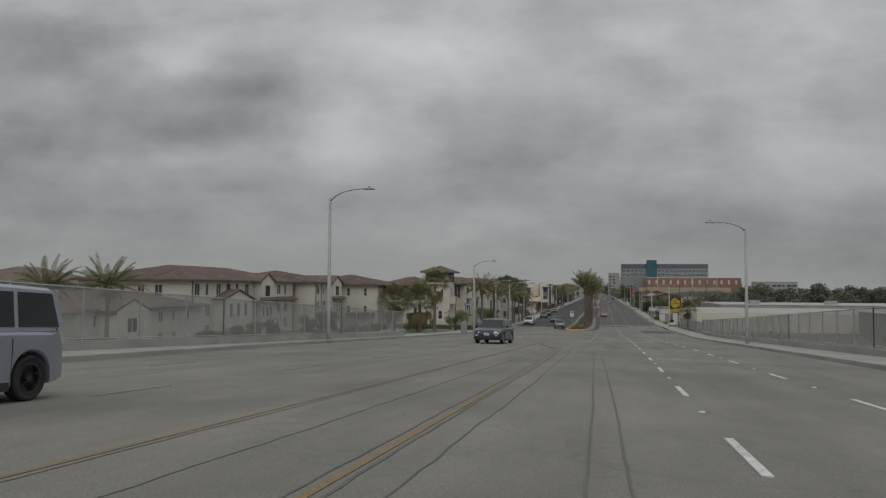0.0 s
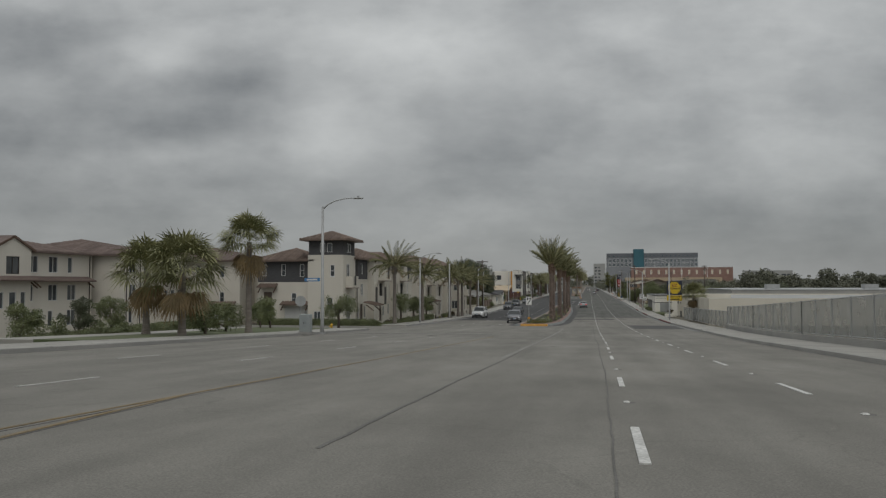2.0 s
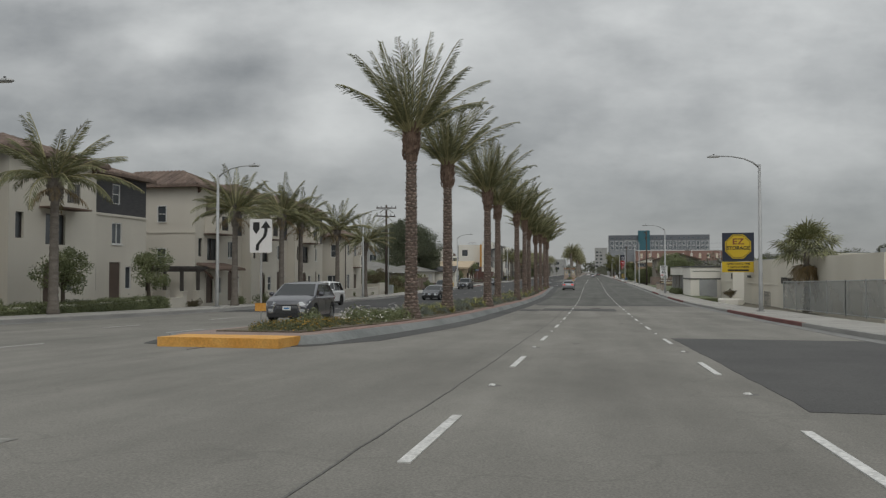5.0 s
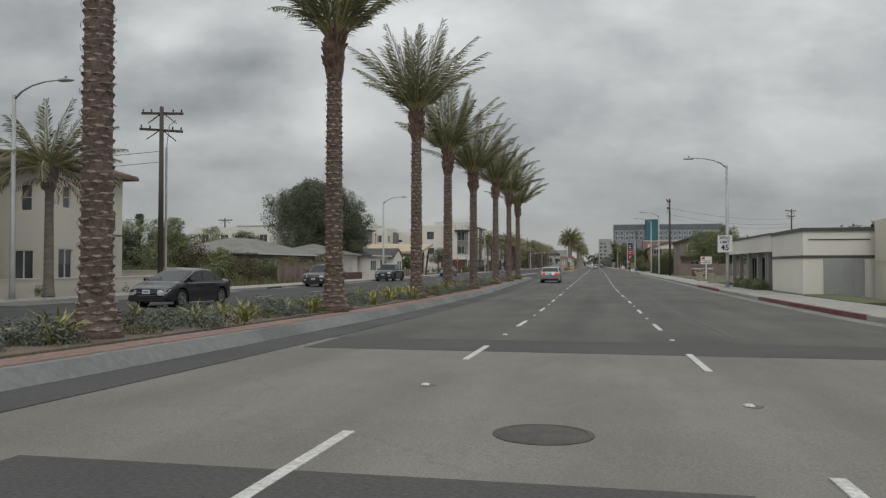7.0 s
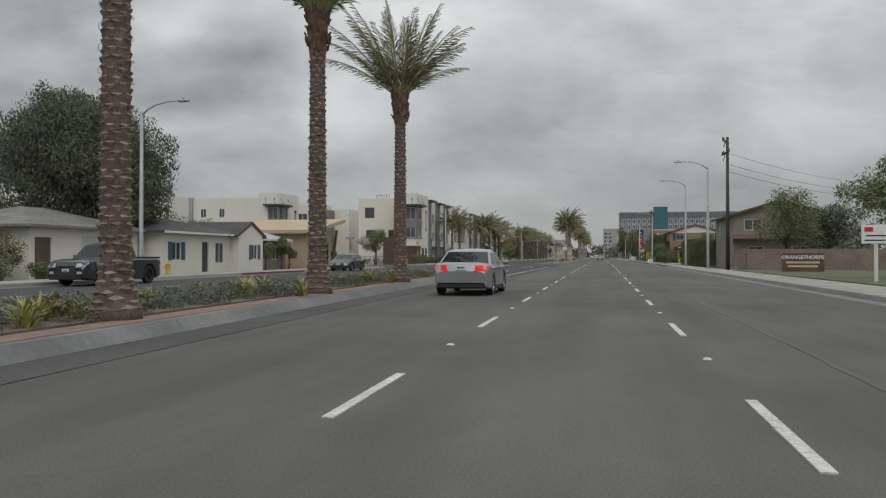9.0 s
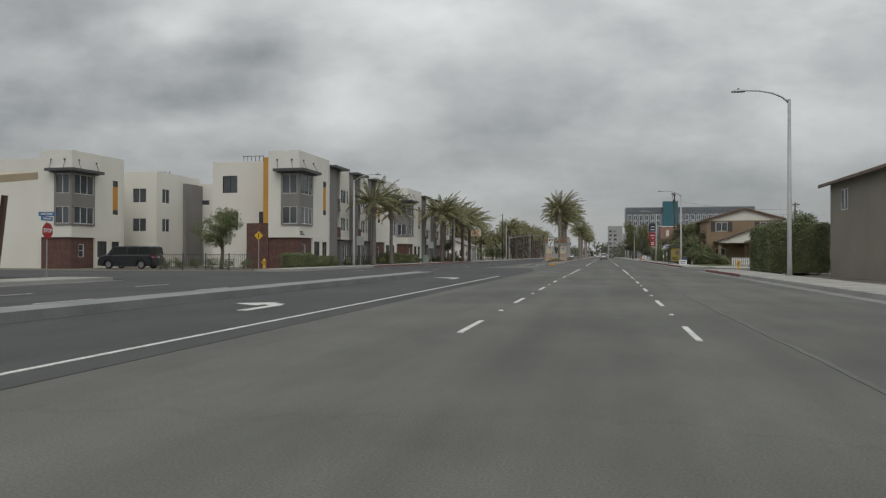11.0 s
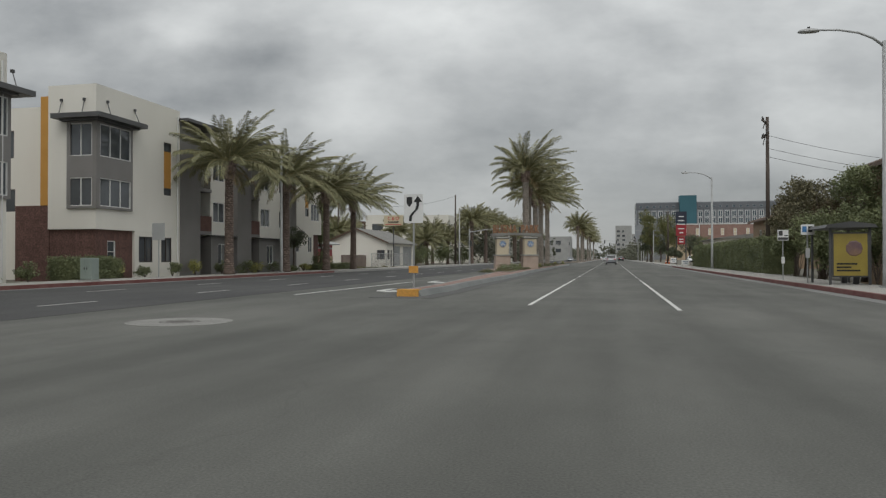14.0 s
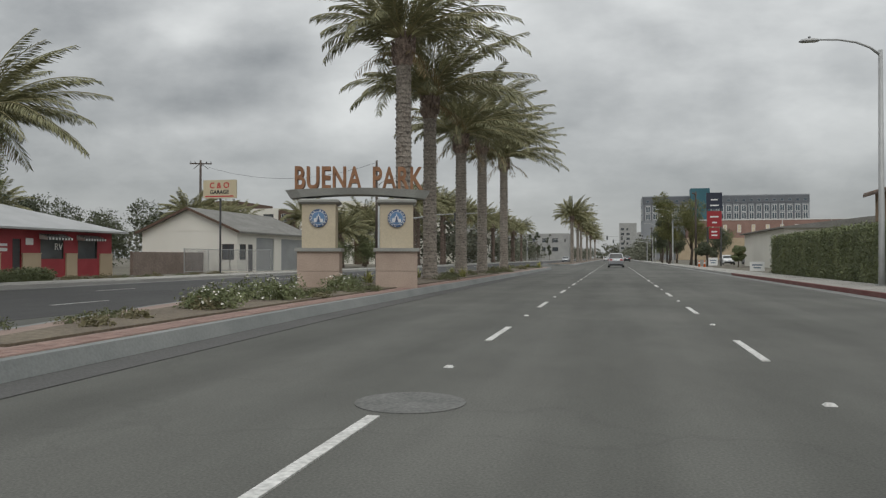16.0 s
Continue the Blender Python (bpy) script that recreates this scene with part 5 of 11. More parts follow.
def window(parent, m, u0, u1, z0, z1, cols=2, rows=1, frame="frame_white", pane="glass", name="window", sill=False, bar=0.05, deep=0.07):
    """A framed window in an opening of the wall whose pose is m."""
    bm = bmesh.new()
    w = bar
    box(bm, u0, deep - 0.05, z0, u0 + w, deep + 0.05, z1), box(bm, u1 - w, deep - 0.05, z0, u1, deep + 0.05, z1)
    box(bm, u0 + w, deep - 0.05, z0, u1 - w, deep + 0.05, z0 + w), box(bm, u0 + w, deep - 0.05, z1 - w, u1 - w, deep + 0.05, z1)
    for i in range(1, cols):
        u = u0 + (u1 - u0) * i / cols
        box(bm, u - w * 0.5, deep - 0.04, z0 + w, u + w * 0.5, deep + 0.04, z1 - w)
    for j in range(1, rows):
        z = z0 + (z1 - z0) * j / rows
        box(bm, u0 + w, deep - 0.035, z - w * 0.4, u1 - w, deep + 0.035, z + w * 0.4)
    if sill:
        box(bm, u0 - 0.06, -0.06, z0 - 0.07, u1 + 0.06, deep, z0)
    win = part(name, bm, frame, parent, m=m)
    bm = bmesh.new()
    box(bm, u0 + w * 0.6, deep + 0.012, z0 + w * 0.6, u1 - w * 0.6, deep + 0.024, z1 - w * 0.6)
    part("pane", bm, pane, win)
    return win


def door(parent, m, u0, u1, z0, z1, material="door_brown", panels=3, name="door", deep=0.08):
    bm = bmesh.new()
    box(bm, u0, deep, z0, u1, deep + 0.06, z1)
    h = (z1 - z0) / panels
    for j in range(panels):
        box(bm, u0 + 0.08, deep - 0.02, z0 + h * j + 0.06, u1 - 0.08, deep, z0 + h * (j + 1) - 0.06)
    return part(name, bm, material, parent, m=m)


def face(side, x0, x1, y0, y1):
    """Pose of a face of a box: along it u runs, -y is outside. Returns pose and length."""
    return {"E": (pose(x1, y0, 0, 0, 0, 90), y1 - y0), "S": (pose(x0, y0, 0), x1 - x0),
            "W": (pose(x0, y1, 0, 0, 0, -90), y1 - y0), "N": (pose(x1, y1, 0, 0, 0, 180), x1 - x0)}[side]


def volume(t, x0, x1, y0, y1, z0, z1, material, openings=None, roof="flat", cap=0.25, name="wall", roof_mat="stucco_pale", sides="ESWN"):
    """Four walls with their openings, windows and doors. openings: side -> list of dicts(u, z, cols, rows, kind)."""
    openings = openings or {}
    for side in sides:
        m, length = face(side, x0, x1, y0, y1)
        inset = TH if side in "SN" else 0.0
        ops = openings.get(side, [])
        bm = bmesh.new()
        hole_wall(bm, length - inset, z0, z1, [(*o["u"], *o["z"]) for o in ops], u0=inset)
        part(name, bm, material, t, m=m)
        for o in ops:
            kind = o.get("kind", "win")
            if kind == "win":
                window(t, m, *o["u"], *o["z"], o.get("cols", 2), o.get("rows", 1), o.get("frame", "frame_white"), o.get("pane", "glass"), sill=o.get("sill", False), deep=o.get("deep", 0.07))
            elif kind == "door":
                door(t, m, *o["u"], *o["z"], o.get("mat", "door_brown"), o.get("panels", 3))
            elif kind == "panel":
                bm = bmesh.new()
                box(bm, o["u"][0], 0.03, o["z"][0], o["u"][1], 0.1, o["z"][1])
                part("panel", bm, o["mat"], t, m=m)
            elif kind == "loggia":
                (a, b), (c, d), e = o["u"], o["z"], 1.3
                bm = bmesh.new()
                box(bm, a - 0.1, e, c - 0.1, b + 0.1, e + 0.1, d + 0.1)
                box(bm, a - 0.1, TH, c - 0.1, a, e, d + 0.1), box(bm, b, TH, c - 0.1, b + 0.1, e, d + 0.1)
                box(bm, a, TH, d, b, e, d + 0.1), box(bm, a, TH, c - 0.1, b, e, c)
                part("recess_wall", bm, material, t, m=m)
                window(t, m @ pose(0, e - 0.06, 0), a + 0.15, a + 0.62 * (b - a), c + 0.05, d - 0.25, 2, 1, "frame_dark")
            elif kind == "dark":
                bm = bmesh.new()
                box(bm, o["u"][0], 0.9, o["z"][0], o["u"][1], 0.95, o["z"][1])
                part("recess_wall", bm, o.get("mat", "stucco_grey"), t, m=m)
    if roof == "flat":
        bm = bmesh.new()
        box(bm, x0 + TH, y0 + TH, z1 - cap - 0.1, x1 - TH, y1 - TH, z1 - cap)
        part("roof", bm, roof_mat, t)


def W(u0, u1, z0, z1, cols=2, rows=1, **k):
    return dict(u=(u0, u1), z=(z0, z1), cols=cols, rows=rows, **k)


def tile_roof(t, x0, x1, y0, y1, z, rise, over=0.6, kind="hip", axis="y", material="tile", pitch=0.3, tiles=True, name="roof"):
    """A pitched roof with raised rows of tiles; kind hip or gable, the ridge along axis."""
    a0, a1, b0, b1 = x0 - over, x1 + over, y0 - over, y1 + over
    if axis == "x":
        a0, a1, b0, b1 = b0, b1, a0, a1
    half = (a1 - a0) / 2
    cx = (a0 + a1) / 2
    end = half if kind == "hip" else 0.0
    end = min(end, (b1 - b0) / 2 - 0.01)
    P = (lambda a, b, c: (a, b, c)) if axis == "y" else (lambda a, b, c: (b, a, c))
    zr = z + rise
    bm = bmesh.new()
    e = [P(a0, b0, z), P(a1, b0, z), P(a1, b1, z), P(a0, b1, z)]
    r = [P(cx, b0 + end, zr), P(cx, b1 - end, zr)]
    if kind == "gable":
        sec = [(a0, z), (cx, zr), (a1, z), (a1, z - 0.16), (cx, zr - 0.18), (a0, z - 0.16)]
        loft(bm, [[P(a, b, c) for a, c in sec] for b in (b0, b1)])
        bmesh.ops.recalc_face_normals(bm, faces=bm.faces)
        rf = part(name, bm, material, t)
        for b in (b0 - 0.03, b1 + 0.005):
            for sa, sb in ((a0, cx), (a1, cx)):
                fb = bmesh.new()
                loft(fb, [[P(sa, b, z - 0.2), P(sb, b, zr - 0.2), P(sb, b, zr + 0.01), P(sa, b, z + 0.01)], [P(sa, b + 0.025, z - 0.2), P(sb, b + 0.025, zr - 0.2), P(sb, b + 0.025, zr + 0.01), P(sa, b + 0.025, z + 0.01)]])
                part("bargeboard", fb, "timber", rf)
    if kind != "gable":
        lo = [bm.verts.new((p[0], p[1], p[2] - 0.14)) for p in e]
        up = [bm.verts.new(p) for p in e]
        rd = [bm.verts.new(p) for p in r]
        bm.faces.new((up[0], rd[0], rd[1], up[3]))
        bm.faces.new((up[1], up[2], rd[1], rd[0]))
        bm.faces.new((up[0], up[1], rd[0]))
        bm.faces.new((up[2], up[3], rd[1]))
        for i in range(4):
            bm.faces.new((lo[i], lo[(i + 1) % 4], up[(i + 1) % 4], up[i]))
        bm.faces.new(lo)
        bmesh.ops.recalc_face_normals(bm, faces=bm.faces)
        rf = part(name, bm, material, t)
    if tiles:
        bm = bmesh.new()
        slope = rise / half
        def row(p, q):
            p, q = Vector(p) + Vector((0, 0, 0.02)), Vector(q) + Vector((0, 0, 0.02))
            d = (q - p)
            s = d.cross(Vector((0, 0, 1))).normalized() * pitch * 0.33
            n = Vector((0, 0, 0.085))
            A = [bm.verts.new(v) for v in (p - s, p + n - s * 0.4, p + n + s * 0.4, p + s)]
            B = [bm.verts.new(v) for v in (q - s, q + n - s * 0.4, q + n + s * 0.4, q + s)]
            for i in range(3):
                bm.faces.new((A[i], A[i + 1], B[i + 1], B[i]))
            bm.faces.new(A)
        k = int((b1 - b0) / pitch)
        for i in range(k):
            b = b0 + (i + 0.5) * (b1 - b0) / k
            run = half if kind == "gable" else min(half, b - b0, b1 - b) * half / max(end, 1e-6) if end else half
            run = min(run, half)
            if run > 0.1:
                row(P(a0, b, z), P(a0 + run, b, z + run * slope))
                row(P(a1, b, z), P(a1 - run, b, z + run * slope))
        if kind == "hip":
            k = int((a1 - a0) / pitch)
            for i in range(k):
                a = a0 + (i + 0.5) * (a1 - a0) / k
                run = min(a - a0, a1 - a) * end / half
                if run > 0.1:
                    row(P(a, b0, z), P(a, b0 + run, z + run * rise / end))
                    row(P(a, b1, z), P(a, b1 - run, z + run * rise / end))
        tagged(part("tiling", bm, material, rf), kind="stuff")
    return rf


def gable_wall(t, a, b, z, rise, m, material, name="gable"):
    """The triangle of wall under a gable, in the plane of m."""
    bm = bmesh.new()
    loft(bm, [[(a, d, z), (b, d, z), ((a + b) / 2, d, z + rise)] for d in (0.0, 0.2)])
    return part(name, bm, material, t, m=m)


def corbels(t, m, us, z, material="timber"):
    for u in us:
        bm = bmesh.new()
        loft(bm, [[(u - 0.06, 0, z), (u - 0.06, 0, z - 0.5), (u - 0.06, -0.12, z - 0.42), (u - 0.06, -0.45, z)], [(u + 0.06, 0, z), (u + 0.06, 0, z - 0.5), (u + 0.06, -0.12, z - 0.42), (u + 0.06, -0.45, z)]])
        part("corbel", bm, material, t, m=m)


def balcony(t, m, u0, u1, z, depth=0.95, solid="stucco", rail="dark_metal", h=1.05):
    """A balcony: floor slab, plastered corner piers and dark bar railings between them."""
    bm = bmesh.new()
    box(bm, u0, -depth, z - 0.22, u1, 0, z)
    b = part("balcony", bm, solid, t, m=m)
    w = (u1 - u0) * 0.3
    for a, c, q0, q1 in ((u0, u0 + 0.14, u0 + 0.14, u0 + w), (u1 - 0.14, u1, u1 - w, u1 - 0.14)):
        bm = bmesh.new()
        box(bm, a, -depth, z, c, -0.002, z + h), box(bm, q0, -depth, z, q1, -depth + 0.14, z + h)
        part("pier", bm, solid, b)
    bm = bmesh.new()
    n = max(3, int((u1 - u0 - 2 * w) / 0.12))
    for i in range(n):
        u = u0 + w + (u1 - u0 - 2 * w) * (i + 0.5) / n
        box(bm, u - 0.035, -depth + 0.04, z + 0.05, u + 0.035, -depth + 0.07, z + h - 0.05)
    box(bm, u0 + w, -depth + 0.03, z + h - 0.05, u1 - w, -depth + 0.09, z + h)
    part("railing", bm, rail, b, "dark wooden slat railing")
    bm = bmesh.new()
    box(bm, u0 - 0.08, -depth - 0.08, z - 0.3, u1 + 0.08, 0, z - 0.22)
    part("balcony_trim", bm, "timber", b)
    return b


def porch_roof(t, m, u0, u1, z, depth=1.1, rise=0.5, material="tile"):
    """A small lean-to roof of tiles on two timber brackets."""
    bm = bmesh.new()
    loft(bm, [[(u0, 0, z), (u0, -depth, z - rise), (u0, -depth, z - rise + 0.08), (u0, 0, z + 0.1)], [(u1, 0, z), (u1, -depth, z - rise), (u1, -depth, z - rise + 0.08), (u1, 0, z + 0.1)]])
    p = part("porch_roof", bm, material, t, m=m)
    n = int((u1 - u0) / 0.28)
    bm = bmesh.new()
    loft(bm, [[(-0.09, y, zz + 0.08), (-0.04, y, zz + 0.16), (0.04, y, zz + 0.16), (0.09, y, zz + 0.08)] for y, zz in ((-depth - 0.03, z - rise), (0, z + 0.02))])
    row = mesh_from(bm, "roof_tile")
    for i in range(n):
        part("roof_tile", row, material, p, m=pose(u0 + (u1 - u0) * (i + 0.5) / n, 0, 0))
    for u in (u0 + 0.2, u1 - 0.2):
        bm = bmesh.new()
        obox(bm, pose(u, -depth * 0.45, z - rise - 0.22, 38, 0, 0), 0.1, 1.1, 0.1)
        part("bracket", bm, "timber", p)
    return p


def arch_ring(bm, u0, u1, z0, z1, y0=-0.05, y1=0.12, w=0.12):
    """A raised surround with a round head."""
    r = (u1 - u0) / 2
    c = (u0 + u1) / 2
    pts = [(u0, z0)] + [(c - r * math.cos(math.pi * k / 8), z1 - r + r * math.sin(math.pi * k / 8)) for k in range(9)] + [(u1, z0)]
    out = [(u0 - w, z0)] + [(c - (r + w) * math.cos(math.pi * k / 8), z1 - r + (r + w) * math.sin(math.pi * k / 8)) for k in range(9)] + [(u1 + w, z0)]
    rings = [[(p[0], y0, p[1]), (q[0], y0, q[1]), (q[0], y1, q[1]), (p[0], y1, p[1])] for p, q in zip(pts, out)]
    loft(bm, rings)


def arch_filler(bm, u0, u1, z1, th=TH):
    """Fills the corners above a round head so that a square opening reads as an arch."""
    r = (u1 - u0) / 2
    c = (u0 + u1) / 2
    for s in (-1, 1):
        pts = [(c + s * r, z1 - r)] + [(c + s * r * math.cos(math.pi * k / 12), z1 - r + r * math.sin(math.pi * k / 12)) for k in range(1, 7)] + [(c + s * r, z1)]
        loft(bm, [[(p[0], d, p[1]) for p in pts] for d in (0.001, th)])


# --- cream townhouses with tiled roofs ---
def townhouse_front(t, x, y0, y1, g, top, bays, back):
    """A street front facing +x from y0 to y1: bays of (length, kind), P projecting with a balcony, D with a dark boarded top floor."""
    y = y0
    f2, f3 = g + 2.75, g + 5.35
    for k, (ln, kind) in enumerate(bays):
        xf = x if kind == "P" else x - 0.8
        e = y + ln
        c = ln / 2
        m, _ = face("E", back, xf, y, e)
        if kind == "P":
            ops = [dict(u=(c - 0.95, c + 1.25), z=(f3 + 0.0, top - 0.75), kind="loggia"), W(c - 0.75, c + 0.75, f2 + 0.45, f2 + 2.05, 2, frame="frame_dark", deep=0.17),
                   W(0.45, 1.0, f2 + 0.7, f2 + 2.0, 1, frame="frame_dark", deep=0.17), dict(u=(c - 0.95, c + 0.05), z=(g + 0.1, g + 2.3), kind="door"), W(c + 0.7, c + 1.4, g + 0.75, g + 1.95, 1, 2)]
            volume(t, back, xf, y, e, g - 0.3, top, "stucco", {"E": ops}, roof=None, sides="ESN")
            balcony(t, m, c - 1.15, c + 1.45, f3)
            bm = bmesh.new()
            arch_ring(bm, c - 0.95, c + 0.05, g + 0.1, g + 2.3)
            part("arch", bm, "stucco", t, m=m)
            corbels(t, m, (0.35, ln - 0.35), top - 0.02)
            tile_roof(t, back, xf, y, e, top, 1.35, 0.55, "hip", "x")
        else:
            ops = [W(c - 0.5, c + 0.5, f2 + 0.7, f2 + 2.0, 2, sill=True), W(0.6, 1.15, g + 0.7, g + 2.1, 1), W(c + 0.9, c + 1.5, g + 0.7, g + 2.1, 1), dict(u=(c - 0.7, c + 0.4), z=(g + 0.1, g + 2.35), kind="door")]
            volume(t, back, xf, y, e, g - 0.3, f3 - 0.15, "stucco", {"E": ops}, roof=None, sides="ESN")
            volume(t, back + 0.05, xf - 0.03, y, e, f3 - 0.15, top - 0.1, "charcoal_board", {"E": [W(c - 0.4, c + 0.35, f3 + 0.55, f3 + 1.75, 1, 2)]}, roof=None, name="boarding", sides="ESN")
            bm = bmesh.new()
            box(bm, 0, -0.07, f3 - 0.22, ln, 0.0, f3 - 0.08)
            part("string_course", bm, "stucco", t, m=m)
            bm = bmesh.new()
            tube(bm, [(0.18, -0.06, top - 0.2), (0.18, -0.06, g)], 0.05, 6)
            part("downpipe", bm, "frame_dark", t, m=m)
            tile_roof(t, back, xf, y, e, top - 0.1, 1.25, 0.45, "hip", "y")
        y = e


def corner_townhouse():
    g = 1.3
    t = thing("townhouse_row", pose(0, 0, 0), "cream three-storey townhouses with a dark-topped corner tower and tiled roofs", "building")
    # tower
    x0, x1, y0, y1 = -33.4, -29.3, 122.9, 127.3
    volume(t, x0, x1, y0, y1, g - 0.4, 9.0, "stucco", {"S": [W(2.6, 3.1, 6.6, 7.9, 1, 2, sill=True), W(2.2, 2.9, 2.9, 4.3, 1, 2), W(0.7, 1.5, g + 0.2, g + 1.5, 2)],
           "E": [W(1.2, 2.3, 6.3, 8.0, 2), W(1.0, 1.8, 3.2, 4.6, 1, 2, sill=True), W(1.2, 2.6, g + 0.1, g + 1.9, 2)]}, roof=None)
    volume(t, x0 + 0.08, x1 - 0.08, y0 + 0.08, y1 - 0.08, 9.0, 10.7, "charcoal_board", {"S": [W(1.3, 1.9, 9.3, 10.3, 1), W(2.1, 2.7, 9.3, 10.3, 1)], "E": [W(1.5, 2.1, 9.3, 10.3, 1), W(2.3, 2.9, 9.3, 10.3, 1)]}, roof=None, name="boarding")
    tile_roof(t, x0, x1, y0, y1, 10.7, 1.0, 0.75, "hip", "y")
    m, _ = face("E", x0, x1, y0, y1)
    balcony(t, m, 0.9, 3.0, 5.6, 0.8)
    # wing along the side street
    volume(t, -39.6, -33.4, 123.6, 131, g - 0.4, 6.0, "stucco", {"S": [W(4.0, 4.6, 3.6, 4.8, 1, 2, sill=True), dict(u=(0.7, 1.7), z=(3.2, 4.9), kind="door"), dict(u=(3.2, 6.0), z=(g, g + 2.0), kind="door", mat="door_white", panels=4)]}, roof=None)
    volume(t, -39.6, -33.4, 123.6, 131, 6.0, 8.45, "charcoal_board", {"S": [W(0.5, 1.0, 6.7, 8.0, 1, 2), W(2.8, 3.3, 6.7, 8.0, 1, 2), W(5.0, 5.5, 6.6, 8.0, 1, 2)]}, roof=None, name="boarding")
    tile_roof(t, -39.6, -33.4, 123.6, 131, 8.45, 1.5, 0.7, "hip", "x")
    m, _ = face("S", -39.6, -33.4, 123.6, 131)
    porch_roof(t, m, 0.2, 2.4, 5.75, 0.9, 0.35), porch_roof(t, m, 2.9, 6.2, 3.75, 0.8, 0.3)
    townhouse_front(t, -28.4, 127.3, 153.4, 1.05, 8.85, [(4.6, "D"), (6.4, "P"), (4.2, "D"), (6.6, "P"), (6.2, "D")], -36.5)
    # blind arches of the first projecting house; flat dark panels stand for shaded openings
    m, _ = face("E", -36.5, -28.4, 131.9, 138.3)
    bm = bmesh.new()
    arch_ring(bm, 0.5, 1.6, 3.2, 5.9), arch_ring(bm, 4.6, 5.8, 3.2, 5.9)
    part("arch", bm, "stucco", t, m=m)
    for u in (0.5, 4.6):
        bm = bmesh.new()
        box(bm, u + 0.02, -0.012, 3.2, u + 1.08, -0.004, 5.4)
        part("arch_opening", bm, "frame_dark", t, m=m)
    m, _ = face("E", -36.5, -28.4, 127.3, 131)
    porch_roof(t, m, 0.3, 3.3, 3.6, 1.6, 0.35)


corner_townhouse()


def second_row():
    t = thing("townhouse_row", pose(0, 0, 0), "cream three-storey townhouses with balconies and clay tile roofs", "building")
    townhouse_front(t, -28.0, 159.4, 187.2, 0.45, 8.9, [(4.9, "P"), (4.0, "D"), (5.2, "P"), (4.2, "D"), (5.3, "P"), (4.2, "D")], -36.5)
    m, _ = face("S", -36.5, -28.0, 159.4, 164)
    for u, z0, z1 in ((5.6, 6.3, 7.5), (5.6, 3.3, 4.5)):
        window(t, m, u, u + 0.7, z0, z1, 1, 2, deep=-0.03)
    bm = bmesh.new()
    box(bm, 0.0, -0.05, 5.55, 8.5, -0.002, 5.65)
    part("string_course", bm, "stucco", t, m=m)
    m, _ = face("E", -36.5, -28.0, 159.4, 164.3)
    porch_roof(t, m, 0.2, 4.4, 3.3, 1.7, 0.4)
    volume(t, -36, -27.4, 190.4, 196.6, -0.2, 6.75, "stucco", {"E": [W(1.1, 1.7, 4.6, 5.8, 1, 2), W(3.4, 4.3, 3.9, 6.0, 2), W(0.8, 1.9, 0.9, 2.5, 2), dict(u=(3.3, 4.3), z=(0.3, 2.5), kind="door")], "S": [W(7.0, 7.7, 4.4, 5.8, 1, 2), W(6.6, 7.8, 0.9, 2.4, 2)]}, roof=None)
    tile_roof(t, -36, -27.4, 190.4, 196.6, 6.75, 1.3, 0.65, "hip", "x")
    m, _ = face("E", -36, -27.4, 190.4, 196.6)
    balcony(t, m, 3.1, 5.0, 3.55, 0.8)
    bm = bmesh.new()
    tube(bm, [(0.2, -0.06, 6.6), (0.2, -0.06, 0.2)], 0.05, 6)
    part("downpipe", bm, "frame_dark", t, m=m)


second_row()


def pergola(x0, x1, y0, y1, g):
    """Dark timber rafters on beams, carried by posts on plastered piers."""
    t = thing("pergola", pose(x0, y0, g), "dark timber pergola on cream plastered piers between the townhouses", "pergola")
    w, d = x1 - x0, y1 - y0
    for px in (0.35, w - 0.35):
        for py in (0.3, d - 0.3):
            bm = bmesh.new()
            box(bm, px - 0.24, py - 0.24, -0.1, px + 0.24, py + 0.24, 0.85)
            box(bm, px - 0.28, py - 0.28, 0.85, px + 0.28, py + 0.28, 0.93)
            part("pier", bm, "stucco", t)
            bm = bmesh.new()
            box(bm, px - 0.09, py - 0.09, 0.93, px + 0.09, py + 0.09, 2.2)
            part("post", bm, "timber_dark", t)
    for py in (0.3, d - 0.3):
        bm = bmesh.new()
        loft(bm, [[(-0.25, py - 0.07, 2.32), (w + 0.25, py - 0.07, 2.32), (w + 0.25, py - 0.07, 2.42), (-0.25, py - 0.07, 2.42)], [(0.0, py - 0.07, 2.2), (w, py - 0.07, 2.2), (w + 0.25, py + 0.07, 2.42), (-0.25, py + 0.07, 2.42)]])
        part("beam", bm, "timber_dark", t)
    for k in range(9):
        bm = bmesh.new()
        q = w * k / 8
        box(bm, q - 0.04, -0.35, 2.42, q + 0.04, d + 0.35, 2.56)
        part("rafter", bm, "timber_dark", t)


pergola(-30.0, -26.8, 155.9, 158.6, 0.62)


def garden_wall(x0, y0, x1, y1, z, h, material, label, cap=True, th=0.22):
    d = Vector((x1 - x0, y1 - y0, 0))
    t = thing("garden_wall", pose(x0, y0, z, 0, 0, math.degrees(math.atan2(d.y, d.x))), label, "wall", "garden walls")
    bm = bmesh.new()
    box(bm, 0, -th / 2, -0.3, d.length, th / 2, h)
    part("wall", bm, material, t)
    if cap:
        bm = bmesh.new()
        box(bm, -0.04, -th / 2 - 0.04, h, d.length + 0.04, th / 2 + 0.04, h + 0.07)
        part("coping", bm, material, t)


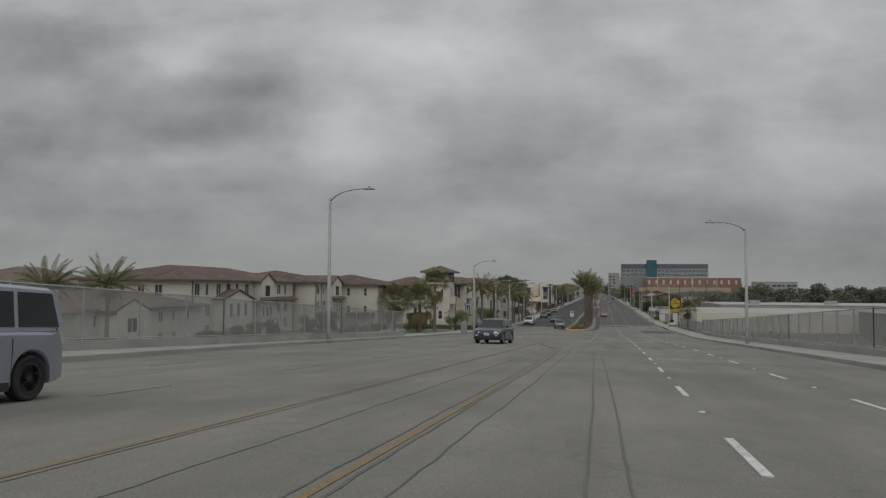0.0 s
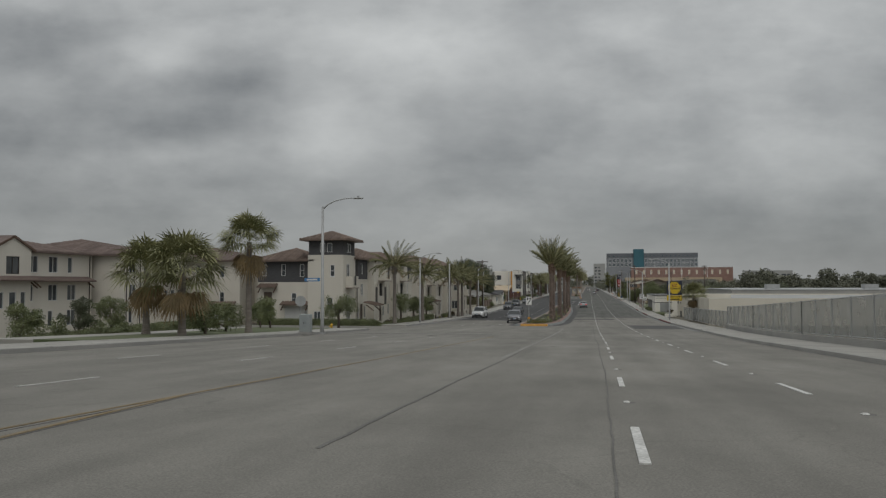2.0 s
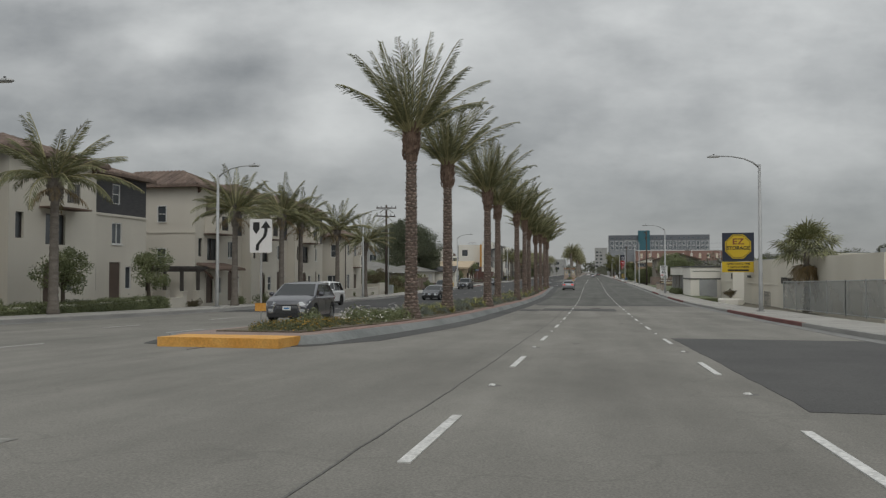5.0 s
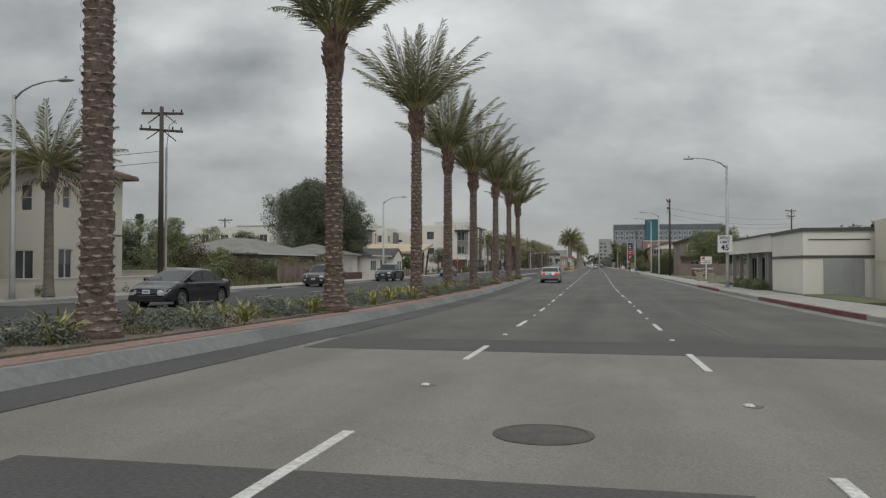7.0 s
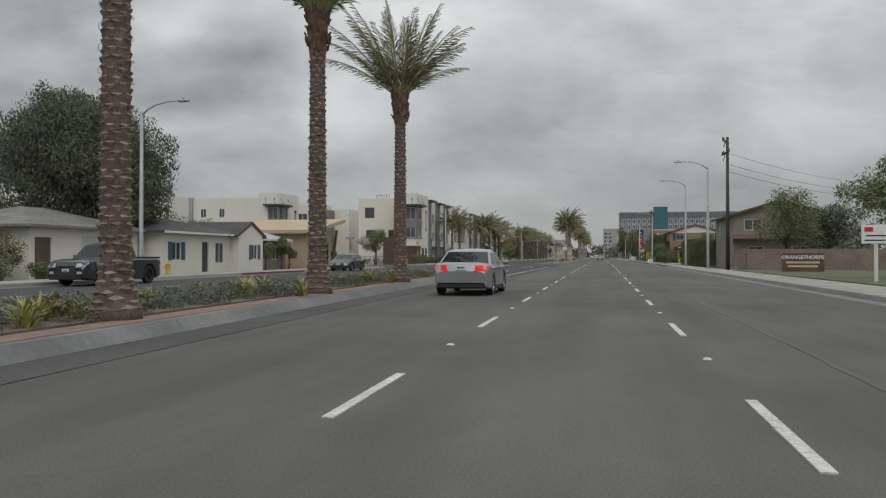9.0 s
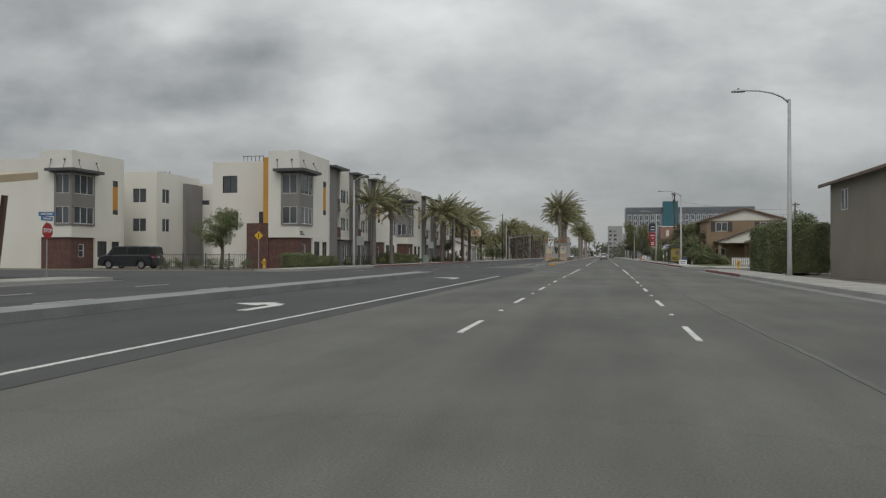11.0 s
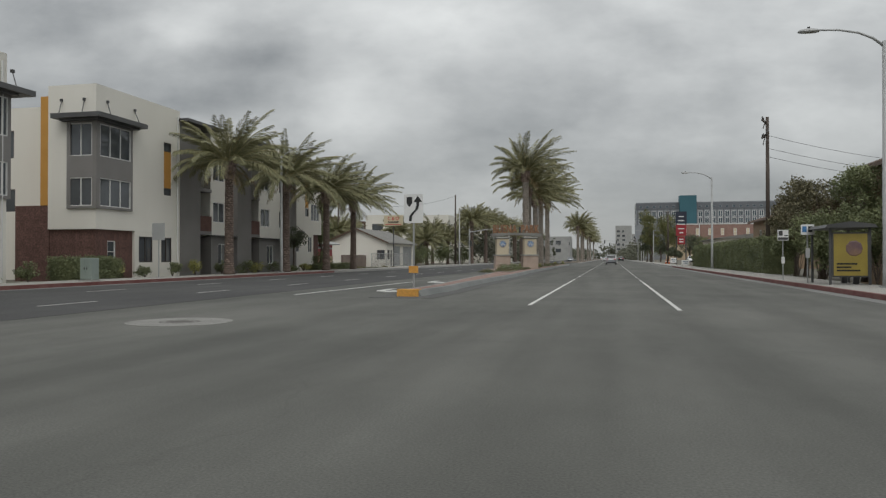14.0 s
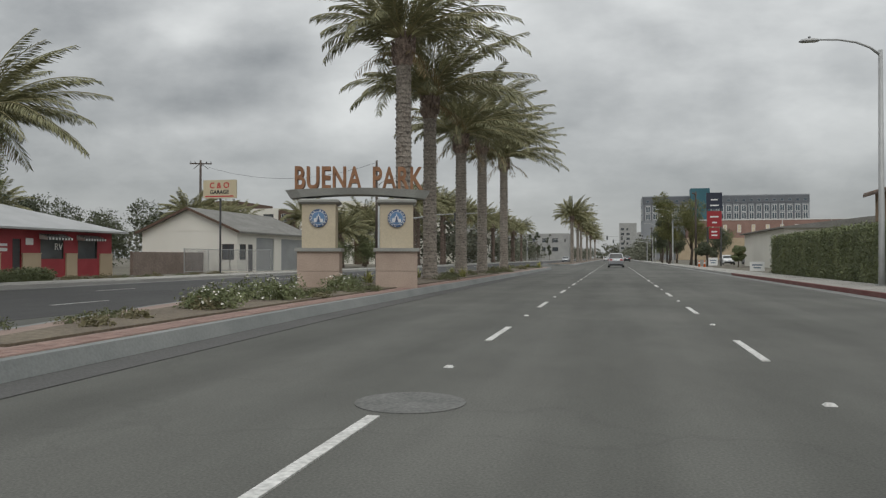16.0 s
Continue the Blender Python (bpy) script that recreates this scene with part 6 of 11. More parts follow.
garden_wall(-25.4, 171.0, -25.4, 196.6, 0.2, 0.75, "stucco", "low cream garden wall before the townhouses")
garden_wall(-25.6, 198.0, -25.6, 200.2, 0.05, 1.35, "stucco", "cream stuccoed pier wall at the lot's edge")
garden_wall(-25.6, 200.2, -36, 200.2, 0.05, 1.2, "stucco", "cream stuccoed wall along the empty lot")
garden_wall(-25.3, 132.0, -25.3, 153.0, 0.7, 0.5, "stucco", "low cream garden wall before the townhouses")


def plain_house(x0, x1, y0, y1, g, eave, rise, label, wall="stucco", roof="tile_red", openings=None, kind="hip", axis="y", over=0.6, name="house", tiles=True, gables=()):
    t = thing(name, pose(0, 0, 0), label, "building", "houses")
    volume(t, x0, x1, y0, y1, g - 0.3, eave, wall, openings, roof=None)
    tile_roof(t, x0, x1, y0, y1, eave, rise, over, kind, axis, roof, tiles=tiles)
    return t


def row_windows(length, floors, step, w=0.9, h=1.3, first=1.2, cols=2, frame="frame_white", skip=()):
    out = []
    n = int((length - first) / step)
    for zi, z in enumerate(floors):
        for i in range(n):
            if (zi, i) not in skip:
                out.append(W(first + i * step, first + i * step + w * (1 if (i + zi) % 3 else 0.55), z, z + h, cols if (i + zi) % 3 else 1, 1, frame=frame))
    return out


# houses beyond the bridge fence
A = "cream three-storey house with a red tile roof below the bridge"
for y0, y1, x1, yc in ((81.0, 111.5, -51.9, 97.4), (111.9, 123.8, -48.6, 116.9)):
    ln = y1 - y0
    u0 = yc - y0
    ops = [w for w in row_windows(ln, (1.9, 4.3, 6.9), 2.6, 1.2, 1.5, first=0.9) if w["u"][1] < u0 - 0.2 or w["u"][0] > u0 + 4.4]
    t = plain_house(-67, x1, y0, y1, 1.3, 8.8, 1.9, A, wall="stucco_pale_cream", openings={"E": ops, "S": row_windows(13, (4.4, 6.8), 2.3, 1.0, 1.4)}, tiles=True)
    mm, _ = face("E", -67, x1, y0, y1)
    for u in (0.4, u0 * 0.55, u0 + 5.0, ln - 0.4):
        bm = bmesh.new()
        tube(bm, [(u, -0.06, 8.6), (u, -0.06, 1.2)], 0.05, 5)
        part("downpipe", bm, "frame_dark", t, m=mm)
    volume(t, x1, x1 + 1.2, yc, yc + 4.2, 1.0, 8.8, "stucco_pale_cream", {"E": [W(1.3, 2.8, 6.7, 8.2, 2, frame="frame_dark"), W(0.5, 1.1, 3.8, 5.2, 1), W(1.7, 2.5, 3.8, 5.2, 1), W(3.0, 3.6, 3.8, 5.2, 1)]}, roof=None, name="bay")
    tile_roof(t, x1 - 5, x1 + 0.9, yc, yc + 4.2, 8.8, 1.2, 0.4, "gable", "x", "tile_red", tiles=False)
    m, _ = face("E", x1, x1 + 1.18, yc, yc + 4.2)
    gable_wall(t, -0.1, 4.3, 8.8, 1.1, m, "stucco_pale_cream")
    porch_roof(t, m, -0.5, 4.7, 6.4, 0.8, 0.3, "tile_red")
    porch_roof(t, mm, u0 + 5.2, ln - 0.6, 6.4, 1.0, 0.35, "tile_red")
    if ln > 20:
        volume(t, x1, x1 + 1.6, 86.4, 93.9, 1.0, 6.5, "stucco_pale_cream", {"E": [W(1.2, 2.1, 4.2, 5.9, 1, 2), W(3.2, 4.1, 4.2, 5.9, 1, 2), W(5.2, 6.1, 4.2, 5.9, 1, 2)]}, roof=None, name="bay")
        tile_roof(t, x1 - 3, x1 + 1.3, 86.4, 93.9, 6.5, 1.2, 0.4, "gable", "x", "tile_red", tiles=False)
        m, _ = face("E", x1, x1 + 1.58, 86.4, 93.9)
        gable_wall(t, -0.1, 7.6, 6.5, 1.1, m, "stucco_pale_cream")
        porch_roof(t, mm, 13.3, 16.2, 6.3, 1.3, 0.4, "tile_red")
t = plain_house(-57, -42.0, 124, 140, 1.4, 8.5, 1.8, "cream three-storey house with a garage on the side street",
                openings={"S": [W(9.5, 10.1, 6.6, 7.9, 1, 2), W(12.5, 13.1, 6.6, 7.9, 1, 2), W(9.5, 10.1, 3.7, 4.9, 1, 2), W(12.5, 13.1, 3.7, 4.9, 1, 2), dict(u=(10.0, 14.2), z=(1.4, 3.2), kind="door", mat="door_white", panels=4)]})
m, _ = face("S", -57, -42, 124, 140)
porch_roof(t, m, 9.6, 14.6, 3.7, 0.9, 0.3)
t = plain_house(-42.0, -39.6, 128, 136, 1.4, 8.0, 0.9, "narrow cream house link with a small balcony", openings={"S": [W(0.8, 2.0, 6.2, 7.6, 2), W(0.7, 1.7, 3.6, 5.2, 2), dict(u=(0.8, 1.6), z=(1.4, 3.4), kind="door")]})
for (x0, x1, y0, y1, e, r) in ((-62, -50, 60, 80.4, 5.8, 1.7), (-60, -49, 36, 57, 5.7, 1.8)):
    t = plain_house(x0, x1, y0, y1, 1.2, e, r, "low cream house with a grey-brown tile roof behind the fence", roof="tile", wall="stucco_pale_cream", openings={"E": row_windows(y1 - y0, (2.0, 4.2), 2.6, 0.8, 1.1), "S": row_windows(x1 - x0, (2.0, 4.2), 2.4, 0.8, 1.2)}, tiles=True, axis="y", kind="hip")
    volume(t, x1, x1 + 2.2, y0 + 1.5, y0 + 6.5, 1.0, e - 0.1, "stucco_pale_cream", {"E": [W(1.6, 3.2, 3.6, 5.0, 2), W(1.6, 3.2, 1.9, 3.0, 2)]}, roof=None, name="bay")
    tile_roof(t, x1 - 4, x1 + 1.8, y0 + 1.5, y0 + 6.5, e - 0.1, 1.1, 0.4, "gable", "x", "tile", tiles=False)
    m, _ = face("E", x1, x1 + 2.18, y0 + 1.5, y0 + 6.5)
    gable_wall(t, -0.1, 5.1, e - 0.1, 1.0, m, "stucco_pale_cream")
    porch_roof(t, m, -8.0, -1.0, 3.3, 1.2, 0.4, "tile")
for k, (x, y) in enumerate(((-78, 40), (-84, 65), (-86, 95), (-80, 125), (-76, 150), (-60, 160), (-50, 178), (-72, 10), (-90, -20))):
    plain_house(x - 7, x + 7, y - 9, y + 9, 1.0, 8.4, 2.3, "cream house with a tile roof further back in the estate", openings={"E": row_windows(18, (4.2, 6.6), 2.8)}, tiles=False)

# --- white apartments with grey and orange accents ---
def corner_block(t, x1, y0, y1, wid, g, top, north=False):
    """The white corner volume with a wrapped grey window bay, a steel awning, an orange strip and a brick base."""
    x0 = x1 - wid
    ln = y1 - y0
    z2 = g + 3.9
    bay = (ln - 3.0, ln - 0.25) if north else (0.25, 3.0)
    slot = (0.95, 1.75) if north else (ln - 1.75, ln - 0.95)
    yb = y1 - 3.0 if north else y0
    end = 0.0 if north else 0.12
    volume(t, x0, x1, y0, y1, g + 2.75, top, "stucco_white",
           {"E": [dict(u=bay, z=(z2, z2 + 4.55), kind="dark", mat="stucco_grey"), W(*slot, g + 7.75, g + 8.3, 1, frame="frame_dark"), W(*slot, g + 5.05, g + 5.5, 1, frame="frame_dark"),
                  dict(u=slot, z=(g + 5.5, g + 7.75), kind="panel", mat="orange_panel")],
            "S": [] if north else [dict(u=(wid - 1.7, wid - 0.25), z=(z2, z2 + 4.55), kind="dark", mat="stucco_grey")]}, roof="flat", cap=0.5)
    m, _ = face("E", x0, x1, y0, y1)
    # grey bay with its two rows of windows, wrapped round the corner
    volume(t, x1 - 1.7, x1 + 0.12, yb - end, yb + 3.12 - end, z2 - 0.05, z2 + 4.6, "stucco_grey",
           {"E": [W(0.3, 2.95, z2 + 0.08, z2 + 1.6, 3), W(0.3, 2.95, z2 + 2.75, z2 + 4.5, 3)], "S": [] if north else [W(0.15, 1.55, z2 + 0.08, z2 + 1.6, 2), W(0.15, 1.55, z2 + 2.75, z2 + 4.5, 2)]}, roof=None, name="bay_wall")
    bm = bmesh.new()
    box(bm, x1 - 2.2, yb - 0.75, z2 + 4.7, x1 + 0.75, yb + 3.5 + (0.4 if north else 0), z2 + 4.95)
    box(bm, x1 - 1.9, yb - 0.45, z2 + 4.6, x1 + 0.45, yb + 3.2, z2 + 4.7)
    aw = part("awning", bm, "dark_metal", t, "dark steel awning over the windows")
    for p, q in (((x1 + 0.6, yb + 0.4), (x1 + 0.02, yb + 0.9)), ((x1 + 0.6, yb + 2.9), (x1 + 0.02, yb + 3.3)), ((x1 - 0.4, yb - 0.6), (x1 - 0.7, yb - 0.02)), ((x1 - 1.8, yb - 0.6), (x1 - 2.1, yb - 0.02))):
        bm = bmesh.new()
        tube(bm, [(*p, z2 + 4.95), (*q, z2 + 5.75)], 0.025, 5)
        obox(bm, pose(*q, z2 + 5.78), 0.14, 0.14, 0.14)
        part("tie_rod", bm, "dark_metal", aw)
    # ground floor: brick to the corner, white beyond
    volume(t, x0, x1 - 0.15, y0 + 0.15, y0 + ln * 0.42, g - 0.3, g + 2.75, "brick_red", {"E": [W(1.0, 1.7, g + 0.95, g + 2.15, 1, 2)]}, roof=None, name="brick_base")
    volume(t, x0, x1, y0 + ln * 0.42, y1, g - 0.3, g + 2.75, "stucco_white", {"E": [W(ln * 0.05, ln * 0.05 + 1.35, g + 0.95, g + 2.45, 2, frame="frame_dark"), W(ln * 0.33, ln * 0.33 + 1.1, g + 0.95, g + 2.45, 2, frame="frame_dark")]}, roof=None)
    bm = bmesh.new()
    tube(bm, [(ln - 0.35, -0.08, top - 0.4), (ln - 0.35, -0.08, g + 0.1)], 0.05, 6)
    part("downpipe", bm, "frame_white", t, m=m)


def street_bays(t, x1, y0, bays, back, g, top):
    """Grey fins with flat caps, balconies beside them and white window walls between."""
    y = y0
    for kind, ln in bays:
        e = y + ln
        m, _ = face("E", back, x1, y, e)
        if kind == "fin":
            volume(t, back, x1 + 0.35, y, e, g - 0.3, top - 0.45, "stucco_grey", {}, roof=None, name="fin")
            bm = bmesh.new()
            box(bm, x1 - 2.0, y - 0.15, top - 0.45, x1 + 1.0, e + 1.9, top - 0.25)
            part("canopy", bm, "dark_metal", t, "flat dark canopy slab")
        elif kind == "bal":
            volume(t, back, x1 - 1.5, y, e, g - 0.3, top - 0.45, "stucco_white", {"E": [W(0.3, ln - 0.3, g + 6.15, g + 8.3, 2, frame="frame_dark"), W(0.3, ln - 0.3, g + 3.25, g + 5.4, 2, frame="frame_dark"), dict(u=(0.4, ln - 0.5), z=(g + 0.05, g + 2.35), kind="door")]}, roof=None)
            for k, z in enumerate((g + 3.0, g + 5.9)):
                bm = bmesh.new()
                box(bm, x1 - 1.5, y + 0.02, z - 0.2, x1 + 0.1, e - 0.02, z + 0.02)
                b = part("balcony", bm, "stucco_grey", t)
                if k == 0:
                    bm = bmesh.new()
                    box(bm, x1 - 0.02, y + 0.02, z + 0.02, x1 + 0.1, e - 0.02, z + 1.05)
                    part("parapet", bm, "brick_red", b, "dark red parapet")
                else:
                    for i in range(int(ln / 0.13)):
                        bm = bmesh.new()
                        yy = y + 0.06 + 0.13 * i
                        box(bm, x1 + 0.03, yy, z + 0.02, x1 + 0.05, yy + 0.02, z + 1.0)
                        part("bar", bm, "dark_metal", b)
                    bm = bmesh.new()
                    box(bm, x1, y + 0.02, z + 1.0, x1 + 0.08, e - 0.02, z + 1.05)
                    part("rail", bm, "dark_metal", b)
        elif kind == "win":
            w1 = min(1.6, ln * 0.5)
            volume(t, back, x1, y, e, g + 2.75, top, "stucco_white", {"E": [W(0.35, 0.35 + w1, g + 6.6, g + 8.0, 2), W(0.35, 0.35 + w1, g + 3.7, g + 5.1, 2), W(ln - 0.85, ln - 0.3, g + 6.6, g + 8.0, 1), W(ln - 0.85, ln - 0.3, g + 3.7, g + 5.1, 1)]}, roof="flat", cap=0.4)
            volume(t, back, x1 + 0.05, y, e, g - 0.3, g + 2.7, "stucco_grey", {"E": [W(ln * 0.3, ln * 0.3 + 1.15, g + 0.75, g + 2.2, 2)]}, roof=None)
            bm = bmesh.new()
            box(bm, x1 - 0.3, y, g + 2.7, x1 + 0.4, e, g + 2.78)
            part("ledge", bm, "dark_metal", t)
        y = e


def apartments(y0, tag_y, bays, x1, corner, end, label):
    t = thing("apartment_building", pose(0, 0, 0), label, "building", "apartment buildings")
    corner_block(t, x1, y0, y0 + corner, 2.95, 0.0, 10.5)
    street_bays(t, x1 - 0.3, y0 + corner, bays, x1 - 11, 0.0, 10.3)
    # set-back wing beside the corner
    volume(t, x1 - 9.6, x1 - 2.95, y0 + 2.2, y0 + corner, -0.3, 9.9, "stucco_white", {"S": [W(1.0, 2.5, 7.0, 8.6, 2, frame="frame_dark"), W(1.2, 2.6, 3.9, 5.2, 2, frame="frame_dark"), W(4.7, 5.6, 3.9, 5.2, 2, frame="frame_dark")]}, roof="flat")
    bm = bmesh.new()
    box(bm, x1 - 3.45, y0 + 0.03, 4.05, x1 - 2.955, y0 + 2.19, 9.95)
    part("orange_fin", bm, "orange_panel", t, "orange painted strip of wall")
    bm = bmesh.new()
    box(bm, x1 - 5.1, y0 + 0.1, -0.3, x1 - 2.97, y0 + 2.19, 4.05)
    part("brick_wall", bm, "brick_red", t)
    if end:
        e = y0 + corner + sum(b[1] for b in bays)
        corner_block(t, x1, e, e + end, 2.95, 0.0, 10.4, north=True)
    return t


X1 = -26.3
apt = apartments(310.3, 0, [("fin", 2.1), ("bal", 1.7), ("win", 3.0), ("fin", 2.0), ("bal", 1.7), ("win", 2.9), ("fin", 2.0)], X1, 7.6, 9.4, "white three-storey apartments with grey fins, orange panels and brick base")
m, _ = face("E", X1 - 3, X1, 310.3, 317.9)
for k, (w, z) in enumerate(((0.7, 3.25), (1.0, 3.05))):
    bm = bmesh.new()
    box(bm, 0.15 + 0.1 * k, -0.03, z - 0.06, 0.15 + w, -0.002, z + 0.06)
    part("address_bar", bm, "frame_dark", apt, m=m)
bm = bmesh.new()
for k in range(6):
    tube(bm, [(-33.5 + 0.4 * k, 314, 9.6), (-33.5 + 0.4 * k, 314, 10.6)], 0.03, 5)
tube(bm, [(-33.6, 314, 10.6), (-31.4, 314, 10.6)], 0.03, 5)
part("roof_rail", bm, "dark_metal", apt)
apt = apartments(349.0, 0, [("fin", 2.4), ("bal", 1.9), ("win", 3.2), ("fin", 2.2), ("bal", 1.9), ("win", 4.6), ("fin", 1.9)], -26.5, 8.0, 0, "white three-storey apartments with grey fins beside the date palms")
# white end block with its wide window, orange strip and recessed brick corner
volume(apt, -39, -27.7, 375.1, 384.0, 3.45, 9.9, "stucco_white", {"E": [W(6.3, 8.4, 4.75, 6.35, 3), W(6.3, 8.4, 7.55, 9.1, 3), dict(u=(4.9, 5.7), z=(5.9, 8.9), kind="panel", mat="orange_panel"), W(4.9, 5.7, 5.1, 5.85, 1, frame="frame_dark")], "S": [W(1.5, 3.0, 4.8, 6.2, 2)]}, roof="flat", cap=0.4)
volume(apt, -38.8, -27.75, 375.1, 382.1, -0.3, 3.45, "stucco_white", {"E": [W(3.0, 3.6, 1.75, 3.2, 1), W(5.7, 6.6, 1.75, 3.2, 2), dict(u=(0.4, 1.5), z=(0.1, 2.4), kind="door", mat="door_grey")]}, roof=None)
volume(apt, -38.8, -28.0, 382.1, 383.9, -0.3, 3.45, "brick_red", {}, roof=None, name="brick_wall")
bm = bmesh.new()
box(bm, -27.7, 374.9, 3.45, -26.9, 378.0, 3.6)
aw = part("awning", bm, "dark_metal", apt, "dark steel awning over the door")
bm = bmesh.new()
tube(bm, [(-27.0, 377.8, 3.6), (-27.68, 377.0, 4.4)], 0.025, 5)
part("tie_rod", bm, "dark_metal", aw)
t = thing("apartment_building", pose(0, 0, 0), "white apartment block behind the corner, with grey panels", "building", "apartment buildings")
volume(t, -58, -42, 326, 338, -0.3, 9.3, "stucco_white", {"S": [W(4.0, 4.8, 6.3, 7.3, 1), W(4.0, 4.8, 3.7, 4.7, 1), W(12.5, 14.2, 6.9, 7.4, 1, frame="frame_dark"), dict(u=(8, 13.5), z=(0, 2.4), kind="door", mat="door_grey", panels=5)]}, roof="flat")
volume(t, -56, -45, 317.5, 325.9, -0.3, 9.8, "stucco_white", {"E": [W(1.0, 2.4, 6.6, 8.1, 2), W(1.0, 2.4, 3.6, 5.0, 2)], "S": [W(8.2, 9.8, 6.6, 8.1, 2), W(8.2, 9.8, 3.6, 5.0, 2)]}, roof="flat")
volume(t, -46.6, -44.6, 322.5, 325.9, -0.3, 9.0, "stucco_grey", {}, roof="flat")
corner_block(t, -46.0, 306.0, 313.5, 3.2, 0.0, 10.5)
volume(t, -60, -49.3, 306.5, 316, -0.3, 9.9, "stucco_white", {"S": row_windows(10, (4, 7), 3)}, roof="flat")
bm = bmesh.new()
for z in np.arange(2.6, 10.6, 0.4):
    box(bm, -49.2, 325.6, z, -48.6, 325.64, z + 0.05)
for xx in (-49.26, -48.6):
    box(bm, xx, 325.55, 2.5, xx + 0.06, 325.65, 10.7)
for z in np.arange(5.0, 10.8, 0.9):
    for a0, a1, b0, b1 in ((-49.3, -49.25, 324.9, 325.6), (-48.6, -48.55, 324.9, 325.6), (-49.3, -48.55, 324.85, 324.9)):
        box(bm, a0, b0, z, a1, b1, z + 0.05)
for xx in (-49.28, -48.95, -48.58):
    box(bm, xx, 324.84, 5.0, xx + 0.04, 324.88, 10.7)
part("ladder", bm, "dark_metal", t, "caged dark metal ladder")
volume(t, -75, -60, 306, 330, -0.3, 10.0, "stucco_pale", {"S": row_windows(15, (4, 7), 3), "E": row_windows(24, (4, 7), 3)}, roof="flat")
for k, (x, y, w, d, h) in enumerate(((-52, 264, 18, 12, 7.4), (-40, 520, 24, 16, 9), (-50, 560, 20, 16, 9))):
    t = thing("apartment_building", pose(0, 0, 0), "white flat-roofed apartment block beyond the houses", "building", "far apartments")
    volume(t, x - w / 2, x + w / 2, y, y + d, -0.3, h, "stucco_white", {"S": row_windows(w, (2.4, 5.0), 3.2, 1.3), "E": row_windows(d, (2.4, 5.0), 3.2, 1.3)}, roof="flat")
    volume(t, x + w / 2 - 4, x + w / 2 - 1, y - 0.8, y, -0.3, h + 0.4, "stucco_pale", {"S": [W(0.7, 2.3, 2.4, 3.8, 2), W(0.7, 2.3, 5.0, 6.4, 2)]}, roof="flat")


t = thing("apartment_building", pose(0, 0, 0), "white flat-roofed apartments with brown panels behind the garage palms", "building", "far apartments")
for x0, x1, d, h, m in ((-78, -71.6, 0, 12.2, "timber"), (-71.6, -63, 1, 10.7, "stucco_white"), (-63, -59, 0.4, 10.3, "timber"), (-59, -47.8, 0, 11.8, "stucco_white"), (-47.8, -44.6, 1, 10.8, "timber"), (-44.6, -38, 0, 11.6, "stucco_white")):
    wd = x1 - x0
    volume(t, x0, x1, 492 + d, 508, -0.2, h, m, {"S": [W(wd * 0.15, wd * 0.4, z, z + 1.6, 2, frame="frame_dark" if m != "timber" else "frame_white") for z in (4.4, 8.0)] + [W(wd * 0.6, wd * 0.85, z, z + 1.6, 2, frame="frame_dark" if m != "timber" else "frame_white") for z in (4.4, 8.0)], "E": row_windows(16 - d, (4.4, 8.0), 3.2, 1.3)}, roof="flat", cap=0.4)


# --- small houses on the left ---
def cottage(x0, x1, y0, y1, eave, rise, wall, roof, label, openings, kind="hip", axis="y"):
    t = thing("cottage", pose(0, 0, 0), label, "house", "cottages")
    volume(t, x0, x1, y0, y1, -0.2, eave, wall, openings, roof=None)
    tile_roof(t, x0, x1, y0, y1, eave, rise, 0.55, kind, axis, roof, tiles=False)
    bm = bmesh.new()
    box(bm, x1 + 0.5, y0 - 0.55, eave - 0.16, x1 + 0.56, y1 + 0.55, eave - 0.02)
    part("gutter", bm, "frame_white", t)
    return t


t = cottage(-40, -30.5, 221, 236, 2.75, 1.6, "grey_tan", "shingle_grey", "low ranch house with a wide grey shingle roof", {"E": [W(2, 4, 1.0, 2.2, 2), dict(u=(10, 11.2), z=(0, 2.2), kind="door"), W(12, 14, 1.0, 2.2, 2)]})
volume(t, -36, -28.6, 236, 245.3, -0.2, 2.85, "stucco_white", {"E": [dict(u=(4.0, 7.4), z=(0.6, 2.3), kind="door", mat="door_white", panels=4), dict(u=(0.4, 1.6), z=(0, 2.2), kind="door")]}, roof=None)
tile_roof(t, -36, -28.6, 236, 245.3, 2.85, 1.2, 0.55, "hip", "y", "shingle_grey", tiles=False)
bm = bmesh.new()
box(bm, -28.6, 238.5, -0.1, -27.9, 245, 0.75)
part("planter", bm, "brick_red", t)
garden_wall(-26.5, 217, -26.5, 228, 0, 1.5, "block_wall", "grey-brown block wall with piers before the ranch house", False)
for y in (218, 221.3, 224.6, 228):
    bm = bmesh.new()
    box(bm, -0.3, -0.3, -0.1, 0.3, 0.3, 1.75)
    box(bm, -0.36, -0.36, 1.75, 0.36, 0.36, 1.85)
    solo("gate_pier", bm, "block_wall", "block wall pier with a pale cap", "pier", "wall piers", m=pose(-26.45, y, 0))
t = cottage(-36, -27.3, 245.9, 255.0, 2.85, 1.35, "stucco_white", "shingle_dark", "white cottage with a dark shingle roof and blue shutters", {"E": [W(1.2, 2.3, 0.95, 2.15, 2), dict(u=(5.0, 5.9), z=(0.1, 2.2), kind="door", mat="charcoal_board"), W(6.9, 8.1, 0.7, 2.2, 2)], "S": [W(5, 6, 1, 2.1, 2)]})
m, _ = face("E", -36, -27.3, 245.9, 255.0)
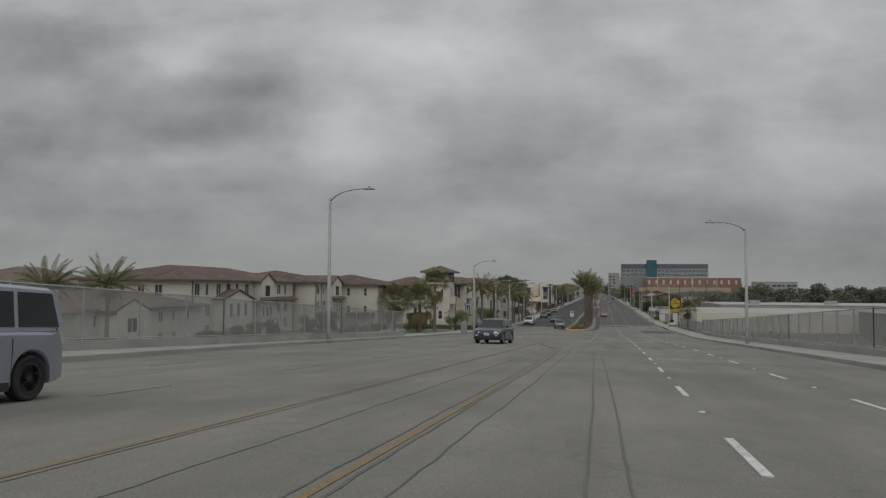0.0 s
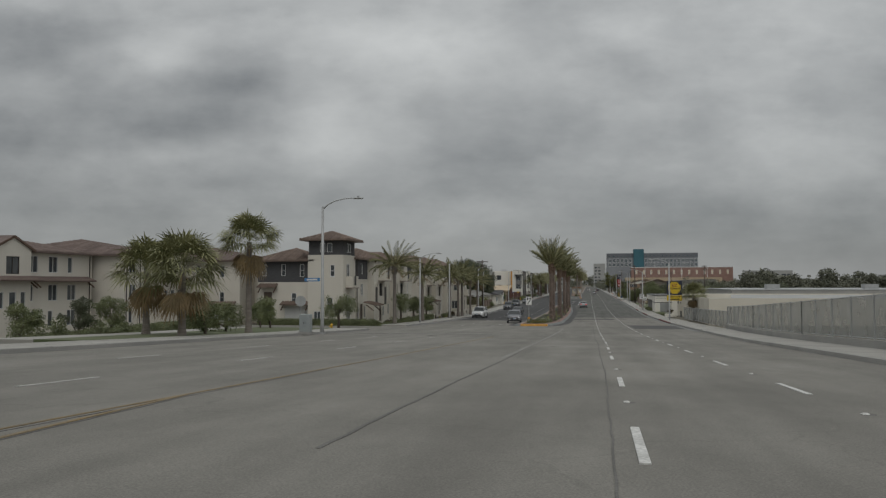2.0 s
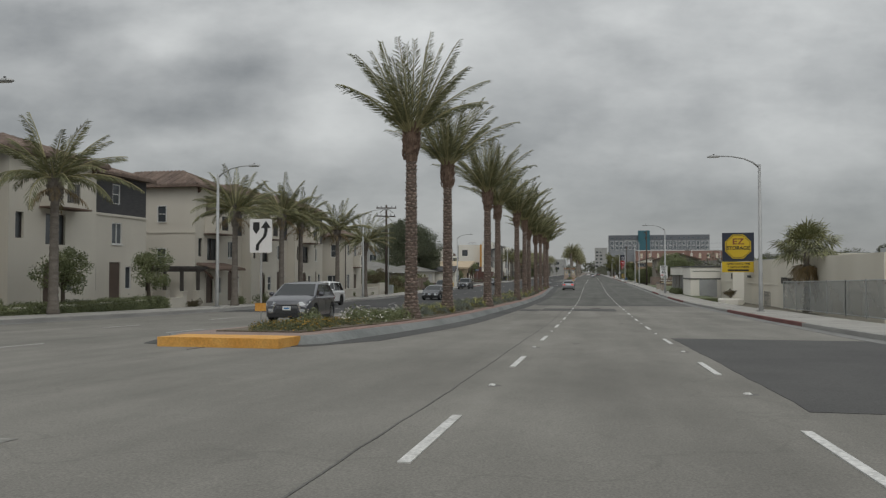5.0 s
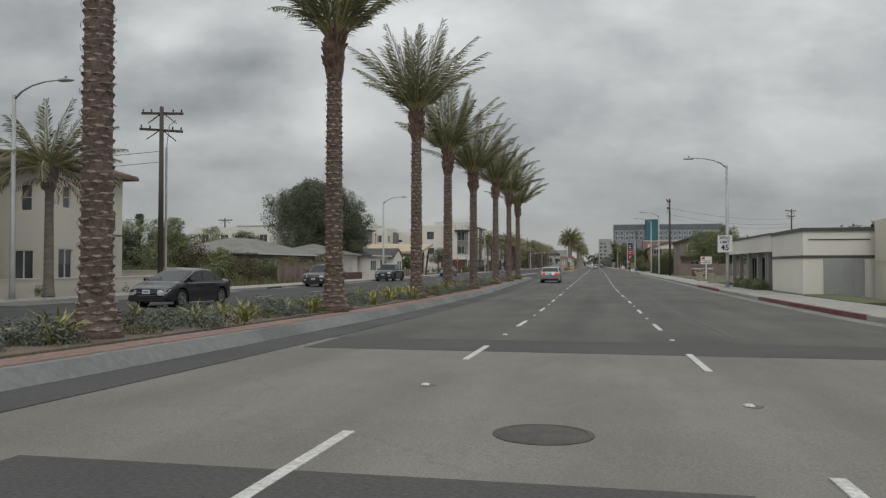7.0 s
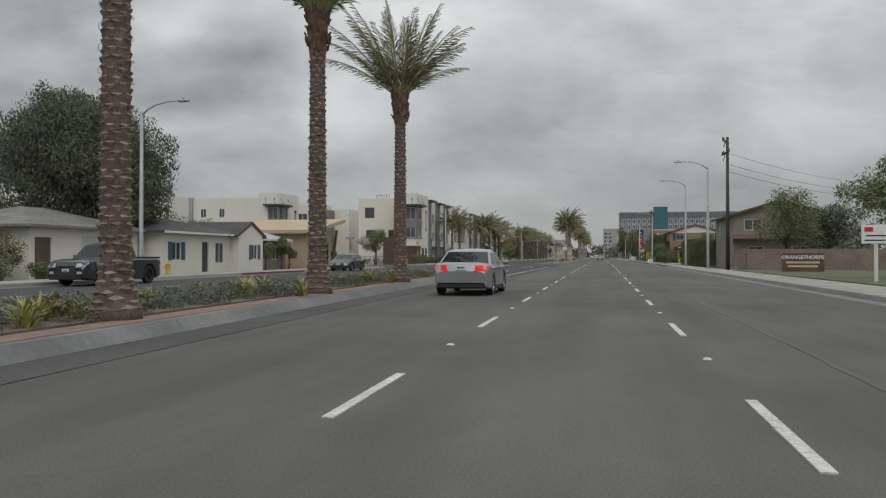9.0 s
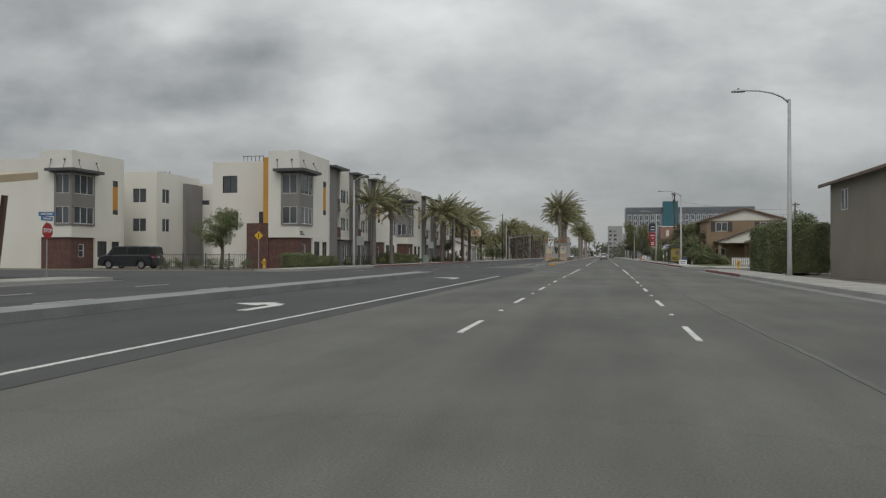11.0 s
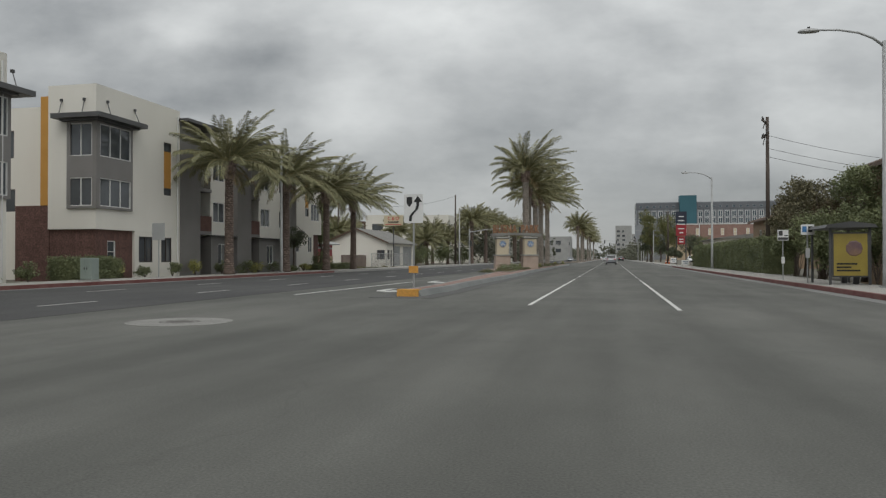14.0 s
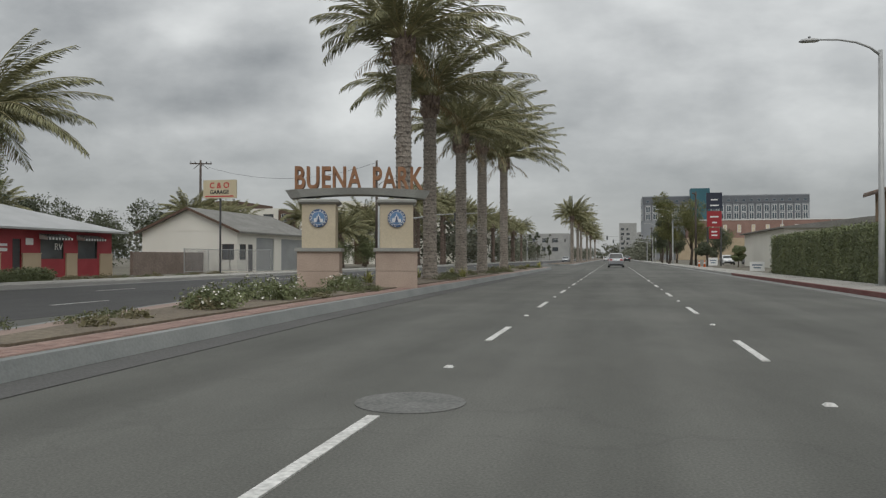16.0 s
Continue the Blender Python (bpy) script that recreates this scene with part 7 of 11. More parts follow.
for u in (0.75, 2.32):
    bm = bmesh.new()
    box(bm, u, -0.05, 0.95, u + 0.42, -0.002, 2.15)
    sh = part("shutter", bm, "shutter_blue", t, "blue louvred shutter", m=m)
    for z in np.arange(1.02, 2.1, 0.1):
        bm = bmesh.new()
        box(bm, u + 0.05, -0.07, z, u + 0.37, -0.05, z + 0.04)
        part("slat", bm, "shutter_blue", sh)
volume(t, -30, -26.6, 255.0, 259.2, -0.2, 2.8, "stucco_white", {"E": [W(2.2, 3.2, 0.95, 2.1, 2)]}, roof=None)
tile_roof(t, -33, -26.9, 255.0, 259.2, 2.8, 1.1, 0.4, "gable", "x", "shingle_dark", tiles=False)
m2, _ = face("E", -30, -26.58, 255.0, 259.2)
gable_wall(t, -0.1, 4.3, 2.8, 1.0, m2, "stucco_white")
for u in (1.75, 3.23):
    bm = bmesh.new()
    box(bm, u, -0.05, 0.95, u + 0.4, -0.002, 2.1)
    part("shutter", bm, "shutter_blue", t, "blue louvred shutter", m=m2)
cottage(-37, -28.5, 261.5, 268, 2.7, 1.5, "grey_tan", "metal_roof", "grey cottage with a pale roof behind palms", {"E": [W(3.8, 5.2, 0.9, 2.1, 2)]})
t = thing("office_building", pose(0, 0, 0), "low tan office with a slanted flat roof at the corner", "building")
volume(t, -38, -27.5, 270.5, 277.5, -0.2, 3.4, "beige", {"E": [W(4.2, 6.2, 0.3, 2.5, 2, frame="frame_dark"), W(0.9, 1.7, 0.3, 1.7, 1, frame="frame_dark")]}, roof=None)
bm = bmesh.new()
loft(bm, [[(-38.6, y, 3.4 + 0.16 * (y - 270)), (-26.3, y, 3.4 + 0.16 * (y - 270)), (-26.3, y, 3.75 + 0.16 * (y - 270)), (-38.6, y, 3.75 + 0.16 * (y - 270))] for y in (269.8, 278.6)])
part("roof", bm, "beige", t)
for y in (273.5, 277.0):
    bm = bmesh.new()
    tube(bm, [(-27.2, y, 0), (-26.7, y, 3.9)], 0.14, 6)
    part("column", bm, "timber", t)

# --- garage and red shop past the apartments ---
t = thing("red_shop", pose(0, 0, 0), "low red-painted shop with stone piers and a pale hipped metal roof", "building")
volume(t, -44.5, -34.2, 391.0, 404.0, -0.1, 2.85, "red_paint", {"E": [dict(u=(4.1, 4.75), z=(0.3, 2.3), kind="door", mat="charcoal_board"), W(6.3, 8.3, 1.1, 2.35, 1, frame="frame_dark"), W(9.6, 11.5, 1.1, 2.35, 1, frame="frame_dark")]}, roof=None)
bm = bmesh.new()
loft(bm, [[(-45.2, 390.3, 2.85), (-33.4, 390.3, 2.85), (-33.4, 404.7, 2.85), (-45.2, 404.7, 2.85)], [(-45.2, 390.3, 2.97), (-33.4, 390.3, 2.97), (-33.4, 404.7, 2.97), (-45.2, 404.7, 2.97)], [(-39.5, 396.3, 4.75), (-39.1, 396.3, 4.75), (-39.1, 399.0, 4.75), (-39.5, 399.0, 4.75)]])
part("roof", bm, "metal_roof", t)
m, _ = face("E", -44.5, -34.2, 391.0, 404.0)
for u0, u1 in ((2.4, 3.15), (4.8, 6.25), (8.45, 9.45), (11.7, 12.97)):
    bm = bmesh.new()
    box(bm, u0, -0.1, -0.1, u1, 0.0, 1.4)
    box(bm, u0 - 0.03, -0.13, 1.4, u1 + 0.03, 0.0, 1.46)
    part("stone_pier", bm, "beige", t, m=m)
for u0, u1 in ((6.2, 8.4), (9.5, 11.6)):
    bm = bmesh.new()
    loft(bm, [[(u0, -0.0, 2.65), (u0, -0.6, 2.4), (u0, -0.6, 2.28), (u0, 0, 2.32)], [(u1, -0.0, 2.65), (u1, -0.6, 2.4), (u1, -0.6, 2.28), (u1, 0, 2.32)]])
    aw = part("awning", bm, "frame_white", t, "black and white striped awning", m=m)
    n = int((u1 - u0) / 0.26)
    for k in range(n):
        bm = bmesh.new()
        a = u0 + (u1 - u0) * k / n
        loft(bm, [[(a, 0.0, 2.66), (a, -0.605, 2.415), (a, -0.605, 2.27)], [(a + 0.13, 0.0, 2.66), (a + 0.13, -0.605, 2.415), (a + 0.13, -0.605, 2.27)]], close_ends=False, loop=False)
        part("stripe", bm, "black_ink", aw)
for u0, u1, z0, z1 in ((0.8, 1.5, 1.75, 2.3), (0.8, 2.2, 1.3, 1.55), (2.4, 3.7, 1.55, 1.75), (2.4, 3.7, 1.85, 2.0), (5.1, 5.7, 1.95, 2.35)):
    bm = bmesh.new()
    box(bm, u0, -0.02, z0, u1, -0.001, z1)
    part("text_bar", bm, "white_sign", t, m=m)
lettering(t, "RV", 0.6, -34.12, 398.75, 1.85, "white_sign", face=90)
t = thing("garage_workshop", pose(0, 0, 0), "white gabled garage workshop with grey roller doors", "building")
volume(t, -39.0, -30.2, 414.5, 429.5, -0.1, 3.35, "stucco_white", {"E": [W(0.4, 1.5, 1.0, 2.3, 2, frame="frame_dark"), dict(u=(1.9, 2.8), z=(0, 2.3), kind="door", mat="charcoal_board"), dict(u=(3.4, 6.9), z=(0, 2.9), kind="door", mat="door_grey", panels=9), dict(u=(8.4, 13.5), z=(0, 2.9), kind="door", mat="door_grey", panels=9)], "S": [W(7.4, 8.5, 1.0, 2.3, 2, frame="frame_dark")]}, roof=None)
tile_roof(t, -39.0, -30.2, 414.5, 429.5, 3.35, 2.05, 0.4, "gable", "y", "shingle_grey", tiles=False)
m, _ = face("S", -39.0, -30.2, 414.48, 429.5)
gable_wall(t, -0.2, 9.0, 3.35, 1.95, m, "stucco_white")
t = thing("garage_sign", pose(-26.4, 404.8, 0.0), "cream garage sign with red and black lettering on a tall post", "sign")
bm = bmesh.new()
tube(bm, [(0, 0.15, 0), (0, 0.15, 5.5)], 0.07, 7)
part("post", bm, "dark_metal", t)
bm = bmesh.new()
box(bm, -1.22, 0.0, 5.25, 1.22, 0.2, 6.5)
panel = part("panel", bm, "sign_cream", t)
lettering(t, "C & O", 0.55, 0, -0.004, 6.11, "sign_red", bold=0.01)
lettering(t, "GARAGE", 0.36, 0, -0.004, 5.66, "black_ink", bold=0.012)
bm = bmesh.new()
box(bm, -1.05, -0.004, 5.34, 1.05, 0.0, 5.42)
part("text_bar", bm, "sign_red", t)
garden_wall(-33.2, 404.8, -33.2, 414.2, 0, 1.6, "block_wall", "low dark block wall beside the red shop", False)


def chain_fence(pts, h, label, name="chain_link_fence", mesh_mat="mesh_fence", post_step=3.0):
    """Posts, a top rail and wire mesh between the given ground points."""
    t = thing(name, pose(*pts[0]), label, "fence", "fences")
    o = Vector(pts[0])
    for a, b in zip(pts, pts[1:]):
        a, b = Vector(a) - o, Vector(b) - o
        n = max(1, round((b - a).length / post_step))
        for i in range(n + 1):
            p = a.lerp(b, i / n)
            bm = bmesh.new()
            tube(bm, [p, p + Vector((0, 0, h + 0.05))], 0.035, 6)
            part("post", bm, "steel", t)
        for zz in (h, 0.08):
            bm = bmesh.new()
            tube(bm, [a + Vector((0, 0, zz)), b + Vector((0, 0, zz))], 0.024, 6)
            part("rail", bm, "steel", t)
        bm = bmesh.new()
        s = (b - a).cross(Vector((0, 0, 1))).normalized() * 0.004
        loft(bm, [[p - s + Vector((0, 0, 0.05)), p + s + Vector((0, 0, 0.05)), p + s + Vector((0, 0, h)), p - s + Vector((0, 0, h))] for p in (a, b)])
        part("wire_mesh", bm, mesh_mat, t)
    return t


def mesh_mat(name, color, cover):
    """Fine wire mesh, part see-through."""
    m = mat(name, color, tuple(c * 1.2 for c in color), rough=0.6, fine=0, bump=0)
    nt = m.node_tree
    N, L = nt.nodes, nt.links
    b, out = N["Principled BSDF"], N["Material Output"]
    tr = N.new("ShaderNodeBsdfTransparent")
    mix = N.new("ShaderNodeMixShader")
    n = N.new("ShaderNodeTexNoise")
    n.inputs["Scale"].default_value = 0.6
    mr = N.new("ShaderNodeMapRange")
    mr.inputs[3].default_value, mr.inputs[4].default_value = cover - 0.12, cover + 0.12
    tc = N.new("ShaderNodeTexCoord")
    L.new(tc.outputs["Object"], n.inputs["Vector"]), L.new(n.outputs["Fac"], mr.inputs[0])
    L.new(mr.outputs[0], mix.inputs[0])
    L.new(tr.outputs[0], mix.inputs[1]), L.new(b.outputs[0], mix.inputs[2])
    L.new(mix.outputs[0], out.inputs[0])
    return m


M["mesh_fence"] = mesh_mat("wire_mesh", (0.3, 0.31, 0.3), 0.33)
M["mesh_dense"] = mesh_mat("dense_wire_mesh", (0.29, 0.3, 0.29), 0.46)
M["mesh_thin"] = mesh_mat("thin_wire_mesh", (0.3, 0.3, 0.3), 0.2)


def parapet(f, y0, y1, h, name, label):
    bm = bmesh.new()
    ribbon(bm, off(f, -0.12), off(f, 0.12), y0, y1, h, -0.6)
    return solo(name, bm, "concrete", label, "parapet", kind="structure")


left_rail = lambda y: float(np.interp(y, [-80, 20, 62.2], [-20.6, -21.0, -21.15]))
right_rail = lambda y: float(np.interp(y, [-80, 30, 85, 105, 122], [4.9, 6.4, 8.0, 9.2, 10.3]))
parapet(left_rail, -80, 62.4, 0.47, "parapet_left", "low concrete parapet along the bridge pavement")
parapet(right_rail, -80, 121, 0.45, "parapet_right", "low concrete parapet along the bridge pavement")
for f, y0, y1, mm in ((left_rail, -16, 62.2, "mesh_fence"), (right_rail, -16, 52, "mesh_fence"), (right_rail, 52, 120.5, "mesh_dense")):
    step = ys(y0, y1, 18)
    chain_fence([(f(y), y, road_z(y) + 0.44) for y in step], 1.72, "tall grey chain-link fence on the bridge parapet", mesh_mat=mm)
chain_fence([(10.9, 124, road_z(124)), (11.2, 150, road_z(150) + 0.1), (11.0, 161, road_z(161) + 0.1)], 1.7, "grey chain-link fence along the storage yard", mesh_mat="mesh_dense")
chain_fence([(-29.5, 405.5, 0.1), (-29.5, 412, 0.1), (-27.0, 414, 0.1)], 1.7, "chain-link fence before the garage workshop", mesh_mat="mesh_thin")

# --- storage yard and sheds ---
t = thing("storage_building", pose(0, 0, 0), "long cream storage building with a plain stucco wall", "building")
volume(t, 12.9, 60, 150, 195.9, -0.4, 3.75, "stucco_cream", {}, roof="flat", cap=0.2)
volume(t, 12.75, 18, 163, 170, 0, 4.0, "stucco_cream", {}, roof="flat", cap=0.2, name="raised_wall")
bm = bmesh.new()
box(bm, 12.84, 150.2, 1.75, 12.9, 195.6, 1.83)
part("string_course", bm, "stucco", t)
lettering(t, "ENTRANCE", 0.62, 12.72, 167.2, 2.15, "black_ink", 0.02, face=-90, spacing=1.25, bold=0.012)
lettering(t, "SELF STORAGE", 0.72, 12.86, 187.0, 2.33, "black_ink", 0.02, face=-90, bold=0.012, spacing=1.15)
bm = bmesh.new()
box(bm, 12.8, 180.3, 2.28, 12.85, 181.6, 2.48)
part("number_bar", bm, "black_ink", t)
t = thing("roof_shed", pose(0, 0, 0), "long low warehouse with a pale roof behind the storage yard", "building", "warehouses")
for k, (x0, x1, y0, y1, h) in enumerate(((24, 120, 196, 236, 4.4), (40, 140, 120, 147, 4.2), (60, 170, 60, 112, 3.6))):
    if k:
        t = thing("roof_shed", pose(0, 0, 0), "long low warehouse with a pale roof behind the storage yard", "building", "warehouses")
    volume(t, x0, x1, y0, y1, -0.3, h, "concrete", {}, roof="flat", cap=0.15, roof_mat="metal_roof")
    bm = bmesh.new()
    box(bm, x0 - 0.15, y0 - 0.15, h, x1 + 0.15, y1 + 0.15, h + 0.16)
    part("roof_edge", bm, "metal_roof", t)
    for j in range(4):
        bm = bmesh.new()
        box(bm, x0 + 8 + 18 * j, y0 + 8, h + 0.16, x0 + 10.5 + 18 * j, y0 + 10, h + 1.1)
        part("roof_unit", bm, "steel", t)
t = thing("white_office", pose(0, 0, 0), "white flat-roofed office with a dark fascia and grey shutters", "building")
volume(t, 9.8, 30, 196.2, 202.7, -0.2, 3.35, "stucco_white", {}, roof="flat", cap=0.15)
for side in "WS":
    m, ln = face(side, 9.8, 30, 196.2, 202.7)
    bm = bmesh.new()
    box(bm, -0.06, -0.08, 3.25, ln + 0.06, -0.002, 3.42), box(bm, -0.04, -0.05, 1.95, ln + 0.04, -0.002, 2.08)
    part("fascia", bm, "dark_metal", t, m=m)
m, _ = face("S", 9.8, 30, 196.2, 202.7)
bm = bmesh.new()
box(bm, 0.25, -0.03, 2.82, 3.0, -0.002, 2.87)
part("groove", bm, "dark_metal", t, m=m)
for k in range(4):
    bm = bmesh.new()
    u = 0.92 + 0.45 * k
    box(bm, u, -0.05, 0.1, u + 0.4, -0.002, 1.93)
    box(bm, u + 0.4, -0.06, 0.1, u + 0.45, -0.002, 1.93)
    part("shutter", bm, "door_grey", t, "grey vertical shutter", m=m)
bm = bmesh.new()
box(bm, 9.75, 202.7, 2.38, 22, 216.6, 3.34)
cp = part("canopy", bm, "stucco_white", t)
bm = bmesh.new()
box(bm, 9.68, 202.7, 3.34, 22, 216.7, 3.44)
part("canopy_edge", bm, "dark_metal", cp)
volume(t, 11.0, 30, 202.7, 216.4, -0.2, 2.38, "stucco_pale", {"W": [W(1, 3.4, 0.3, 2.1, 3, frame="frame_dark"), W(4.4, 6.8, 0.3, 2.1, 3, frame="frame_dark"), W(8, 10.4, 0.3, 2.1, 3, frame="frame_dark")]}, roof=None)
for y in (204.6, 205.2, 207.5, 210.5, 213.5, 216.3):
    bm = bmesh.new()
    box(bm, 9.95, y - 0.1, -0.1, 10.2, y + 0.1, 2.38)
    part("column", bm, "stucco_pale", t)

# storage sign
t = thing("storage_sign", pose(11.7, 179.6, 0.1, 0, 0, -8), "tall storage sign, yellow octagon on navy above a yellow board", "sign")
bm = bmesh.new()
box(bm, -0.45, -0.25, -0.2, 0.45, 0.25, 2.65)
part("pylon", bm, "stucco_white", t)
bm = bmesh.new()
box(bm, -1.28, -0.22, 3.62, 1.28, 0.22, 6.05)
part("sign_box", bm, "sign_navy", t)
bm = bmesh.new()
R = 1.12
octo = [(R * math.cos(radians(22.5 + 45 * k)), R * math.sin(radians(22.5 + 45 * k))) for k in range(8)]
loft(bm, [[(a, -0.24, 4.86 + b) for a, b in octo], [(a, -0.22, 4.86 + b) for a, b in octo]])
ocp = part("octagon", bm, "sign_yellow", t, "yellow octagon panel")
bm = bmesh.new()
ring_o = [(1.02 * math.cos(radians(22.5 + 45 * k)), 1.02 * math.sin(radians(22.5 + 45 * k))) for k in range(9)]
for p, q in zip(ring_o, ring_o[1:]):
    a, b = Vector((p[0], -0.244, 4.86 + p[1])), Vector((q[0], -0.244, 4.86 + q[1]))
    tube(bm, [a, b], 0.018, 4)
part("outline", bm, "black_ink", ocp)
lettering(t, "EZ", 0.72, 0, -0.243, 5.27, "sign_maroon", bold=0.012, sx=1.15)
lettering(t, "STORAGE", 0.42, 0, -0.243, 4.72, "black_ink", bold=0.014)
bm = bmesh.new()
box(bm, -1.3, -0.2, 2.65, 1.3, 0.2, 3.55)
part("message_board", bm, "sign_yellow", t)
for k, s in enumerate(("OPEN UNTIL 7PM", "7 DAYS A WEEK")):
    lettering(t, s, 0.24, 0, -0.203, 3.36 - 0.27 * k, "black_ink", bold=0.006)
bm = bmesh.new()
box(bm, -0.85, -0.204, 2.74, 0.85, -0.2, 2.9)
part("text_bar", bm, "black_ink", t)
bm = bmesh.new()
loft(bm, [[(a * 0.95 * s, b * 0.6 * s, z) for a, b in ((-1, -0.6), (-0.5, -1), (0.5, -1), (1, -0.6), (1, 0.6), (0.5, 1), (-0.5, 1), (-1, 0.6))] for s, z in ((1.0, -0.1), (1.02, 0.3), (0.95, 0.42))])
solo("planter", bm, "stucco_white", "low round white planter under the sign", "planter", m=pose(10.9, 178.8, 0.1))
t = thing("handrail", pose(11.2, 165.6, road_z(165) + 0.15), "dark steel handrail by the storage entrance", "railing")
for k in range(6):
    bm = bmesh.new()
    tube(bm, [(0, 0.35 * k, 0), (0, 0.35 * k, 0.95)], 0.02, 6)
    part("post", bm, "dark_metal", t)
for z in (0.5, 0.72, 0.95):
    bm = bmesh.new()
    tube(bm, [(0, 0, z), (0, 1.75, z)], 0.02, 6)
    part("rail", bm, "dark_metal", t)

# --- school lawn and tan houses on the right ---
bm = bmesh.new()
ribbon(bm, off(kerb_right, 2.4), off(kerb_right, 16), 221, 262, 0.2, -0.2)
solo("lawn", bm, "lawn", "mown green lawn before the school", "lawn", kind="structure")
bm = bmesh.new()
ribbon(bm, off(kerb_right, 2.4), off(kerb_right, 4.2), 187, 208, 0.18, -0.2)
solo("verge", bm, "lawn", "strip of grass beside the office", "lawn", kind="structure")
t = thing("school_sign", pose(10.6, 234.8, 0.15, 0, 0, -6), "white school notice sign on a white post", "sign")
bm = bmesh.new()
box(bm, -0.06, -0.06, 0, 0.06, 0.06, 2.2)
part("post", bm, "frame_white", t)
bm = bmesh.new()
box(bm, -0.52, -0.1, 1.55, 0.52, -0.06, 2.28)
part("panel", bm, "white_sign", t)
for k, (w, c) in enumerate(((0.25, "sign_red"), (0.38, "black_ink"), (0.42, "black_ink"))):
    bm = bmesh.new()
    box(bm, -w if k else -0.42, -0.105, (2.06, 1.88, 1.7)[k] - 0.05, w if k else -0.12, -0.1, (2.06, 1.88, 1.7)[k] + (0.13 if k == 0 else 0.0))
    part("text_bar", bm, c, t)
t = thing("school_name_board", pose(13.0, 255.6, 0.15, 0, 0, -8), "dark school name board with white lettering on a low base", "sign")
bm = bmesh.new()
box(bm, -1.25, -0.12, 0.0, 1.25, 0.12, 1.25)
part("board", bm, "timber", t)
lettering(t, "ORANGETHORPE", 0.32, 0, -0.124, 0.98, "white_sign", bold=0.008, sx=1.0)
for z, w in ((0.65, 1.0), (0.4, 0.9)):
    bm = bmesh.new()
    box(bm, -w, -0.125, z - 0.06, w, -0.12, z + 0.06)
    part("text_bar", bm, "sign_cream", t)
garden_wall(10.9, 263, 40, 263, 0, 1.75, "block_wall", "brown block wall beside the school lawn", False)
garden_wall(10.9, 263, 10.9, 266, 0, 1.75, "block_wall", "brown block wall beside the pavement", False)
t = thing("house", pose(0, 0, 0), "grey-tan two-storey house behind the block wall", "house", "right-hand houses")
volume(t, 13.6, 22.5, 285, 297, -0.2, 5.5, "grey_tan", {"S": [W(1.0, 2.7, 3.9, 5.0, 2), W(1.4, 2.9, 0.9, 2.2, 2), W(5.6, 7.2, 0.9, 2.2, 2)], "W": [W(2, 3.4, 3.8, 5.0, 2)]}, roof=None)
tile_roof(t, 13.6, 22.5, 285, 297, 5.5, 1.5, 0.55, "gable", "y", "tile", tiles=False)
m, _ = face("S", 13.6, 22.5, 285, 297)
gable_wall(t, -0.1, 9.0, 5.5, 1.4, m, "grey_tan")
porch_roof(t, m, -0.3, 9.2, 3.3, 1.1, 0.35)
t = thing("house", pose(0, 0, 0), "tan two-storey house with a white gable, shutters and an attached garage", "house", "right-hand houses")
volume(t, 12.6, 21.3, 345, 356, -0.2, 5.6, "tan_stucco", {"S": [W(1.0, 2.35, 4.15, 5.25, 2), W(6.1, 7.6, 4.15, 5.25, 2), W(0.95, 2.1, 0.8, 2.1, 2)]}, roof=None)
tile_roof(t, 12.6, 21.3, 345, 356, 5.6, 1.35, 0.3, "gable", "y", "tile", tiles=True)
m, _ = face("S", 12.6, 21.3, 345, 356)
bm = bmesh.new()
loft(bm, [[(-0.3, -0.04, 5.45), (9.0, -0.04, 5.45), (4.35, -0.04, 6.9)], [(-0.3, 0.2, 5.45), (9.0, 0.2, 5.45), (4.35, 0.2, 6.9)]])
part("gable", bm, "stucco_white", t, m=m)
for u in (0.42, 2.4, 5.5, 7.65):
    bm = bmesh.new()
    box(bm, u, -0.05, 4.1, u + 0.5, -0.002, 5.3)
    part("shutter", bm, "charcoal_board", t, "dark shutter", m=m)
bm = bmesh.new()
loft(bm, [[(0.7, y, 2.78), (4.95, y, 4.3), (9.2, y, 2.78), (9.2, y, 2.93), (4.95, y, 4.47), (0.7, y, 2.93)] for y in (-2.5, 0.0)])
part("porch_roof", bm, "tile", t, m=m)
bm = bmesh.new()
loft(bm, [[(1.0, y, 2.7), (8.9, y, 2.7), (8.9, y, 2.85), (4.95, y, 4.26), (1.0, y, 2.85)] for y in (-2.2, -2.1)])
part("porch_gable", bm, "stucco_white", t, m=m)
for u in (1.0, 4.0):
    bm = bmesh.new()
    box(bm, u, -2.1, -0.2, u + 0.3, -1.8, 2.45)
    part("porch_post", bm, "tan_stucco", t, m=m)
volume(t, 17.0, 23.6, 338.5, 345, -0.2, 2.75, "tan_stucco", {"S": [dict(u=(1.2, 5.6), z=(0, 2.3), kind="door", mat="door_white", panels=4)]}, roof=None)
tile_roof(t, 17.0, 23.6, 338.5, 345, 2.75, 1.3, 0.5, "gable", "y", "tile")
m, _ = face("S", 17.0, 23.6, 338.48, 345)
gable_wall(t, -0.1, 6.7, 2.75, 1.25, m, "stucco_white")
bm = bmesh.new()
box(bm, 10.4, 320.2, -0.3, 26, 338.5, 0.07)
solo("driveway", bm, "walk", "pale concrete driveway before the tan house", "driveway", kind="structure")
bm = bmesh.new()
box(bm, 9.9, 330.5, -0.3, 16.5, 343, 0.12)
solo("front_lawn", bm, "lawn", "small green front lawn", "lawn", kind="structure")
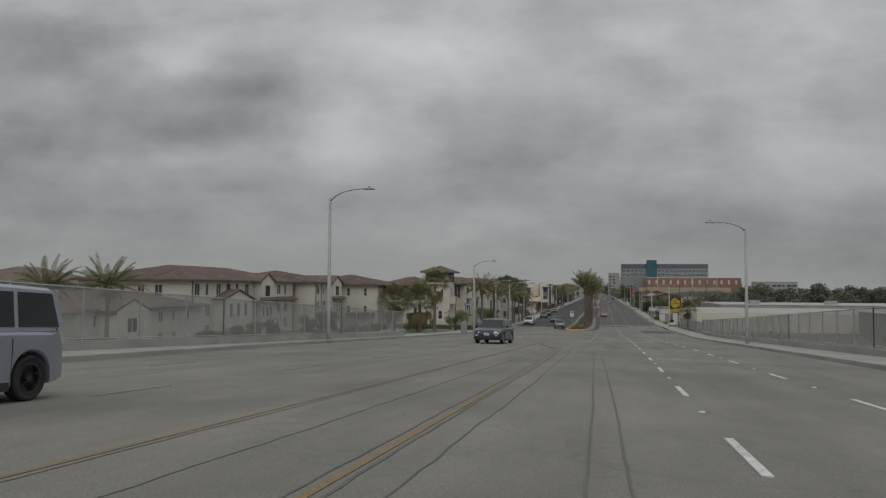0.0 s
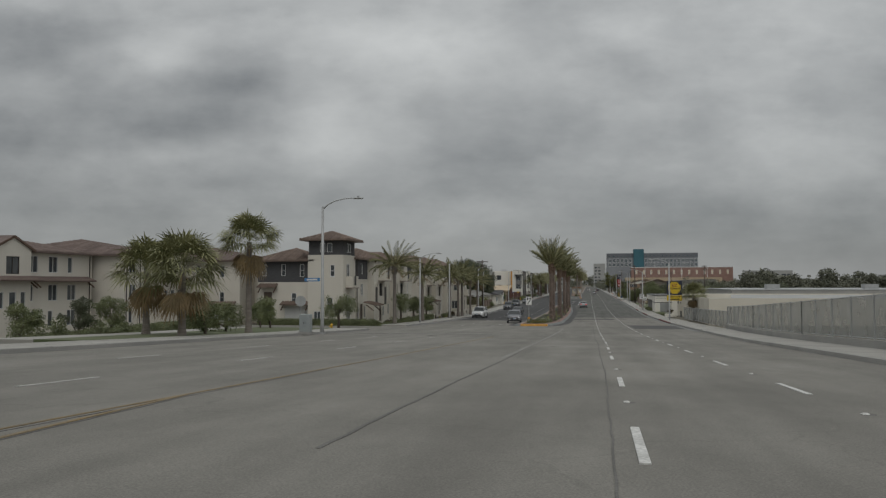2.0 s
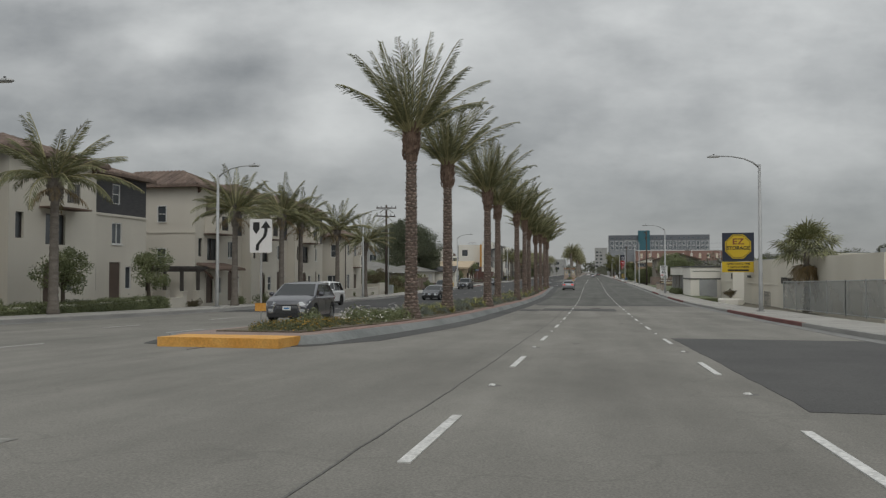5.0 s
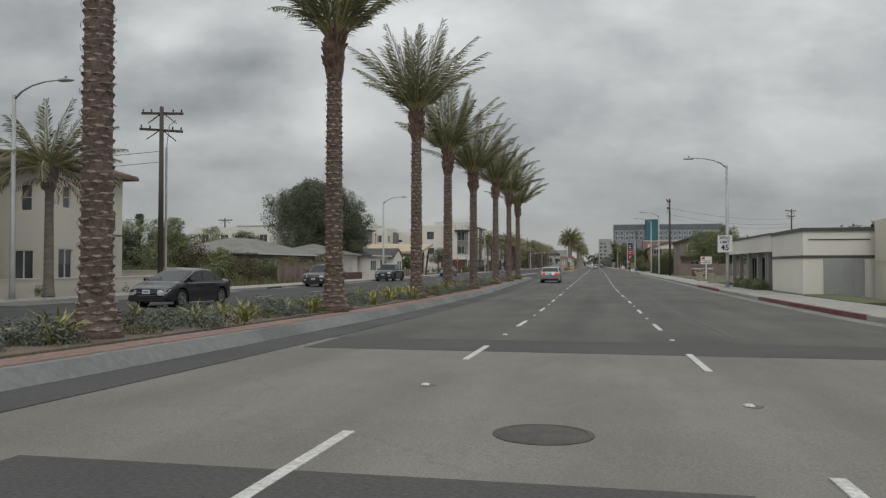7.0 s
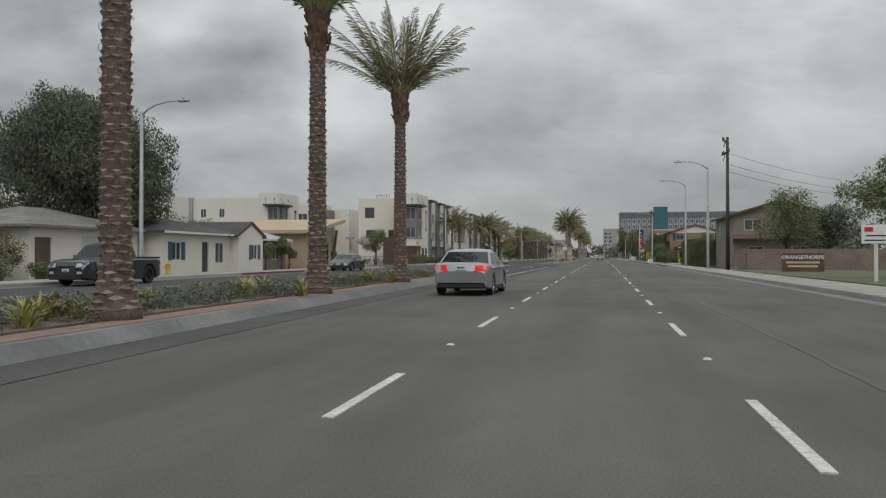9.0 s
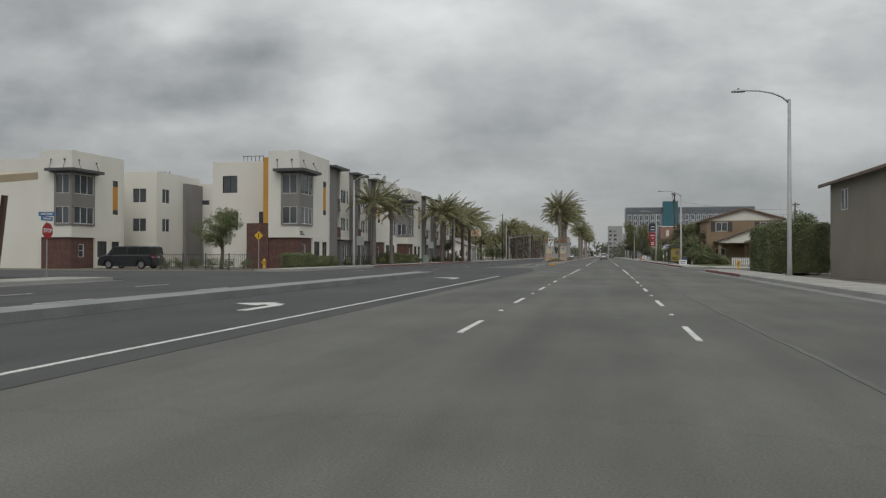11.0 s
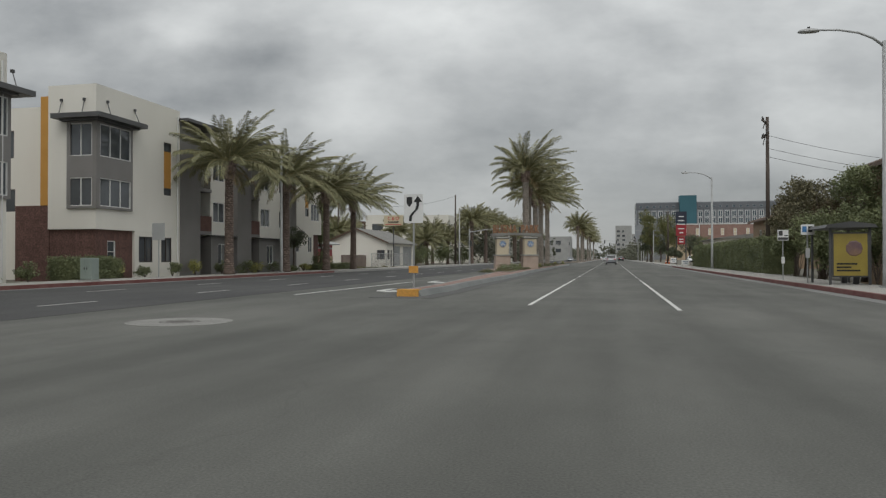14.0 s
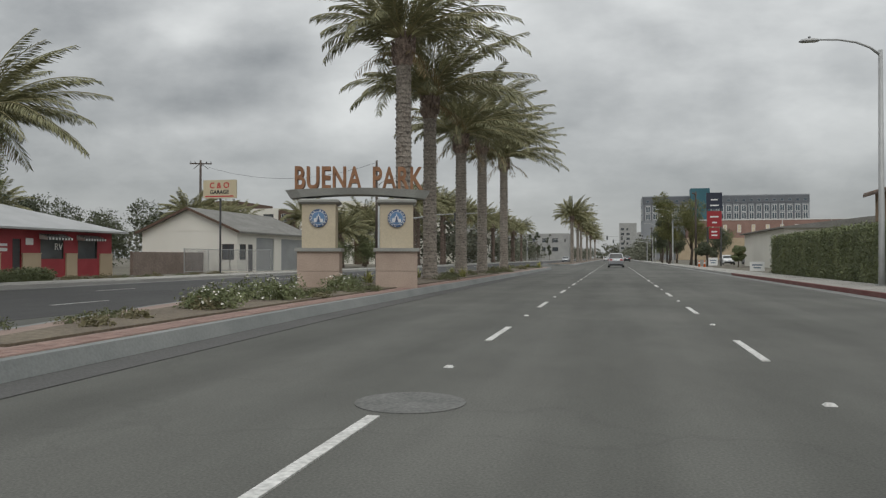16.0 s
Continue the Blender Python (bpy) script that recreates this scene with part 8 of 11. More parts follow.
t = thing("picket_fence", pose(13.2, 330.6, 0.1), "white wooden picket fence before the tan house", "fence")
for k in range(13):
    bm = bmesh.new()
    loft(bm, [[(0.2 * k, y, 0), (0.2 * k + 0.1, y, 0), (0.2 * k + 0.1, y, 0.8), (0.2 * k + 0.05, y, 0.9), (0.2 * k, y, 0.8)] for y in (0, 0.03)])
    part("picket", bm, "frame_white", t)
for z in (0.25, 0.62):
    bm = bmesh.new()
    box(bm, 0, 0.03, z, 2.5, 0.07, z + 0.08)
    part("rail", bm, "frame_white", t)
t = thing("house", pose(0, 0, 0), "tan two-storey house showing above the hedges", "house", "right-hand houses")
volume(t, 17.8, 28.8, 404, 416, -0.2, 5.6, "tan_stucco", {"W": [W(4, 5.4, 3.2, 4.5, 2), W(8, 9.4, 3.2, 4.5, 2)], "S": [W(2, 3.4, 3.2, 4.5, 2)]}, roof=None)
tile_roof(t, 17.8, 28.8, 404, 416, 5.6, 1.9, 0.6, "gable", "y", "tile")
m, _ = face("S", 17.8, 28.8, 404, 416)
gable_wall(t, -0.1, 11.1, 5.6, 1.8, m, "tan_stucco")
t = thing("white_workshop", pose(0, 0, 0), "long white workshop with a low curved roof beside the car park", "building")
volume(t, 18.0, 60, 446, 472, -0.2, 4.5, "stucco_white", {"S": [W(1, 2.6, 0.3, 2.6, 2, frame="frame_dark")]}, roof=None)
bm = bmesh.new()
loft(bm, [[(17.4 + 43 * k / 10, y, 4.5 + 3.2 * math.sin(math.pi * k / 20)) for k in range(11)] + [(60.5, y, 4.4), (17.4, y, 4.35)] for y in (445.5, 472.5)])
part("roof", bm, "shingle_grey", t)

# --- hotel and brick block far down the road ---
t = thing("hotel", pose(0, 0, 0), "grey multi-storey hotel with a teal stair tower", "building")
volume(t, 14.6, 97, 775, 800, 0, 33.7, "hotel_grey_hazed", {}, roof="flat", cap=0.5)
m, _ = face("S", 14.6, 97, 775, 800)
bm = bmesh.new()
box(bm, 0, -0.25, 29.4, 82.4, -0.01, 33.2)
part("attic_band", bm, "hotel_dark", t, m=m)
for k in range(22):
    u = 1.6 + 3.7 * k
    if 23.4 < u < 33.5:
        continue
    for z, h in ((21.2, 3.2), (25.0, 3.4)):
        window(t, m, u, u + 2.4, z, z + h, 2, 1, "frame_white", "glass_blue", deep=-0.06, bar=0.22)
    window(t, m, u + 0.3, u + 1.9, 30.3, 31.6, 1, 1, "hotel_grey_hazed", "glass_blue", deep=-0.32, bar=0.15)
    bm = bmesh.new()
    box(bm, u - 0.9, -0.35, 20.6, u - 0.5, -0.01, 29.4)
    part("pilaster", bm, "hotel_dark", t, m=m)
volume(t, 39, 48.4, 772, 780, 0, 37.3, "teal", {}, roof="flat", cap=0.3, name="tower_wall")
m, _ = face("W", 14.6, 97, 775, 800)
for k in range(5):
    for z in (21, 25, 30):
        window(t, m, 2 + 4.4 * k, 4.4 + 4.4 * k, z, z + 2.6, 2, 1, "frame_white", "glass_blue", deep=-0.06, bar=0.2)
t = thing("brick_block", pose(0, 0, 0), "long orange-brick block with pale window panels", "building")
volume(t, 36, 124, 755, 771, 0, 19.9, "brick_far", {}, roof="flat", cap=0.4)
m, _ = face("S", 36, 124, 755, 771)
bm = bmesh.new()
box(bm, -0.2, -0.2, 19.6, 88.2, -0.01, 20.1)
part("coping", bm, "frame_white", t, m=m)
for k in range(13):
    u = 3.5 + 6.6 * k
    window(t, m, u, u + 1.7, 13.6, 17.4, 1, 2, "frame_white", "sign_cream", deep=-0.05, bar=0.2)
for u in (12.0, 44.0, 66.0):
    bm = bmesh.new()
    tube(bm, [(u, -0.2, 19.5), (u, -0.2, 6)], 0.2, 6)
    part("downpipe", bm, "frame_white", t, m=m)
volume(t, 30, 112, 738, 755, 0, 10.5, "beige", {}, roof="flat", cap=0.3, name="annex_wall")
t = thing("white_block", pose(0, 0, 0), "long white car park building among distant trees", "building", "distant blocks")
volume(t, 130, 165, 720, 740, 0, 16.0, "stucco_pale", {"S": row_windows(35, (8, 11.5), 4.2, 3.4, 1.6, cols=1, frame="frame_dark")}, roof="flat")
for k, (x, y, w, h) in enumerate(((-60, 700, 40, 12), (-90, 640, 40, 10), (4, 1010, 14, 30), (20, 1060, 16, 24), (230, 700, 60, 12))):
    t = thing("distant_block", pose(0, 0, 0), "plain pale block in the distance", "building", "distant blocks")
    volume(t, x, x + w, y, y + 20, 0, h, "stucco_pale", {"S": row_windows(w, tuple(np.arange(4, h - 2, 4.0)), 4.5, 2.6, 1.8, cols=1, frame="frame_dark")}, roof="flat")


# --- gateway sign on the median ---
M["sand_stone"] = mat("sand_stucco", (0.56, 0.48, 0.35), (0.62, 0.54, 0.4), scale=0.8, fine=0.07, bump=0.25)
M["pink_stone"] = mat("pink_stone", (0.42, 0.325, 0.265), (0.5, 0.395, 0.325), scale=1.2, fine=0.12, bump=0.25, rnd=0.05)
M["cap_stone"] = mat("grey_cap_stone", (0.3, 0.3, 0.28), (0.36, 0.36, 0.335), scale=1, fine=0.1, bump=0.2)
M["letter_copper"] = mat("rusty_copper", (0.25, 0.125, 0.065), (0.36, 0.19, 0.105), scale=2.5, rough=0.55, metal=0.3, fine=0.15)
M["seal_sky"] = mat("seal_light_blue", (0.13, 0.24, 0.42), (0.16, 0.28, 0.47), rough=0.5, fine=0.04, bump=0)
M["seal_blue"] = mat("seal_blue", (0.045, 0.09, 0.2), (0.055, 0.11, 0.23), rough=0.5, fine=0.04, bump=0)
t = thing("gateway_sign", pose(-8.1, 381.0, 0.2, 0, 0, 16) @ Matrix.Scale(1.1, 4), "city gateway sign: two stone pillars, a grey beam and copper letters", "sign")
for s in (-1.12, 1.12):
    bm = bmesh.new()
    for k in range(2):
        box(bm, s - 0.6, -0.6, -0.25 if k == 0 else 0.5, s + 0.6, 0.6, 0.49 if k == 0 else 1.06)
    pl = part("plinth", bm, "pink_stone", t, "pink stone plinth")
    bm = bmesh.new()
    box(bm, s - 0.66, -0.66, 1.06, s + 0.66, 0.66, 1.16)
    part("ledge", bm, "cap_stone", pl)
    bm = bmesh.new()
    box(bm, s - 0.48, -0.48, 1.16, s + 0.48, 0.48, 2.42)
    sh = part("pillar", bm, "sand_stone", t, "sand-coloured stucco pillar")
    bm = bmesh.new()
    loft(bm, [[(s + a * q, b * q, z) for a, b in ((-1, -1), (1, -1), (1, 1), (-1, 1))] for q, z in ((0.5, 2.42), (0.58, 2.48), (0.58, 2.54), (0.5, 2.58))])
    part("capital", bm, "cap_stone", sh)
    bm = bmesh.new()
    tube(bm, [(s, -0.52, 2.02), (s, -0.48, 2.02)], 0.26, 24)
    disc = part("seal", bm, "seal_blue", sh, "round blue and white city seal")
    bm = bmesh.new()
    tube(bm, [(s, -0.53, 2.02), (s, -0.5, 2.02)], 0.2, 24)
    part("seal_rim", bm, "white_sign", disc)
    bm = bmesh.new()
    tube(bm, [(s, -0.536, 2.02), (s, -0.51, 2.02)], 0.185, 24)
    part("seal_face", bm, "seal_sky", disc)
    bm = bmesh.new()
    loft(bm, [[(s + a, q, 2.02 + b) for a, b in ((-0.13, -0.12), (0.13, -0.12), (0.13, -0.02), (0.06, -0.02), (0.05, 0.06), (0.02, 0.06), (0, 0.15), (-0.02, 0.06), (-0.05, 0.06), (-0.06, 0.0), (-0.13, 0.0))] for q in (-0.542, -0.53)])
    part("seal_mark", bm, "white_sign", disc)
    bm = bmesh.new()
    loft(bm, [[(s + a, q, 2.02 + b) for a, b in ((-0.05, -0.12), (0.05, -0.12), (0.025, -0.03), (0.02, 0.05), (-0.02, 0.05), (-0.025, -0.03))] for q in (-0.548, -0.54)])
    part("seal_mark", bm, "seal_blue", disc)
    for k in range(16):
        if k in (4, 12):
            continue
        g = 2 * math.pi * (k + 0.5) / 16
        bm = bmesh.new()
        obox(bm, pose(s + 0.228 * math.cos(g), -0.522, 2.02 + 0.228 * math.sin(g), 0, 90 - math.degrees(g), 0), 0.045, 0.006, 0.026)
        part("text_bar", bm, "white_sign", disc)
bm = bmesh.new()
rings = []
for k in range(13):
    u = -2.1 + 4.2 * k / 12
    arch = 0.12 * math.cos(u / 2.1 * math.pi / 2)
    tip = 0.75 if k in (0, 12) else 1.0
    rings.append([(u * 0.93, -0.36 * tip, 2.6 + arch), (u * 0.93, 0.36 * tip, 2.6 + arch), (u, 0.42 * tip, 2.84 + arch * 0.6), (u, -0.42 * tip, 2.84 + arch * 0.6)])
loft(bm, rings)
part("beam", bm, "cap_stone", t, "grey bowed beam")
for body, size, x0 in (("BUENA", 0.92, -0.9), ("PARK", 0.92, 1.13)):
    me = text_mesh(body, size, 0.13, 1.1, 0.02)
    me.materials.clear()
    me.materials.append(M["letter_copper"])
    part("lettering", me, "letter_copper", t, "copper letters", m=pose(x0, -0.05, 3.18, 90, 0, 0) @ Matrix.Diagonal((0.62, 1, 1, 1)))

# ---- vehicles ----
def paint_mat(name, c, metal=0.35, rough=0.3):
    m = mat(name, c, tuple(v * 0.88 for v in c), scale=0.8, rough=rough, metal=metal, fine=0.04, bump=0.0, spec=0.6)
    b = m.node_tree.nodes["Principled BSDF"]
    b.inputs["Coat Weight"].default_value, b.inputs["Coat Roughness"].default_value = 0.7, 0.06
    return m


M["paint_lavender"] = paint_mat("lavender_silver_paint", (0.3, 0.31, 0.37))
M["paint_navy"] = paint_mat("navy_paint", (0.016, 0.021, 0.033))
M["paint_grey"] = paint_mat("grey_paint", (0.09, 0.093, 0.108))
M["paint_white"] = paint_mat("white_paint", (0.78, 0.78, 0.78), 0.0)
M["paint_black"] = paint_mat("black_paint", (0.012, 0.013, 0.02))
M["paint_dark"] = paint_mat("charcoal_paint", (0.035, 0.04, 0.045))
M["paint_silver"] = paint_mat("silver_paint", (0.33, 0.34, 0.355), 0.4)
M["paint_slate"] = paint_mat("blue_grey_paint", (0.06, 0.075, 0.12))
M["car_glass"] = glass_mat("car_glass", (0.012, 0.015, 0.016), 0.03)
M["car_glass"].node_tree.nodes["Principled BSDF"].inputs["Specular IOR Level"].default_value = 0.38
M["tyre"] = mat("tyre_rubber", (0.018, 0.018, 0.018), (0.03, 0.03, 0.03), rough=0.9, fine=0.15)
M["rim"] = mat("alloy_rim", (0.45, 0.46, 0.47), (0.36, 0.365, 0.37), rough=0.35, metal=0.8, fine=0.05, bump=0)
M["dark_rim"] = mat("dark_rim", (0.06, 0.06, 0.062), rough=0.4, metal=0.6, fine=0.05, bump=0)
M["car_trim"] = mat("black_plastic", (0.02, 0.02, 0.021), (0.03, 0.03, 0.031), rough=0.6, fine=0.1, bump=0.05)
M["chrome"] = mat("chrome_trim", (0.7, 0.7, 0.7), rough=0.15, metal=1.0, fine=0, bump=0)
M["head_lens"] = mat("headlight_lens", (0.6, 0.62, 0.64), (0.4, 0.42, 0.44), rough=0.08, fine=0.1, bump=0, spec=0.8)
M["tail_lens"] = mat("tail_lens", (0.3, 0.015, 0.012), rough=0.15, fine=0.05, bump=0, spec=0.7)
M["tail_lit"] = emit_mat("lit_tail_lens", (0.6, 0.015, 0.012), 0.4)
M["head_lit"] = emit_mat("lit_headlight", (1.0, 0.97, 0.9), 1.6)
M["amber_lens"] = mat("amber_lens", (0.55, 0.2, 0.03), rough=0.2, fine=0, bump=0)
WHEELS = {}


def sharp(me, deg=32):
    for p in me.polygons:
        p.use_smooth = True
    me.set_sharp_from_angle(angle=radians(deg))
    return me


def wheel_meshes(r, w, spokes):
    key = (r, w, spokes)
    if key in WHEELS:
        return WHEELS[key]
    n = 26
    bm = bmesh.new()
    prof = [(r * 0.66, -w * 0.42), (r * 0.9, -w * 0.5), (r * 0.985, -w * 0.42), (r, -w * 0.2), (r, w * 0.2), (r * 0.985, w * 0.42), (r * 0.9, w * 0.5), (r * 0.66, w * 0.42)]
    rings = [[(x, q * math.cos(2 * math.pi * k / n), q * math.sin(2 * math.pi * k / n)) for q, x in prof] for k in range(n)]
    loft(bm, rings + [rings[0]], close_ends=False)
    tyre = sharp(mesh_from(bm, "tyre"))
    bm = bmesh.new()
    tube(bm, [(-w * 0.38, 0, 0), (w * 0.1, 0, 0)], r * 0.655, 24)
    rim_r = []
    for q, x in ((r * 0.67, w * 0.1), (r * 0.67, w * 0.43), (r * 0.6, w * 0.43), (r * 0.58, w * 0.1)):
        rim_r.append([(x, q * math.cos(2 * math.pi * k / n), q * math.sin(2 * math.pi * k / n)) for k in range(n)])
    loft(bm, rim_r, close_ends=False)
    for k in range(spokes):
        a = 360 * k / spokes
        for da in (-9, 9):
            obox(bm, pose(0, 0, 0, a, 0, 0) @ pose(w * 0.33, 0, r * 0.35, da, 0, 0), w * 0.12, r * 0.1, r * 0.58)
    tube(bm, [(w * 0.1, 0, 0), (w * 0.42, 0, 0)], r * 0.14, 10)
    WHEELS[key] = (tyre, mesh_from(bm, "rim"))
    return WHEELS[key]


def panel(bm, pts, thick):
    """A thin plate from a ring of points, thickened along its own normal."""
    pts = [Vector(p) for p in pts]
    nrm = (pts[1] - pts[0]).cross(pts[2] - pts[0]).normalized() * thick
    loft(bm, [[p for p in pts], [p + nrm for p in pts]])


def car(name, x, y, z, turn, paint, label, L, W, H, base, rad, hood, belt, tail, cab, roof, pitch=0.0, rails=False, lit=False,
        lamps_on=False, bed=None, rim="rim", spokes=5, pillars=(0.06, -0.95), group="vehicles", boxy=0.0, category="car"):
    """A road car pointing along its own +y. hood, belt, tail: heights at nose, sills of the windows and rear end;
    cab: rear and front ends of the cabin at the belt; roof: the same at the roof."""
    t = thing(name, pose(x, y, z, pitch, 0, turn), label, category, group)
    hw, zs = W / 2, rad * 0.62
    wy = (-base / 2 - 0.02, base / 2 - 0.02)
    ends = (-L / 2, L / 2)
    arch = rad * 1.2

    def top(yy):
        return float(np.interp(yy, [ends[0], ends[0] + 0.08, ends[0] + 0.3, cab[0], cab[1], cab[1] + 0.25, ends[1] - 0.45, ends[1] - 0.12, ends[1]],
                               [tail - 0.28, tail - 0.1, tail, belt, belt, belt - 0.03, hood, hood - 0.1, hood - 0.32]))

    stations = sorted({round(ends[0] + L * i / 40, 3) for i in range(41)} | {round(c + arch * math.cos(math.pi * k / 12), 3) for c in wy for k in range(13)})
    rings = []
    for yy in stations:
        e = min(yy - ends[0], ends[1] - yy)
        w = hw * (1 - (0.16 - 0.08 * boxy) * max(0, 1 - e / 0.55) ** 2)
        zb = zs + 0.08 * max(0, 1 - e / 0.5)
        za = zb
        for c in wy:
            if abs(yy - c) < arch:
                za = max(za, rad + math.sqrt(arch * arch - (yy - c) ** 2) * 0.98)
        zt = top(yy)
        za = min(za, zt - 0.1)
        mid = max(za + 0.05, zs + (zt - zs) * 0.55)
        wi = w - 0.27
        half = [(wi, zb), (wi, za), (w - 0.03, za), (w, za + 0.03), (w, mid), (w * 0.985, zt - 0.08), (w * 0.93, zt - 0.015), (w * 0.6, zt + 0.025)]
        rings.append([(-a, yy, b) for a, b in half[::-1]] + [(a, yy, b) for a, b in half])
    bm = bmesh.new()
    loft(bm, rings)
    body = part("body", sharp(mesh_from(bm, "body"), 28), paint, t)
    # cabin shell
    zb = belt - 0.03
    wb, wr = hw * 0.95, hw * (0.76 + 0.13 * boxy)

    def half_w(zz):
        return wb + (wr - wb) * (zz - zb) / (H - zb)

    def edge(zz, end):
        k = (zz - zb) / (H - zb)
        return cab[end] + (roof[end] - cab[end]) * k

    prof = [(cab[0], zb), (edge(H - 0.1, 0), H - 0.1), (roof[0] + 0.12, H - 0.03), ((roof[0] * 0.45 + roof[1] * 0.55), H),
            (roof[1] - 0.22, H - 0.035), (edge(H - 0.09, 1), H - 0.09), (cab[1], zb)]
    rings = []
    for s, drop in ((-1, 0.07), (-0.93, 0.022), (-0.5, 0.0), (0, -0.01), (0.5, 0.0), (0.93, 0.022), (1, 0.07)):
        rings.append([(s * half_w(zz - drop * ((zz - zb) / (H - zb)) ** 3), yy, zz - drop * ((zz - zb) / (H - zb)) ** 3) for yy, zz in prof])
    bm = bmesh.new()
    loft(bm, rings)
    cabin = part("roof", sharp(mesh_from(bm, "roof"), 30), paint, t)

    def glass(nm, pts, m="car_glass", th=0.008, par=None):
        bm = bmesh.new()
        panel(bm, pts, th)
        return part(nm, bm, m, par or cabin)

    zl, zh = belt + 0.03, H - 0.13
    for end, nm in ((1, "windshield"), (0, "rear_window")):
        if bed and end == 0:
            continue
        sg = 1 if end else -1
        lo, hi = (zl - 0.02, H - 0.11)
        a, b = half_w(lo) - 0.07, half_w(hi) - 0.08
        yl, yh = edge(lo, end) + 0.004 * sg, edge(hi, end) + 0.004 * sg
        pts = [(-a * sg, yl, lo), (-b * sg, yh, hi), (b * sg, yh, hi), (a * sg, yl, lo)]
        glass(nm, pts)
    splits = [cab[0]] + sorted(pillars) + [cab[1]]
    for sgn in (-1, 1):
        for i in range(len(splits) - 1):
            y0, y1 = splits[i] + 0.045, splits[i + 1] - 0.045
            lo0 = max(y0, edge(zl, 0) + 0.09) if i == 0 else y0
            hi0 = max(y0, edge(zh, 0) + 0.13) if i == 0 else y0
            lo1 = min(y1, edge(zl, 1) - 0.1)
            hi1 = min(y1, edge(zh, 1) - 0.13)
            if hi1 - hi0 < 0.08:
                hi0 = hi1 = (hi0 + hi1) / 2
                hi0 -= 0.04
                hi1 += 0.04
            if lo1 - lo0 < 0.12:
                continue
            pts = [(sgn * (half_w(zl) + 0.003), lo0, zl), (sgn * (half_w(zl) + 0.003), lo1, zl), (sgn * (half_w(zh) + 0.003), hi1, zh), (sgn * (half_w(zh) + 0.003), hi0, zh)]
            glass("side_window", pts if sgn > 0 else pts[::-1])
        # door seams and handles
        for yy in (splits[-2] + 0.0, splits[-1] - 0.28, splits[-3] + 0.1 if len(splits) > 3 else splits[0] + 0.2):
            bm = bmesh.new()
            box(bm, min(sgn * (hw - 0.004), sgn * (hw + 0.002)), yy - 0.006, zs + 0.12, max(sgn * (hw - 0.004), sgn * (hw + 0.002)), yy + 0.006, belt - 0.13)
            part("door_seam", bm, "car_trim", body)
        for yy in (splits[-2] + 0.14, splits[-3] + 0.28 if len(splits) > 3 else splits[-2] - 0.8):
            bm = bmesh.new()
            box(bm, min(sgn * hw * 0.98, sgn * (hw + 0.02)), yy, belt - 0.16, max(sgn * hw * 0.98, sgn * (hw + 0.02)), yy + 0.2, belt - 0.12)
            part("door_handle", bm, paint, body)
        # mirrors
        bm = bmesh.new()
        obox(bm, pose(sgn * (hw + 0.09), cab[1] - 0.42, belt + 0.07, 0, 0, sgn * 8), 0.2, 0.13, 0.15)
        bmesh.ops.bevel(bm, geom=bm.edges[:], offset=0.03, segments=2, affect="EDGES")
        part("mirror", bm, paint, body, smooth=True)
        # sill
        bm = bmesh.new()
        box(bm, min(sgn * (hw - 0.06), sgn * (hw + 0.004)), wy[0] + arch + 0.02, zs - 0.03, max(sgn * (hw - 0.06), sgn * (hw + 0.004)), wy[1] - arch - 0.02, zs + 0.09)
        part("sill", bm, "car_trim", body)
        # lamps
        bm = bmesh.new()
        panel(bm, [(sgn * hw * 0.5, ends[1] + 0.0, hood - 0.3), (sgn * hw * 0.87, ends[1] - 0.07, hood - 0.28), (sgn * hw * 0.95, ends[1] - 0.26, hood - 0.12), (sgn * hw * 0.5, ends[1] - 0.05, hood - 0.16)][::sgn], -0.02)
        part("headlight", bm, "head_lit" if lamps_on else "head_lens", body, "clear headlight")
        tl = 0.55 if H > 1.6 else 0.28
        bm = bmesh.new()
        q0 = tail - 0.06
        panel(bm, [(sgn * hw * 0.46, ends[0] - 0.012, q0 - 0.2), (sgn * hw * 0.87, ends[0] + 0.05, q0 - 0.23), (sgn * hw * 0.965, ends[0] + 0.24, q0 - 0.03), (sgn * hw * 0.5, ends[0] + 0.03, q0 - 0.02)][::-sgn], -0.02)
        part("taillight", bm, "tail_lit" if lit else "tail_lens", body, "lit red taillight" if lit else "red taillight")
        if rails:
            bm = bmesh.new()
            xx = sgn * (wr - 0.1)
            tube(bm, [(xx, roof[0] + 0.15, H - 0.01), (xx, roof[0] + 0.25, H + 0.05), (xx, roof[1] - 0.4, H + 0.05), (xx, roof[1] - 0.28, H - 0.02)], 0.02, 6)
            part("roof_rail", bm, "car_trim" if paint != "paint_silver" else "steel", cabin)
    for yy, nm, sg, zz, hh in ((ends[1], "front_bumper", 1, zs + 0.02, 0.2), (ends[0], "rear_bumper", -1, zs + 0.04, 0.16)):
        bm = bmesh.new()
        w = hw * 0.86
        obox(bm, pose(0, yy - sg * 0.02, zz + hh / 2), 2 * w * 0.96, 0.1, hh)
        bmesh.ops.bevel(bm, geom=bm.edges[:], offset=0.03, segments=2, affect="EDGES")
        bp = part(nm, bm, "car_trim", body, "black plastic bumper insert")
        bm = bmesh.new()
        pz = zz + hh + 0.08 if sg > 0 else tail - 0.22 if H < 1.55 else tail - 0.3
        box(bm, -0.155, yy + sg * 0.012 - 0.008, pz, 0.155, yy + sg * 0.012 + 0.008, pz + 0.15)
        pl = part("number_plate", bm, "white_sign", body, "white number plate")
        bm = bmesh.new()
        q = yy + sg * 0.024
